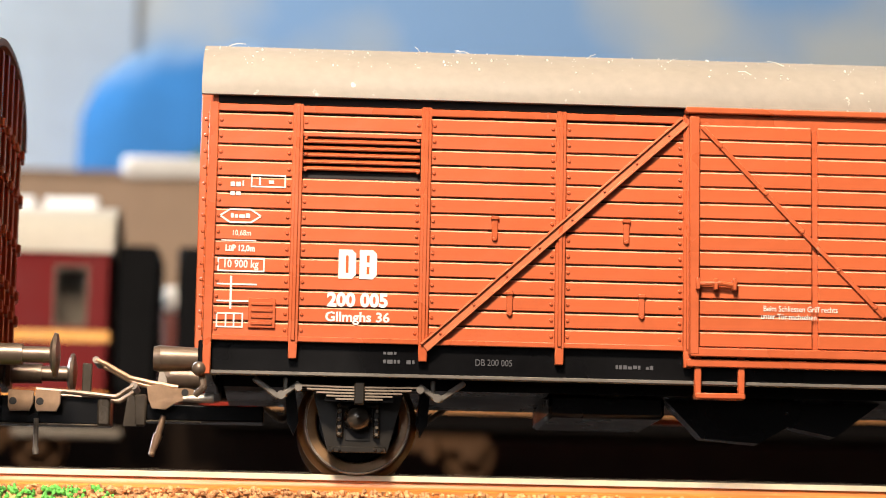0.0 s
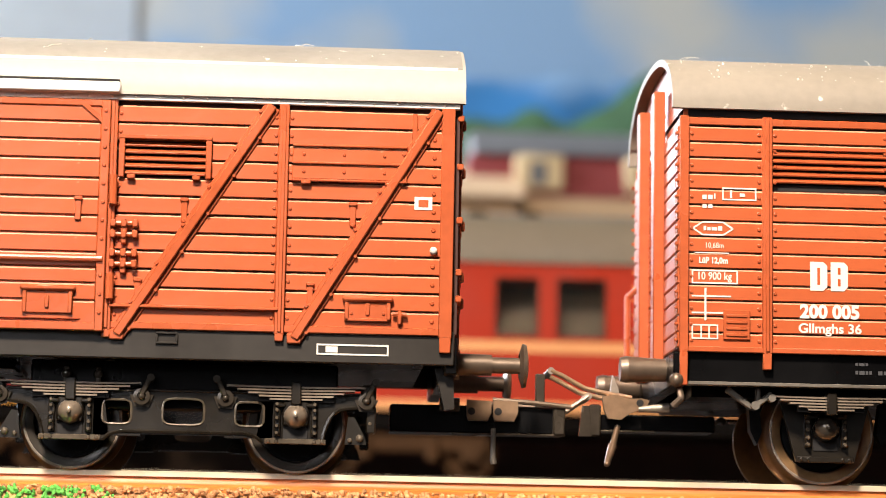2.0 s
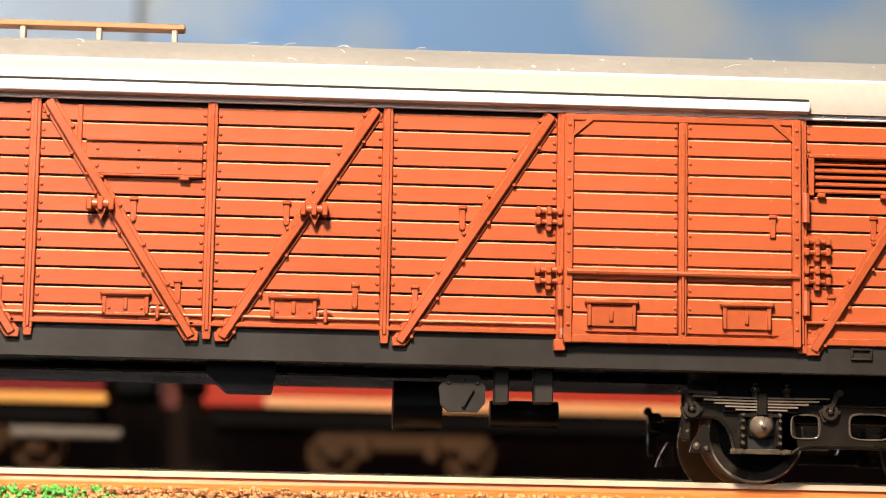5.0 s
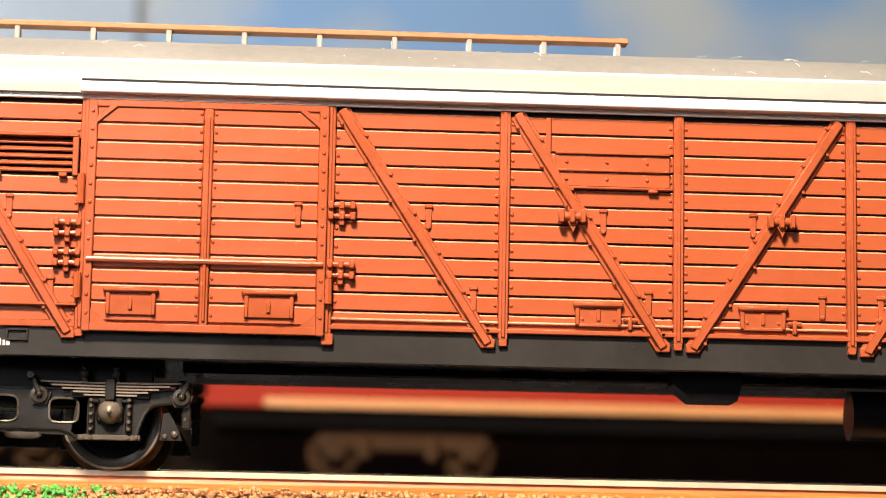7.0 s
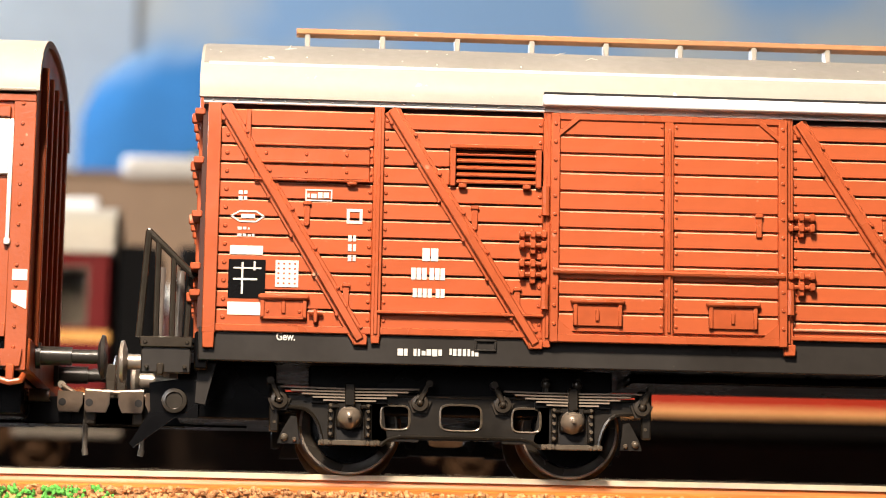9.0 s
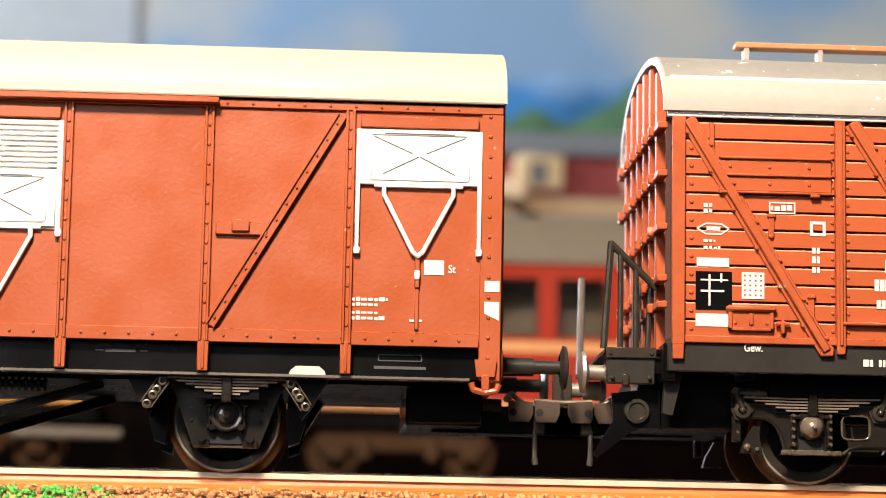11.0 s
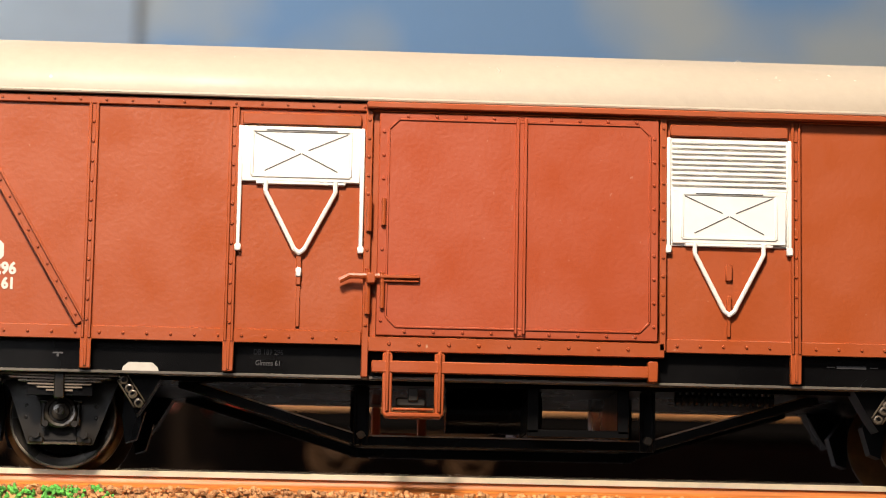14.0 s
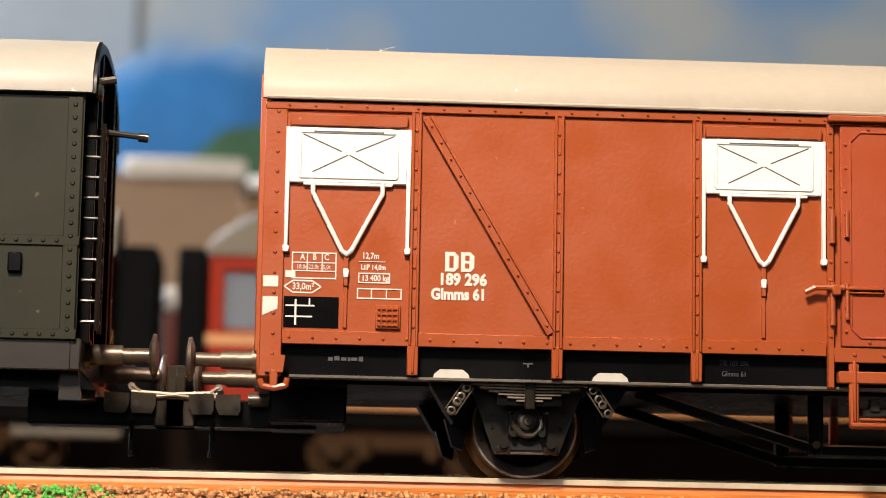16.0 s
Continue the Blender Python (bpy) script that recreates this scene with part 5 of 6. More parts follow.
        loop = [(a + c, z0), (b - c, z0), (b, z0 + c), (b, z1 - c), (b - c, z1), (a + c, z1), (a, z1 - c), (a, z0 + c)]
        for p, q in zip(loop, loop[1:] + loop[:1]):
            g.bar((p[0], s * (SIDE + 0.7), p[1]), (q[0], s * (SIDE + 0.7), q[1]), 0.22, s * 0.2, 0.05)
        g.rivets([(-13.4, 15 + i * 2.4) for i in range(9)] + [(14.05, 15 + i * 2.4) for i in range(9)] + [(-11 + i * 2.9, 35.85) for i in range(9)] + [(-11 + i * 2.9, 13.95) for i in range(9)], s * (SIDE + 0.75), s, 0.2)
        part("door_rim", g, BROWN_DOOR, door)
        g = Geo()
        for k in (-0.4, 0.4):
            g.box(0.5 + k - 0.16, 0.5 + k + 0.16, s * (SIDE + 0.6), s * (SIDE + 1.15), 13.9, 35.9, 0.07)
        g.box(0.1, 0.9, s * (SIDE + 0.6), s * (SIDE + 0.85), 13.7, 36.0, 0.05)
        part("door_ridge", g, BROWN_DOOR, door)
        g = Geo().box(-13.5, -9.6, s * (SIDE + 0.7), s * (SIDE + 1.3), 19.2, 19.55, 0.08)
        g.box(-13.5, -9.6, s * (SIDE + 0.7), s * (SIDE + 1.1), 18.85, 19.05, 0.06)
        g.rod([(-17.6, s * (SIDE + 0.9), 18.9), (-16.6, s * (SIDE + 1.0), 19.4), (-13.6, s * (SIDE + 1.2), 19.4)], 0.3)
        g.box(-14.9, -14.0, s * (SIDE + 0.3), s * (SIDE + 1.5), 18.6, 19.7, 0.12)
        part("door_handle", g, BROWN, door)
        g = Geo()
        for z in ((15.6, 20.0), (24.0, 27.5)):
            g.cyl((-14.75, s * (SIDE + 0.75), z[0]), (-14.75, s * (SIDE + 0.75), z[1]), 0.3, n=8)
            g.cyl((-13.3, s * (SIDE + 1.0), z[0] + 0.6), (-13.3, s * (SIDE + 1.0), z[1] - 0.2), 0.22, n=8)
        part("door_bolt", g, BROWN, door)
        g = Geo().box(-14.2, 14.4, s * (SIDE - 0.4), s * (SIDE + 0.8), 9.8, 11.0, 0.1)
        g.box(13.5, 14.5, s * (SIDE - 0.4), s * (SIDE + 1.0), 9.4, 11.5, 0.1)
        part("lower_track", g, BROWN, w)
        step = part("footstep", Geo().box(-12.9, -7.1, s * (SIDE - 0.8), s * (SIDE + 0.9), 5.3, 5.9, 0.2), BROWN, w)
        for x in (-12.6, -7.4):
            g = Geo().box(x - 0.5, x + 0.5, s * (SIDE + 0.2), s * (SIDE + 0.7), 5.6, 11.8, 0.12)
            part("step_hanger", g, BROWN, step)
            part("hanger_rib", Geo().box(x - 0.16, x + 0.16, s * (SIDE + 0.6), s * (SIDE + 1.05), 5.9, 12.0, 0.1), BROWN, step)
        part("step_lip", Geo().box(-12.0, -8.0, s * (SIDE + 0.2), s * (SIDE + 1.0), 6.0, 6.3, 0.1), BROWN, step)
        part("solebar", Geo().box(-L + 1, L - 1, s * (SIDE - 2.0), s * (SIDE - 1.0), 9.4, 12.6), BLACK, w)
        part("flange", Geo().box(-L + 3, L - 3, s * (SIDE - 2.0), s * (SIDE - 0.2), 9.2, 9.5, 0.05), IRON, w)
        for ax in (-45.15, 45.15):
            g = Geo().prism([(ax - 5.6, 8.6), (ax - 3.3, 2.3), (ax + 3.3, 2.3), (ax + 5.6, 8.6)], s * 11.4, s * 12.0)
            g.rivets([(ax + i * 3.5, 5.0 + j) for i in (-1, 1) for j in (0, 1.2)], s * 12.0, s, 0.22)
            for k in (-2.4, 2.4):
                g.box(ax + k - 0.75, ax + k + 0.75, s * 12.0, s * 12.6, 2.4, 3.0, 0.1)
                g.cyl((ax + k, s * 12.2, 3.2), (ax + k, s * 13.0, 3.2), 0.4, n=10)
            part("axle_guard", g, FRAME, w)
            part("guard_edge", Geo().box(ax - 3.2, ax + 3.2, s * 12.0, s * 12.35, 2.25, 2.5, 0.06), CAST_EDGE, w)
            g = Geo().box(ax - 1.9, ax + 1.9, s * 12.0, s * 12.6, 4.0, 4.7, 0.25)
            for k in (-1, 1):
                g.box(ax + k * 1.75 - 0.2, ax + k * 1.75 + 0.2, s * 12.0, s * 12.7, 4.1, 6.7, 0.1)
                g.box(ax + k * 1.7 - 0.45, ax + k * 1.7 + 0.45, s * 12.0, s * 12.9, 6.4, 6.75, 0.1)
                g.cyl((ax + k * 1.45, s * 12.2, 4.3), (ax + k * 1.45, s * 13.1, 4.3), 0.4, 0.32, 10)
            g.cyl((ax, s * 12.2, 7.25), (ax, s * 13.1, 7.25), 0.4, 0.32, 10)
            part("axlebox", g, FRAME, w)
            # shade under the cover, painted as a dark plate
            part("axlebox_recess", Geo().box(ax - 1.6, ax + 1.6, s * 12.0, s * 12.12, 2.7, 4.1, 0.03), DARK, w)
            cover = part("axlebox_cover", Geo().lathe([(s * 0.2, 1.75), (s * 0.95, 1.68), (s * 1.1, 1.5), (s * 1.05, 1.25), (s * 0.8, 1.15), (s * 0.8, 0.95), (s * 1.2, 0.88), (s * 1.3, 0.7), (s * 1.25, 0.0)], (ax, s * 12.0, 5.55), 28), KNOB_DARK, w)
            part("cap_screw", Geo().lathe([(s * 1.2, 0.42), (s * 1.5, 0.36), (s * 1.5, 0.2), (s * 1.35, 0.15), (s * 1.35, 0.0)], (ax, s * 12.0, 5.55), 14), CAST_EDGE, cover)
            leaf_spring(w, ax, 8.9, s, s * 14.1, 5.9, 7)
            for d in (-1, 1):
                g = Geo().prism([(ax + d * 5.8, 9.4), (ax + d * 10.2, 9.4), (ax + d * 8.6, 6.6), (ax + d * 7.6, 5.2)][::d], s * 10.8, s * 14.3)
                g.bar((ax + d * 6.2, s * 14.4, 8.9), (ax + d * 8.0, s * 14.4, 6.2), 1.1, s * 0.5, 0.1)
                for k in (0.15, 0.5, 0.85):
                    x, z = ax + d * (6.2 + 1.8 * k), 8.9 - 2.7 * k
                    g.cyl((x, s * 14.6, z), (x, s * 15.4, z), 0.42, n=10)
                part("spring_hanger", g, BLACK, w)
                link = Geo()
                for k in (-0.5, 0.5):
                    link.bar((ax + d * 6.2 + k, s * 15.0, 8.9 + d * k * 0.6), (ax + d * 8.0 + k, s * 15.0, 6.2 + d * k * 0.6), 0.16, s * 0.3, 0.05)
                for k in (0.1, 0.42, 0.62, 0.95):
                    px, pz = ax + d * (6.2 + 1.8 * k), 8.9 - 2.7 * k
                    link.lathe([(0, 0.5), (s * 0.45, 0.45), (s * 0.5, 0.28), (s * 0.3, 0.2), (s * 0.3, 0.0)], (px, s * 15.0, pz), 12)
                part("spring_link", link, CAST_EDGE, w)
                cx = ax + d * 8.0
                cap = [(-1.85, 9.45), (1.85, 9.45), (1.7, 9.9), (1.15, 10.35), (-1.15, 10.35), (-1.7, 9.9)]
                g = Geo().prism([(cx + px, pz) for px, pz in cap], s * (SIDE - 1.4), s * (SIDE - 0.3))
                # pale colour paints light caught on the bracket; black where none is caught
                part("hanger_cap", g, BLACK if (ax > 0 and d < 0) else CAP_GLINT, w)
                g = Geo().prism([(ax + d * 6.3, 8.6), (ax + d * 5.9, 5.6), (ax + d * 6.3, 2.8), (ax + d * 7.4, 3.2), (ax + d * 8.2, 6.0)][::d], s * 7.2, s * 9.4)
                part("brake_shoe", g, BLACK, w)
        # trussing under the floor
        yy = s * 8.6
        for p, q in (((-33.6, 9.4), (-14.9, 3.8)), ((-14.9, 3.8), (14.6, 3.8)), ((14.6, 3.8), (32.4, 9.2))):
            bar = part("truss_bar", Geo().bar((p[0], yy, p[1] - 0.3), (q[0], yy, q[1] - 0.3), 1.05, s * 0.6, 0.14), BLACK, w)
            # thin pale bar added as the highlight along the truss's upper edge
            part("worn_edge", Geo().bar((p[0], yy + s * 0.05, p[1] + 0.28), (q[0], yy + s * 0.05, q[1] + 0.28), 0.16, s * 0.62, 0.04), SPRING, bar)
        for x in (-14.9, 14.6):
            g = Geo().box(x - 0.75, x + 0.75, yy + s * 0.05, yy + s * 0.35, 3.0, 9.4, 0.08)
            for k in (-0.65, 0.65):
                g.box(x + k - 0.14, x + k + 0.14, yy + s * 0.3, yy + s * 0.8, 3.0, 9.4, 0.06)
            part("truss_post", g, BLACK, w)
            part("truss_pin", Geo().cyl((x, yy + s * 0.3, 4.1), (x, yy + s * 1.15, 4.1), 0.5, 0.42, 12), CAST_EDGE, w)
    part("body", Geo().box(-L + 0.5, L - 0.5, -SIDE + 0.8, SIDE - 0.8, 12.4, 37.2), DARK, w)
    part("floor_frame", Geo().box(-L + 2, L - 2, -12, 12, 9.0, 12.5), BLACK, w)
    part("load_lever", Geo().box(-11.6, -8.6, -14.5, -13.5, 6.7, 7.6, 0.15).box(-10.4, -9.4, -14.8, -13.6, 7.2, 8.5, 0.1), SOLE, w)
    part("brake_cylinder", Geo().cyl((-6, -4, 7.0), (4, -4, 7.0), 2.2, n=18), BLACK, w)
    for x in (2.4, 11.6):
        part("cross_bearer", Geo().box(x - 0.6, x + 0.6, -13, 13, 4.4, 9.0, 0.1), BLACK, w)
    part("bearer_tie", Geo().box(1.8, 12.2, -13, -12.2, 4.0, 4.8, 0.1), BLACK, w)
    g = Geo().cyl((17, -12.4, 8.3), (27, -12.4, 8.3), 0.4, n=8)
    for i in range(16):
        g.cyl((17 + i * 0.65, -12.4, 8.3), (17.3 + i * 0.65, -12.4, 8.3), 0.75, n=10)
    part("brake_spring", g, BLACK, w)
    for ax in (-45.15, 45.15):
        wheelset(w, ax)
    for d in (-1, 1):
        x = d * L
        gable(w, x - d * 0.1, d, SIDE - 0.2, 37.0, 44.8, 12.0, BROWN, 0.6)
        for y in (-11, -5.5, 0, 5.5, 11):
            part("end_rib", Geo().box(x - d * 0.2, x + d * 0.6, y - 0.5, y + 0.5, 12.2, 41.0, 0.1), BROWN, w)
        part("end_beam", Geo().box(x - d * 1.0, x + d * 0.3, -SIDE + 0.4, SIDE - 0.4, 9.2, 12.6, 0.2), BROWN, w)
        buffer_pair(w, x + d * 0.3, d, 11.4, 1.0, 7.0, SOLE if d > 0 else BUFFER, 2.3)
        coupling(w, x, d, 11.0, GREASE if d < 0 else BUFFER, pin=BLACK if d < 0 else None)
        g = Geo().prism([(x - d * 0.4, 11.3), (x - d * 2.6, 11.3), (x - d * 2.4, 9.6), (x - d * 0.6, 9.6)][::-d], -SIDE - 0.3, -SIDE - 0.7)
        g.box(x - d * 1.9, x - d * 1.1, -SIDE - 0.2, -SIDE - 0.8, 8.2, 9.8, 0.1)
        g.rod([(x - d * 0.1, -SIDE - 0.5, 8.9), (x - d * 0.4, -SIDE - 0.5, 8.2), (x - d * 1.5, -SIDE - 0.5, 8.0), (x - d * 2.7, -SIDE - 0.5, 8.3), (x - d * 2.9, -SIDE - 0.5, 9.0)], 0.32)
        part("corner_step_hook", g, BROWN, w)
        part("underframe_end", Geo().box(x - d * 9.0, x - d * 1.0, -8, 8, 5.4, 9.3, 0.3), BLACK, w)
        marks([(x - d * 0.2, x - d * 1.7, 18.2, 19.3)], -SIDE - 0.26, WHITE, w)
        g = Geo().prism([(x - d * 0.2, 17.2), (x - d * 1.7, 17.2), (x - d * 1.7, 16.0), (x - d * 0.2, 15.3)][::d], -SIDE - 0.26, -SIDE - 0.31)
        part("marking", g, WHITE, w)
    roof(w, -L - 0.3, L + 0.3, 17.2, 37.4, 45.2, ROOF_TAN, 0.7, 2.3)
    part("eave_bead", Geo().cyl((-L, -17.1, 37.5), (L, -17.1, 37.5), 0.22, n=8), ROOF_TAN, w)
    lint(w, -L, L, 17.2, 37.4, 45.2, 130, 3)
    # lettering
    y = -SIDE - 0.02
    for x0 in (-54.0, -52.4):
        part("emblem", Geo().prism([(x0, 20.2), (x0 + 0.95, 20.2), (x0 + 1.35, 20.6), (x0 + 1.35, 21.8), (x0 + 0.95, 22.2), (x0, 22.2)], y, y - 0.05), WHITE, w)
        gap = Geo().box(x0 + 0.42, x0 + 0.85, y, y - 0.08, 20.6, 21.8)
        if x0 > -53:
            gap = Geo().box(x0 + 0.42, x0 + 0.85, y, y - 0.08, 20.55, 21.05).box(x0 + 0.42, x0 + 0.85, y, y - 0.08, 21.35, 21.85)
        part("emblem_gap", gap, BROWN, w)
    letters("189 296", 1.62, -52.2, y - 0.03, 19.35, WHITE, w, -1, 0.07, narrow=0.92)
    letters("Glmms 61", 1.55, -52.6, y - 0.03, 17.85, WHITE, w, -1, 0.07, narrow=0.86)
    letters("A    B    C", 0.85, -67.1, y - 0.03, 21.3, WHITE, w, -1, 0.018)
    letters("18,0t 22,0t 25,0t", 0.62, -67.2, y - 0.03, 20.3, WHITE, w)
    letters("33,0m²", 0.95, -68.2, y - 0.03, 18.3, WHITE, w, -1, 0.018)
    letters("12,7m", 0.85, -61.5, y - 0.03, 21.55, WHITE, w, -1, 0.018)
    letters("LüP 14,0m", 0.72, -61.2, y - 0.03, 20.4, WHITE, w, -1, 0.018)
    letters("13 400 kg", 0.85, -61.0, y - 0.03, 19.3, WHITE, w, -1, 0.018)
    letters("St", 1.15, 67.4, y - 0.03, 20.4, WHITE, w, -1, 0.02)
    r = frame_bars(-69.4, -64.9, 19.1, 21.8, 0.13) + [(-67.9, -67.78, 19.9, 21.7), (-66.4, -66.28, 19.9, 21.7), (-69.4, -64.9, 20.7, 20.8), (-69.4, -64.9, 19.85, 19.95)] + frame_bars(-62.7, -59.5, 18.8, 19.85, 0.12) + frame_bars(-62.8, -58.3, 17.2, 18.3, 0.13)
    r += [(-61.4, -61.28, 17.3, 18.2), (-59.9, -59.78, 17.3, 18.2), (-62.7, -60.0, 20.95, 21.02), (-70.0, -69.0, 19.2, 19.9), (64.6, 66.6, 19.8, 21.3),
          *scribble(57.3, 61.0, 17.0, 17.4), *scribble(57.3, 60.0, 16.5, 16.85), *scribble(57.3, 60.0, 15.7, 16.0), *scribble(57.3, 60.8, 15.1, 15.5), *scribble(63.2, 64.6, 15.0, 15.25)]
    marks(r, y, WHITE, w)
    hexa = [(-70.1, 18.3), (-69.2, 18.9), (-67.3, 18.9), (-66.4, 18.3), (-67.3, 17.7), (-69.2, 17.7)]
    g = Geo()
    for a, b in zip(hexa, hexa[1:] + hexa[:1]):
        g.bar((a[0], y, a[1]), (b[0], y, b[1]), 0.15, -0.05)
    part("marking", g, WHITE, w)
    marks([(-70.1, -64.6, 14.2, 17.3)], y - 0.02, BLACK, w, "dark_panel")
    marks([(-69.9, -67.0, 16.3, 16.45), (-69.9, -67.2, 15.2, 15.35), (-69.0, -68.8, 14.4, 17.0), (-67.6, -67.45, 16.3, 17.1)], y - 0.08, WHITE, w)
    g = Geo().box(-60.9, -58.4, y, y - 0.3, 14.2, 16.6, 0.06)
    holder = part("card_holder", g, BROWN, w)
    for i in range(4):
        part("slat", Geo().box(-60.7, -58.6, y - 0.25, y - 0.5, 14.45 + i * 0.55, 14.7 + i * 0.55, 0.05), BROWN, holder)
        part("bar", Geo().box(-60.4 + i * 0.55, -60.25 + i * 0.55, y - 0.25, y - 0.52, 14.3, 16.5, 0.04), BROWN, holder)
    yy = -SIDE + 0.98
    letters("DB 189 296", 0.75, -24.5, yy - 0.02, 11.7, FAINT, w)
    letters("Glmms 61", 0.75, -24.5, yy - 0.02, 10.6, FAINT, w)
    marks(scribble(-65.5, -62.0, 11.0, 11.5) + [(-45.9, -44.9, 11.1, 11.25), (-45.5, -45.3, 10.8, 11.2)] + frame_bars(60.2, 64.6, 11.1, 11.8, 0.1) + [(59.8, 65.0, 10.3, 10.6), (33.0, 36.0, 11.4, 11.7), (32.0, 32.8, 11.5, 11.6), (36.4, 37.2, 11.5, 11.6)], yy, FAINT, w)
    return w, -311.1


# ---- green van at the train's end ----


def green_van():
    w = thing("green_van", "olive green riveted baggage van with pale roof on the rail", "goods wagon", group="train")
    L = 60.0
    part("body", Geo().box(-L, L, -SIDE, SIDE, 12.6, 37.2, 0.15), GREEN_VAN, w)
    for s in (-1, 1):
        g = Geo().box(-L, L, s * SIDE, s * (SIDE + 0.2), 21.8, 22.8, 0.06)
        g.box(-L, L, s * SIDE, s * (SIDE + 0.2), 12.4, 13.4, 0.06)
        for i in range(9):
            x = -L + 0.9 + i * (2 * L - 1.8) / 8
            g.box(x - 0.75, x + 0.75, s * SIDE, s * (SIDE + 0.18), 12.4, 37.0, 0.06)
            g.rivets([(x, 13.4 + j * 1.34) for j in range(18)], s * (SIDE + 0.18), s, 0.27)
        g.rivets([(-L + 2.5 + i * 1.34, z) for i in range(87) for z in (22.3, 12.9)], s * (SIDE + 0.2), s, 0.25)
        part("cover_strip", g, GREEN_VAN, w)
        part("solebar", Geo().box(-L + 0.5, L - 0.5, s * (SIDE - 1.2), s * (SIDE - 0.2), 9.4, 12.4, 0.1), SOLE, w)
        g = Geo().box(L - 7.0, L - 5.6, s * SIDE, s * (SIDE + 0.6), 19.0, 21.0, 0.15)
        part("lamp_bracket", g, BLACK, w)
        for ax in (-38, 38):
            part("axle_guard", Geo().prism([(ax - 5.0, 9), (ax - 3.0, 2.2), (ax + 3.0, 2.2), (ax + 5.0, 9)], s * 11.4, s * 12.0), BLACK, w)
            axlebox(w, ax, 5.4, s, s * 12.0, BUFFER)
            leaf_spring(w, ax, 8.6, s, s * 11.9)
    for ax in (-38, 38):
        wheelset(w, ax)
    part("floor_frame", Geo().box(-L + 2, L - 2, -12, 12, 8.0, 12.4), BLACK, w)
    for d in (-1, 1):
        x = d * L
        gable(w, x, d, SIDE - 0.1, 37.0, 44.6, 12.6, GREEN_VAN, 0.5)
        part("end_beam", Geo().box(x - d * 1, x + d * 0.5, -SIDE + 0.3, SIDE - 0.3, 9.4, 12.6, 0.15), SOLE, w)
        for y in (-13.5, -8.5, 8.5, 13.5):
            h = 37 + 7.0 * math.sqrt(max(0.0, 1 - (abs(y) / 17) ** 2.2))
            part("end_post", Geo().box(x, x + d * 1.1, y - 0.5, y + 0.5, 12.4, h, 0.1), BLACK, w)
        g = Geo()
        for y in (-15.4, -12.4):
            g.rod([(x + d * 1.9, y, 13.5), (x + d * 1.9, y, 34.5)], 0.26)
        for i in range(10):
            g.rod([(x + d * 1.9, -15.4, 14.5 + i * 2.1), (x + d * 1.9, -12.4, 14.5 + i * 2.1)], 0.2)
            g.rod([(x, -13.9, 14.5 + i * 2.1), (x + d * 2.0, -13.9, 14.5 + i * 2.1)], 0.22)
        part("ladder", g, FRAME, w)
        g = Geo().rod([(x, -12, 34.5), (x + d * 5.6, -12, 33.9)], 0.32)
        g.cyl((x + d * 5.2, -12, 33.9), (x + d * 6.2, -12, 33.8), 0.5, n=10)
        g.rod([(x, -14, 39.0), (x + d * 2.9, -14, 39.4)], 0.42)
        g.box(x, x + d * 1.6, -15.5, -13.0, 37.2, 38.8, 0.3)
        part("lamp_iron", g, KNOB_DARK, w)
        buffer_pair(w, x + d * 0.5, d, 11.6, 1.1, 7.2, BUFFER, 2.35)
        coupling(w, x, d, 11.5, GREASE, pin=BLACK)
        part("corner_step", Geo().prism([(x - d * 0.2, 11.5), (x - d * 1.4, 11.5), (x - d * 1.7, 6.6), (x + d * 0.6, 6.6), (x + d * 0.6, 7.0)][::-d], -14.5, -13.7), SOLE, w)
    roof(w, -L - 0.3, L + 0.75, 17.2, 37.4, 45.3, ROOF_CREAM)
    part("roof_rim", Geo().extrude_x(roof_profile(16.85, 37.35, 45.0, 0.9), L + 0.6, L + 1.1), BLACK, w)
    lint(w, -L, L, 17.2, 37.4, 45.3, 100, 7)
    return w, -461.7


TRAIN = [board_wagon(), braced_wagon(), sheet_wagon(), green_van()]

# ---- track in front ----
RUST = material("rusty_orange_rail_web", (0.50, 0.155, 0.026), 0.42, vary=0.6, grain=4200, stretch=(0.03, 1.0, 1.0))
RAILTOP = material("pale_nickel_rail_head", (0.88, 0.75, 0.55), 0.32, metal=0.45, vary=0.12)
STONE = material("orange_brown_ballast", (0.52, 0.26, 0.11), 0.7, vary=0.55, island=1.2)
TUFT = material("bright_green_grass", (0.13, 0.46, 0.08), 0.85, vary=0.55, island=1.2)
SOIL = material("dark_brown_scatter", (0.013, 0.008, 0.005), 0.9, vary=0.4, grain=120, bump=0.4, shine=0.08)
SLEEPER = material("dark_brown_sleeper", (0.05, 0.03, 0.02), 0.7, vary=0.3)


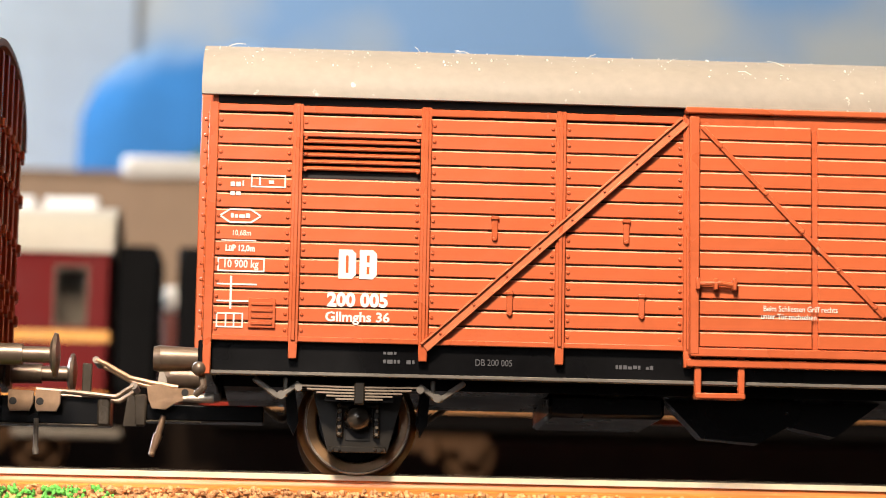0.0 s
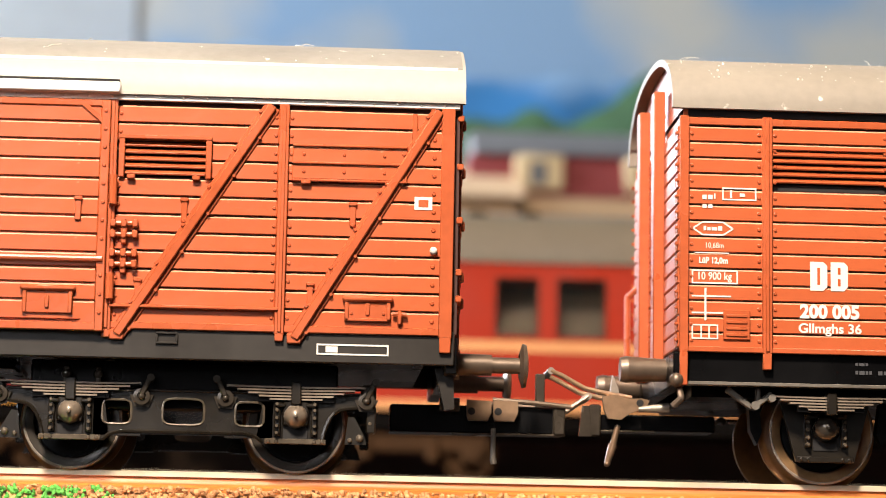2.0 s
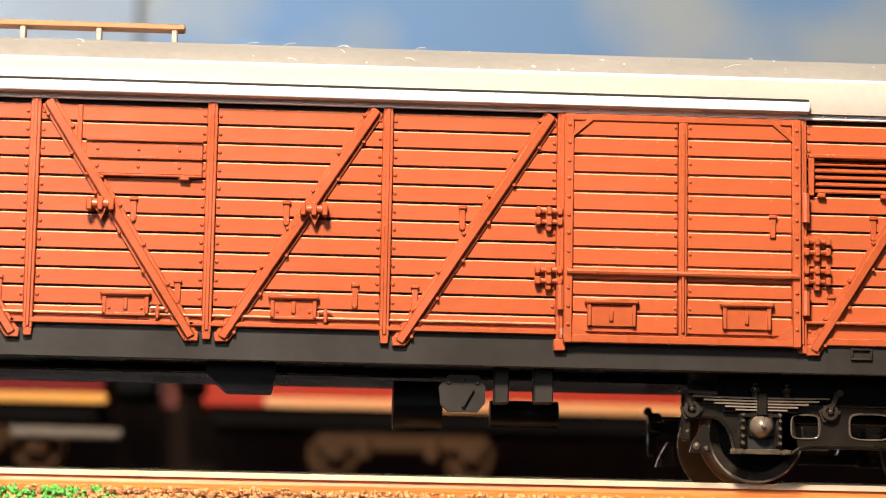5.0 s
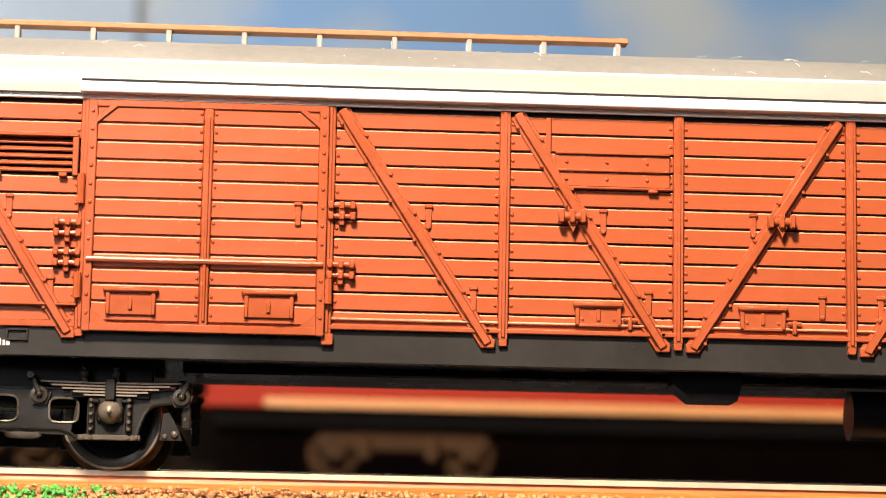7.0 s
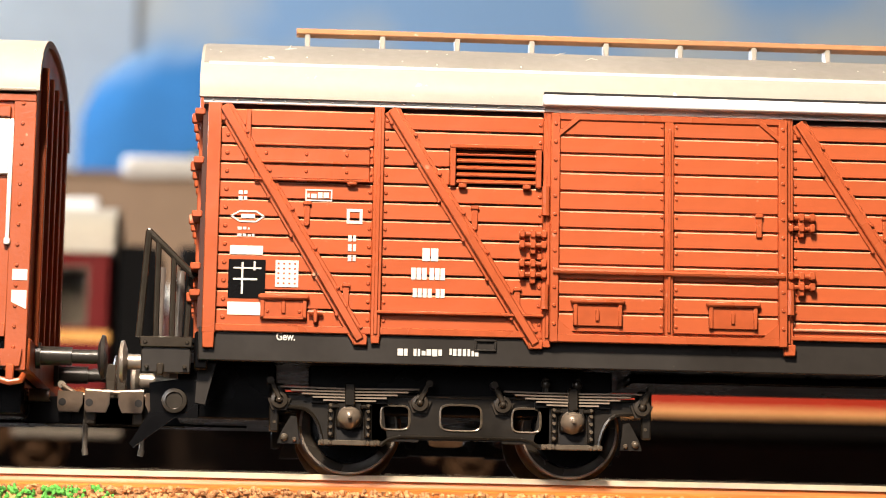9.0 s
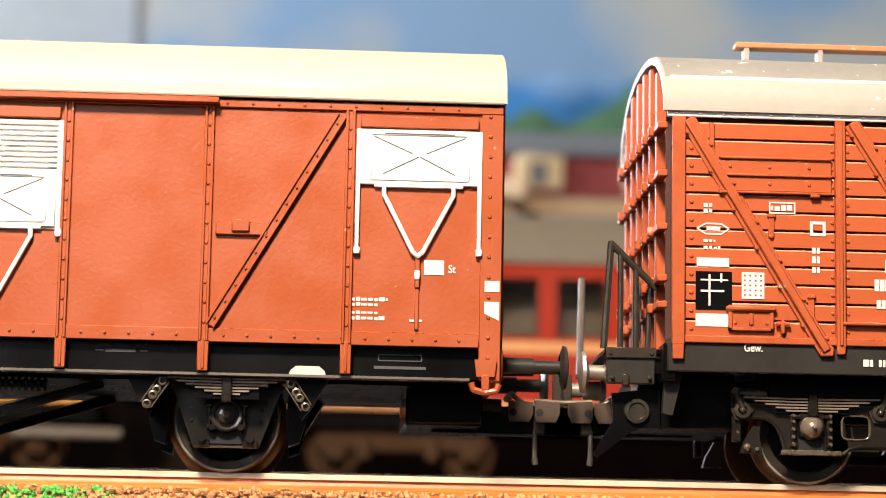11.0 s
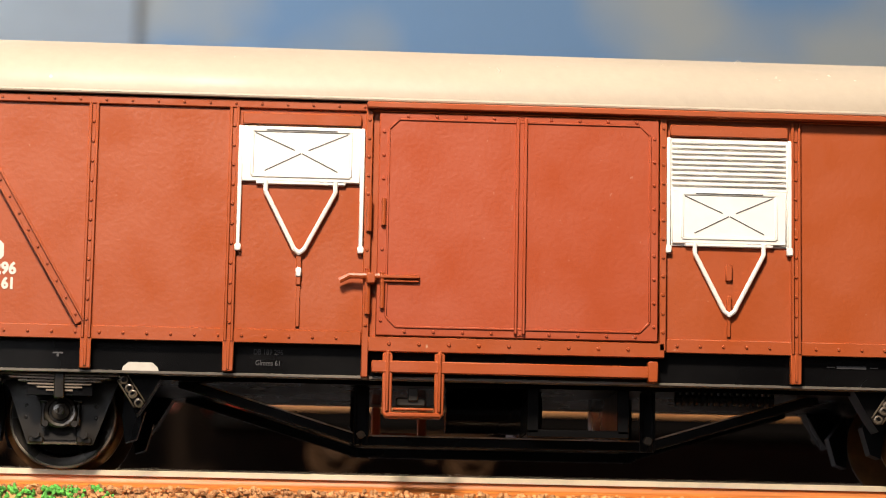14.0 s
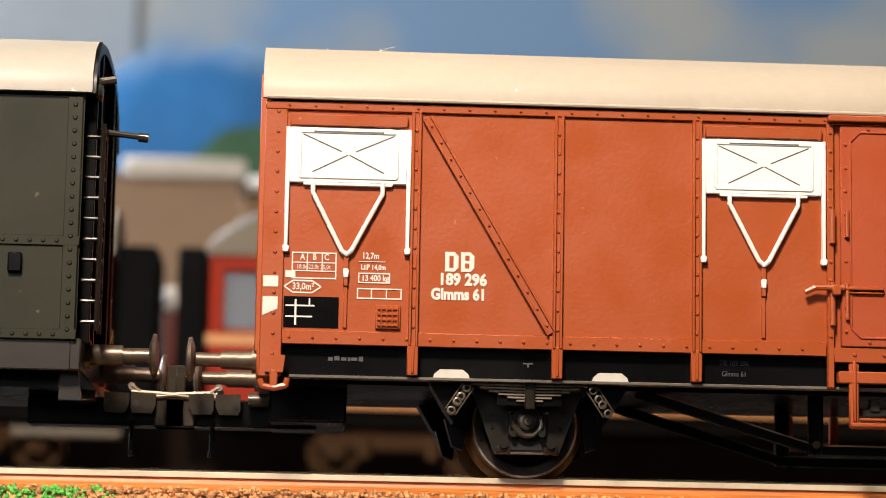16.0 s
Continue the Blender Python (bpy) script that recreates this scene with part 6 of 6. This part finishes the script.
def rail_track(y0, z, x0, x1, name, label):
    t = thing(name, label, "track")
    for y in (y0 - 8.75, y0 + 8.75):
        g = Geo().extrude_x([(y - 0.52, z - 0.06), (y - 0.46, z), (y + 0.46, z), (y + 0.52, z - 0.06), (y + 0.52, z - 0.56), (y - 0.52, z - 0.56)], x0, x1)
        part("rail_head", g, RAILTOP, t)
        g = Geo().extrude_x([(y - 0.26, z - 0.55), (y + 0.26, z - 0.55), (y + 0.26, z - 1.0), (y + 0.62, z - 1.45), (y + 1.05, z - 1.7), (y + 1.05, z - 2.2), (y - 1.05, z - 2.2), (y - 1.05, z - 1.7), (y - 0.62, z - 1.45), (y - 0.26, z - 1.0)], x0, x1)
        part("rail_web", g, RUST, t)
    key = mesh_of("sleeper", Geo().box(-1.35, 1.35, -9.9, 9.9, -1.0, 0.0, 0.15), SLEEPER)
    n = int((x1 - x0) / 7)
    for i in range(n):
        part("sleeper", key, SLEEPER, t, at=(x0 + 3.5 + i * 7, y0, z - 2.1))
    return t


rail_track(0, 0, -330, 430, "railway_track", "model railway track with pale nickel rail heads and rusty webs")
# bank behind the far coaches is added to keep the view beneath them dark
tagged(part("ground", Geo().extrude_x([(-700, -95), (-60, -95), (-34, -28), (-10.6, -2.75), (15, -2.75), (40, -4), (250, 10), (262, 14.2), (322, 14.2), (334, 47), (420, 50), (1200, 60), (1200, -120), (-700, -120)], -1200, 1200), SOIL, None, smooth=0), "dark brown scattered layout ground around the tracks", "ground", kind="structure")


def scatter():
    rng = random.Random(11)
    stones, grass = Geo(), Geo()
    for _ in range(4200):
        x = rng.uniform(-45, 78)
        y = rng.uniform(-15.5, -10.2)
        z = (-2.75 + (y + 10.6) * 1.07 if y < -10.6 else -2.75) + max(0.0, 0.75 - abs(y + 11.2) * 0.35)
        r = rng.uniform(0.16, 0.36)
        green = rng.random() < (1.0 if x < -24 else max(0.0, 0.75 - (x + 24) / 9.0)) and y < -10.9
        if green:
            for _ in range(3):
                grass.ball((x + rng.uniform(-0.3, 0.3), y + rng.uniform(-0.3, 0.3), z + rng.uniform(0.1, 0.7)), r * rng.uniform(0.5, 0.95), 6, 4, rng.uniform(0.7, 1.5))
        else:
            stones.ball((x, y, z + rng.uniform(0.0, 0.55)), r, 6, 4, rng.uniform(0.6, 1.1))
    for i in range(123):
        for j, (y0, y1) in enumerate(((-15.6, -14.3), (-14.3, -13.0), (-13.0, -11.7), (-11.7, -10.3))):
            x0 = -45 + i
            zz = [(-2.75 + (y + 10.6) * 1.07 if y < -10.6 else -2.75) + max(0.0, 0.75 - abs(y + 11.2) * 0.35) + 0.12 for y in (y0, y1)]
            (grass if x0 < -21 and y0 < -12 else stones).add([(x0, y0, zz[0]), (x0 + 1, y0, zz[0]), (x0 + 1, y1, zz[1]), (x0, y1, zz[1])], [(0, 1, 2, 3)])
    k = random.Random(2)
    for g in (stones, grass):
        g.v = [(x + k.uniform(-0.07, 0.07), y + k.uniform(-0.07, 0.07), z + k.uniform(-0.07, 0.07)) for x, y, z in g.v]
    tagged(part("ballast", stones, STONE, None, smooth=0), "orange-brown ballast grains beside the rail", "ballast", kind="stuff")
    tagged(part("grass", grass, TUFT, None, smooth=0), "bright green scatter grass beside the rail", "grass", kind="stuff")


scatter()

# ---- standing train behind ----
COACH_RED = material("red_coach_side", (0.37, 0.024, 0.006), 0.6, vary=0.08, shine=0.2)
WINE = material("wine_red_coach_side", (0.14, 0.006, 0.006), 0.6, vary=0.08, shine=0.15)
YELLOW = material("yellow_waist_line", (0.75, 0.33, 0.02), 0.4, vary=0.06)
ORANGE_LINE = material("pale_orange_line", (0.70, 0.32, 0.11), 0.45, vary=0.06)
COACH_ROOF = material("grey_brown_coach_roof", (0.15, 0.12, 0.085), 0.55, vary=0.12)
PALE_ROOF = material("pale_cream_coach_roof", (0.46, 0.41, 0.33), 0.5, vary=0.1)
BELLOWS = material("black_rubber_bellows", (0.004, 0.004, 0.0045), 0.8, shine=0.1)
SEAT = material("tan_interior", (0.09, 0.055, 0.03), 0.7)
GLASS = bpy.data.materials.new("window_glass")
GLASS.use_nodes = True
_b = GLASS.node_tree.nodes["Principled BSDF"]
_b.inputs["Base Color"].default_value, _b.inputs["Roughness"].default_value = (0.75, 0.80, 0.80, 1), 0.03
_b.inputs["Transmission Weight"].default_value = 1.0
BOGIE_BROWN = material("dusty_brown_bogie", (0.062, 0.031, 0.014), 0.75, vary=0.4, shine=0.12)
WINDOW_BROWN = material("brown_window_frame", (0.085, 0.022, 0.012), 0.6, shine=0.2)
FAR_BLACK = material("matt_black_coach_underframe", (0.004, 0.003, 0.0026), 0.8, shine=0.08)

FAR = 283.5


def coach(name, label, x0, x1, side, roofmat, line, windows, crown, eave, vents, frame_mat, bowed=False):
    c = thing(name, label, "coach", group="standing train")
    y0, y1, z0 = FAR, FAR + 33, 33.6
    g = Geo()
    cuts = [x0] + [v for w in windows for v in w] + [x1]
    for a, b in zip(cuts[::2], cuts[1::2]):
        g.box(a, b, y0, y0 + 0.8, 48.2, 61.6)
    g.box(x0, x1, y0, y0 + 0.8, z0, 48.2)
    g.box(x0, x1, y0, y0 + 0.8, 61.6, eave)
    g.box(x0, x1, y1 - 0.8, y1, z0, eave)
    g.box(x0, x0 + 0.8, y0, y1, z0, eave)
    g.box(x1 - 0.8, x1, y0, y1, z0, eave)
    part("body", g, side, c)
    part("interior", Geo().box(x0 + 1, x1 - 1, y0 + 14, y0 + 14.6, z0, eave - 3), SEAT, c)
    for a, b in windows:
        wd = part("window", Geo().box(a, b, y0 + 0.35, y0 + 0.5, 48.2, 61.6), GLASS, c)
        wd.visible_shadow = False
        gg = Geo()
        for r in frame_bars(a, b, 48.2, 61.6, 0.45):
            gg.box(r[0], r[1], y0 - 0.15, y0 + 0.3, r[2], r[3], 0.1)
        part("window_frame", gg, frame_mat, wd)
    part("waist_line", Geo().box(x0, x1, y0 - 0.12, y0, 45.0, 47.3), line, c)
    part("lower_line", Geo().box(x0 + 13.3 if bowed else x0, x1, y0 - 0.3, y0 + 0.5, 31.6, 33.7, 0.2), line, c)
    if bowed:
        part("apron", Geo().box(x0, x0 + 13.2, y0, y0 + 20, 31.6, 33.7, 0.2), side, c)
    prof = [(y + (y0 + y1) / 2, z) for y, z in roof_profile(17.3, eave - 0.2, crown, 0.8, 2.4)]
    part("roof", Geo().extrude_x(prof, x0 + 16 if bowed else x0 - 0.3, x1 + 0.3), roofmat, c)
    if bowed:
        g, m = Geo(), (y0 + y1) / 2
        steps = [(-0.3, 0.30), (1.5, 0.46), (4.0, 0.62), (8.0, 0.82), (12.0, 0.95), (16.0, 1.0)]
        v = [(x0 + dx, y, eave - 0.2 + (z - eave + 0.2) * k) for dx, k in steps for y, z in prof]
        k = len(prof)
        f = [(i * k + j, i * k + (j + 1) % k, (i + 1) * k + (j + 1) % k, (i + 1) * k + j) for i in range(len(steps) - 1) for j in range(k)]
        part("roof_end", g.add(v, f + [tuple(range(k))]), roofmat, c)
    for x in vents:
        part("roof_vent", Geo().box(x - 2.2, x + 2.2, y0 + 6, y0 + 10, crown - 4.6, crown - 0.8, 0.6), BLACK, c)
    part("underframe", Geo().box(x0 + 2, x1 - 2, y0 + 2, y1 - 2, 27.5, 32.5, 0.3), FAR_BLACK, c)
    return c


def far_bogie(c, x):
    b = part("bogie", Geo().box(x - 19, x + 19, FAR + 3.2, FAR + 4.4, 22.6, 26.5, 0.5), BOGIE_BROWN, c)
    for d in (-15, 15):
        g = Geo().lathe([(0, 0), (0, 3.6), (-0.5, 4.2), (-0.5, 5.3), (2.2, 5.4), (2.4, 6.0), (2.8, 6.0)], (x + d, FAR + 7.0, 22.2), 28)
        part("wheel", g, BOGIE_BROWN, b)
        part("axlebox", Geo().box(x + d - 2.4, x + d + 2.4, FAR + 1.6, FAR + 3.4, 20.2, 24.6, 0.4), BOGIE_BROWN, b)
        part("axlebox_cover", Geo().cyl((x + d, FAR + 1.0, 22.4), (x + d, FAR + 1.7, 22.4), 1.5, n=16), BOGIE_BROWN, b)
        part("coil_spring", Geo().cyl((x + d * 0.5 - 1, FAR + 2.4, 20.8), (x + d * 0.5 - 1, FAR + 2.4, 25.5), 1.5, n=12), BOGIE_BROWN, b)


W_RIGHT = [(-17.4, -8.3), (1.2, 10.9), (21.4, 31.2), (42.7, 52.5), (56.4, 67.5), (88.0, 98.1), (102.1, 112.4), (124, 133.5), (147, 156), (161, 170), (192, 201)]
red = coach("red_coach", "bright red passenger coach with pale orange lines and grey-brown roof", -20.9, 225, COACH_RED, COACH_ROOF, ORANGE_LINE, W_RIGHT, 78.0, 65.0, (25, 39, 51, 83, 112, 140), WINDOW_BROWN, True)
WINDOW_VIEW = material("grey_window_view", (0.15, 0.15, 0.18), 0.8)
BLIND_TAN = material("tan_window_blind", (0.50, 0.34, 0.20), 0.8)
# panel added in place of the background seen through this window
part("blind", Geo().box(-17.0, -8.7, FAR + 1.2, FAR + 1.5, 48.6, 61.2), WINDOW_VIEW, red)
part("blind", Geo().box(1.6, 10.5, FAR + 1.2, FAR + 1.5, 48.6, 56.5), BLIND_TAN, red)
for x in (23, 180):
    far_bogie(red, x)
part("bellows", Geo().box(-27.6, -21.0, FAR + 3, FAR + 30, 36.0, 67.0, 0.8), BELLOWS, red)
W_LEFT = [(-190, -181), (-170, -161), (-150, -141), (-130, -121), (-110, -101), (-90, -81), (-54.2, -46.9)]
wine = coach("wine_red_coach", "wine red passenger coach with yellow waist line and pale roof", -240, -41.8, WINE, PALE_ROOF, YELLOW, W_LEFT, 76.5, 64.8, (), COACH_ROOF)
far_bogie(wine, -72)
far_bogie(wine, -205)
part("bellows", Geo().box(-41.0, -31.8, FAR + 3, FAR + 30, 34.0, 67.0, 0.8), BELLOWS, wine)
part("step_board", Geo().box(-62, -38.5, FAR - 1.5, FAR + 1.0, 24.0, 26.0, 0.3), COACH_ROOF, wine)
rail_track(FAR + 16.5, 16.8, -300, 330, "railway_track", "far model railway track under the standing coaches")
SIGNAL_RED = material("brown_red_post", (0.22, 0.04, 0.02), 0.5)
sig = thing("signal_post", "brown-red signal post with a white lamp head behind the coaches", "signal")
part("mast", Geo().box(-32.6, -28.6, FAR + 46, FAR + 49, 13, 58, 0.4), SIGNAL_RED, sig)
part("lamp_head", Geo().box(-33.2, -28.2, FAR + 44, FAR + 49, 57.5, 63.5, 1.2), WHITE, sig)

# ---- buildings and hills behind ----
TAN = material("tan_brown_wall", (0.30, 0.19, 0.115), 0.8, vary=0.12, grain=120)
COPING = material("pale_stone_coping", (0.62, 0.56, 0.48), 0.7, vary=0.1, grain=120)
SANDY = material("sandy_plaster", (0.44, 0.30, 0.18), 0.8, vary=0.08, grain=120)
MAROON = material("maroon_roof_tiles", (0.17, 0.022, 0.024), 0.7, vary=0.12, grain=150)
SLATE = material("slate_grey_roof", (0.10, 0.10, 0.105), 0.6, vary=0.15, grain=150)
CREAM_WALL = material("cream_house_wall", (0.50, 0.38, 0.22), 0.8, vary=0.08, grain=100)
HILL = material("dark_green_wooded_hill", (0.045, 0.105, 0.05), 0.9, vary=0.5, grain=60, bump=0.0)
PEAK = material("blue_distant_mountain", (0.035, 0.19, 0.47), 0.9, vary=0.35, grain=25, bump=0.0)
LEAF = material("green_foliage", (0.07, 0.13, 0.035), 0.85, vary=0.4, grain=300)
SNOW = material("white_blossom", (0.80, 0.79, 0.76), 0.7, vary=0.06)
B = 583.5
wall = thing("retaining_wall", "tan brown retaining wall with pale coping", "wall")
part("wall", Geo().box(-420, -22, B, B + 14, 20, 134.5), TAN, wall)
part("coping", Geo().box(-62, -20, B - 2, B + 15, 134.5, 141.5, 0.8), COPING, wall)
part("coping", Geo().box(-420, -62.4, B - 1, B + 15, 134.5, 136.5, 0.8), TAN, wall)
hall = thing("station_hall", "long sandy station hall with a pale flat roof", "building")
part("wall", Geo().box(-21, 74, B + 6, B + 80, 20, 131), SANDY, hall)
part("roof", Geo().extrude_x([(B - 2, 131), (B + 90, 131), (B + 90, 140), (B + 40, 143)], -23, 30), COPING, hall)
part("roof", Geo().extrude_x([(B - 2, 131), (B + 90, 131), (B + 60, 150), (B + 30, 146)], 30.5, 76), SANDY, hall)
for i in range(7):
    x = -14 + i * 12.5
    win = part("window", Geo().box(x, x + 6, B + 5.6, B + 6.2, 112, 124), SLATE, hall)
inn = thing("town_house", "cream town house with maroon mansard roof and dormers", "building")
part("wall", Geo().box(60, 150, B + 20, B + 90, 20, 136), CREAM_WALL, inn)
part("cornice", Geo().box(58, 152, B + 17, B + 92, 126, 134, 0.8), SANDY, inn)
part("roof", Geo().extrude_x([(B + 18, 135), (B + 92, 135), (B + 84, 151), (B + 27, 151)], 58, 152), MAROON, inn)
part("roof_top", Geo().extrude_x([(B + 24, 151.2), (B + 86, 151.2), (B + 75, 163), (B + 45, 163)], 60, 150), SLATE, inn)
for x in (74, 113):
    d = part("dormer", Geo().box(x, x + 17, B + 17, B + 40, 137, 149.5, 0.8), CREAM_WALL, inn)
    part("dormer_window", Geo().box(x + 5, x + 11, B + 16.6, B + 17.2, 139, 147), SLATE, d)
cot = thing("cottage", "yellow cottage with a maroon gabled roof", "building")
part("wall", Geo().box(172, 215, B + 10, B + 60, 20, 143), CREAM_WALL, cot)
part("roof", Geo().extrude_x([(B + 6, 142), (B + 64, 142), (B + 35, 163)], 166, 200), MAROON, cot)


def bush(name, label, at, size, mat, seed):
    rng = random.Random(seed)
    t = thing(name, label, "bush")
    g = Geo()
    for _ in range(160):
        a, r, h = rng.uniform(0, 6.28), size * math.sqrt(rng.random()), rng.random()
        k = math.sqrt(max(0.05, 1 - h * h))
        g.ball((at[0] + r * k * math.cos(a), at[1] + r * k * math.sin(a), at[2] + h * size * 0.9), rng.uniform(0.06, 0.15) * size, 5, 3)
    part("crown", g, mat, t, smooth=0)
    part("trunk", Geo().cyl((at[0], at[1], at[2] - size * 0.9), (at[0], at[1], at[2] + size * 0.3), size * 0.12, size * 0.06, 8), SLEEPER, t)


bush("flowering_bush", "white blossoming bush above the station hall", (29, B + 14, 141), 7.5, SNOW, 4)
bush("flowering_bush", "low white blossoming bush beside a larger one", (20, B + 14, 140), 5, SNOW, 14)
bush("bush", "small dark green bush on the station hall", (16, B - 1, 133), 6, LEAF, 6)
WHITE_TANK = material("white_tank_paint", (0.82, 0.80, 0.76), 0.35, vary=0.04)
for x, label in ((-74, "white storage tank behind the wine red coach"), (-58, "white storage tank beside its twin")):
    tank = thing("storage_tank", label, "tank", group="storage tanks")
    part("shell", Geo().cyl((x - 6.5, FAR + 75, 84), (x + 6.5, FAR + 75, 84), 5.2, n=24), WHITE_TANK, tank)
    part("saddle", Geo().box(x - 5, x + 5, FAR + 71, FAR + 79, 15, 81), SOIL, tank)


def ridge(name, label, x0, x1, y, base, height, mat, seed, rough):
    """A wooded or rocky ridge: a strip whose crest wanders, with real depth."""
    n = 80
    g = Geo()
    v, f = [], []
    for i in range(n + 1):
        x = x0 + (x1 - x0) * i / n
        a = i / n
        h = height(a) + rough * (noise.noise((x * 0.02, seed, 0)) + 0.5 * noise.noise((x * 0.07, seed, 3)))
        for j in range(6):
            b = j / 5
            v.append((x, y + 40 * b + 6 * noise.noise((x * 0.03, b * 3, seed)), base + (h - base) * math.sin(b * math.pi / 2)))
        v.append((x, y + 80, base))
    for i in range(n):
        for j in range(6):
            a = i * 7 + j
            f.append((a, a + 7, a + 8, a + 1))
    g.add(v, f)
    tagged(part(name, g, mat, None, smooth=60), label, name.replace("_", " "), kind="structure")


pk, pl = PEAK.node_tree.nodes, PEAK.node_tree.links
shade, fade, blend = pk.new("ShaderNodeSeparateXYZ"), pk.new("ShaderNodeMapRange"), pk.new("ShaderNodeMix")
here, wisp, tilt = pk.new("ShaderNodeTexCoord"), pk.new("ShaderNodeTexNoise"), pk.new("ShaderNodeMath")
wisp.inputs["Scale"].default_value = 22.0
tilt.operation, tilt.inputs[1].default_value = "MULTIPLY_ADD", 0.05
fade.inputs["From Min"].default_value, fade.inputs["From Max"].default_value = 0.274, 0.300
blend.data_type, blend.inputs["B"].default_value = "RGBA", (0.30, 0.44, 0.62, 1)
pl.new(here.outputs["Object"], shade.inputs[0])
pl.new(here.outputs["Object"], wisp.inputs["Vector"])
pl.new(wisp.outputs["Fac"], tilt.inputs[0])
pl.new(shade.outputs["Z"], tilt.inputs[2])
pl.new(tilt.outputs[0], fade.inputs["Value"])
pl.new(fade.outputs[0], blend.inputs["Factor"])
pl.new(pk["Principled BSDF"].inputs["Base Color"].links[0].from_socket, blend.inputs["A"])
pl.new(blend.outputs["Result"], pk["Principled BSDF"].inputs["Base Color"])
ridge("hill_backdrop", "dark green wooded hill modelled along the backdrop", -78, 480, 860, 20, lambda a: 178 + 30 * min(1, a / 0.07) + 16 * min(1, a * 3) + 7 * math.sin(a * 9) + 26 / (1 + math.exp(-(a - 0.40) * 90)), HILL, 3, 10)
ridge("mountain_backdrop", "blue distant mountain range along the backdrop", -112, 500, 930, 20, lambda a: 231 + 34 * min(1.0, (a / 0.06) ** 0.5) - 10 * a + 5 * math.sin(a * 14 + 0.5), PEAK, 8, 9)

SKY = bpy.data.materials.new("painted_sky")
SKY.use_nodes = True
n, l = SKY.node_tree.nodes, SKY.node_tree.links
tc, nz, mp, mx = n.new("ShaderNodeTexCoord"), n.new("ShaderNodeTexNoise"), n.new("ShaderNodeMapRange"), n.new("ShaderNodeMix")
nz.inputs["Scale"].default_value, nz.inputs["Detail"].default_value = 9.0, 3.0
mp.inputs["From Min"].default_value, mp.inputs["From Max"].default_value = 0.44, 0.66
mx.data_type = "RGBA"
mx.inputs["A"].default_value, mx.inputs["B"].default_value = (0.23, 0.365, 0.555, 1), (0.47, 0.48, 0.46, 1)
l.new(tc.outputs["Object"], nz.inputs["Vector"])
l.new(nz.outputs["Fac"], mp.inputs["Value"])
l.new(mp.outputs[0], mx.inputs["Factor"])
l.new(mx.outputs["Result"], n["Principled BSDF"].inputs["Base Color"])
n["Principled BSDF"].inputs["Roughness"].default_value = 0.9
tagged(part("backdrop", Geo().box(-92, 1200, 1020, 1030, 40, 720), SKY, None, smooth=0), "painted pale blue cloudy sky board", "backdrop", kind="structure")
# paler copy of the sky colour, with the left side's daylight put in
LIT_SKY = material("daylit_sky_paint", (0.70, 0.82, 0.94), 0.9, vary=0.08, grain=60, bump=0)
tagged(part("backdrop", Geo().extrude_x([(0, 40), (8, 40), (8, 720), (0, 720)], -1000, 0), LIT_SKY, None, at=(-90, 1016, 0), smooth=0), "sky board at the corner, painted near-white as if in brighter daylight", "backdrop", kind="structure").rotation_euler.z = radians(28)

# ---- room ----
# unseen room shell, coloured dark to hold back bounced light
ROOM = material("dark_grey_room_plaster", (0.13, 0.12, 0.11), 0.9, vary=0.04, grain=40)
FLOOR = material("grey_room_floor", (0.22, 0.20, 0.18), 0.7, vary=0.1, grain=30)
tagged(part("floor", Geo().box(-1300, 1300, -1250, 1250, -960, -940), FLOOR, None, smooth=0), "grey room floor under the layout", "floor", kind="structure")
tagged(part("ceiling", Geo().box(-1300, 1300, -1250, 1250, 1500, 1520), ROOM, None, smooth=0), "unseen dark grey room ceiling", "ceiling", kind="structure")
for nm, r in (("wall_north", (-1300, 1300, 1250, 1270)), ("wall_south", (-1300, 1300, -1270, -1250)), ("wall_west", (-1320, -1300, -1250, 1250)), ("wall_east", (1300, 1320, -1250, 1250))):
    tagged(part(nm, Geo().box(*r, -940, 1500), ROOM, None, smooth=0), "unseen dark grey plastered room wall", "wall", kind="structure")


# ---- what moves ----
def along(t):
    for (t0, s0), (t1, s1) in zip(WAY, WAY[1:]):
        if t <= t1:
            return s0 + (s1 - s0) * (t - t0) / (t1 - t0)
    return WAY[-1][1]


def motions():
    for w, u in TRAIN:
        walk(w, [(t, pose((u + s) * MM, 0, 0)) for t, s in WAY])
    times = [i * 0.25 for i in range(65)]
    for axle, x, z, r in WHEELS:
        walk(axle, [(t, pose(x * MM, 0, z * MM, 0, math.degrees(along(t) / r), 0)) for t in times])


motions()
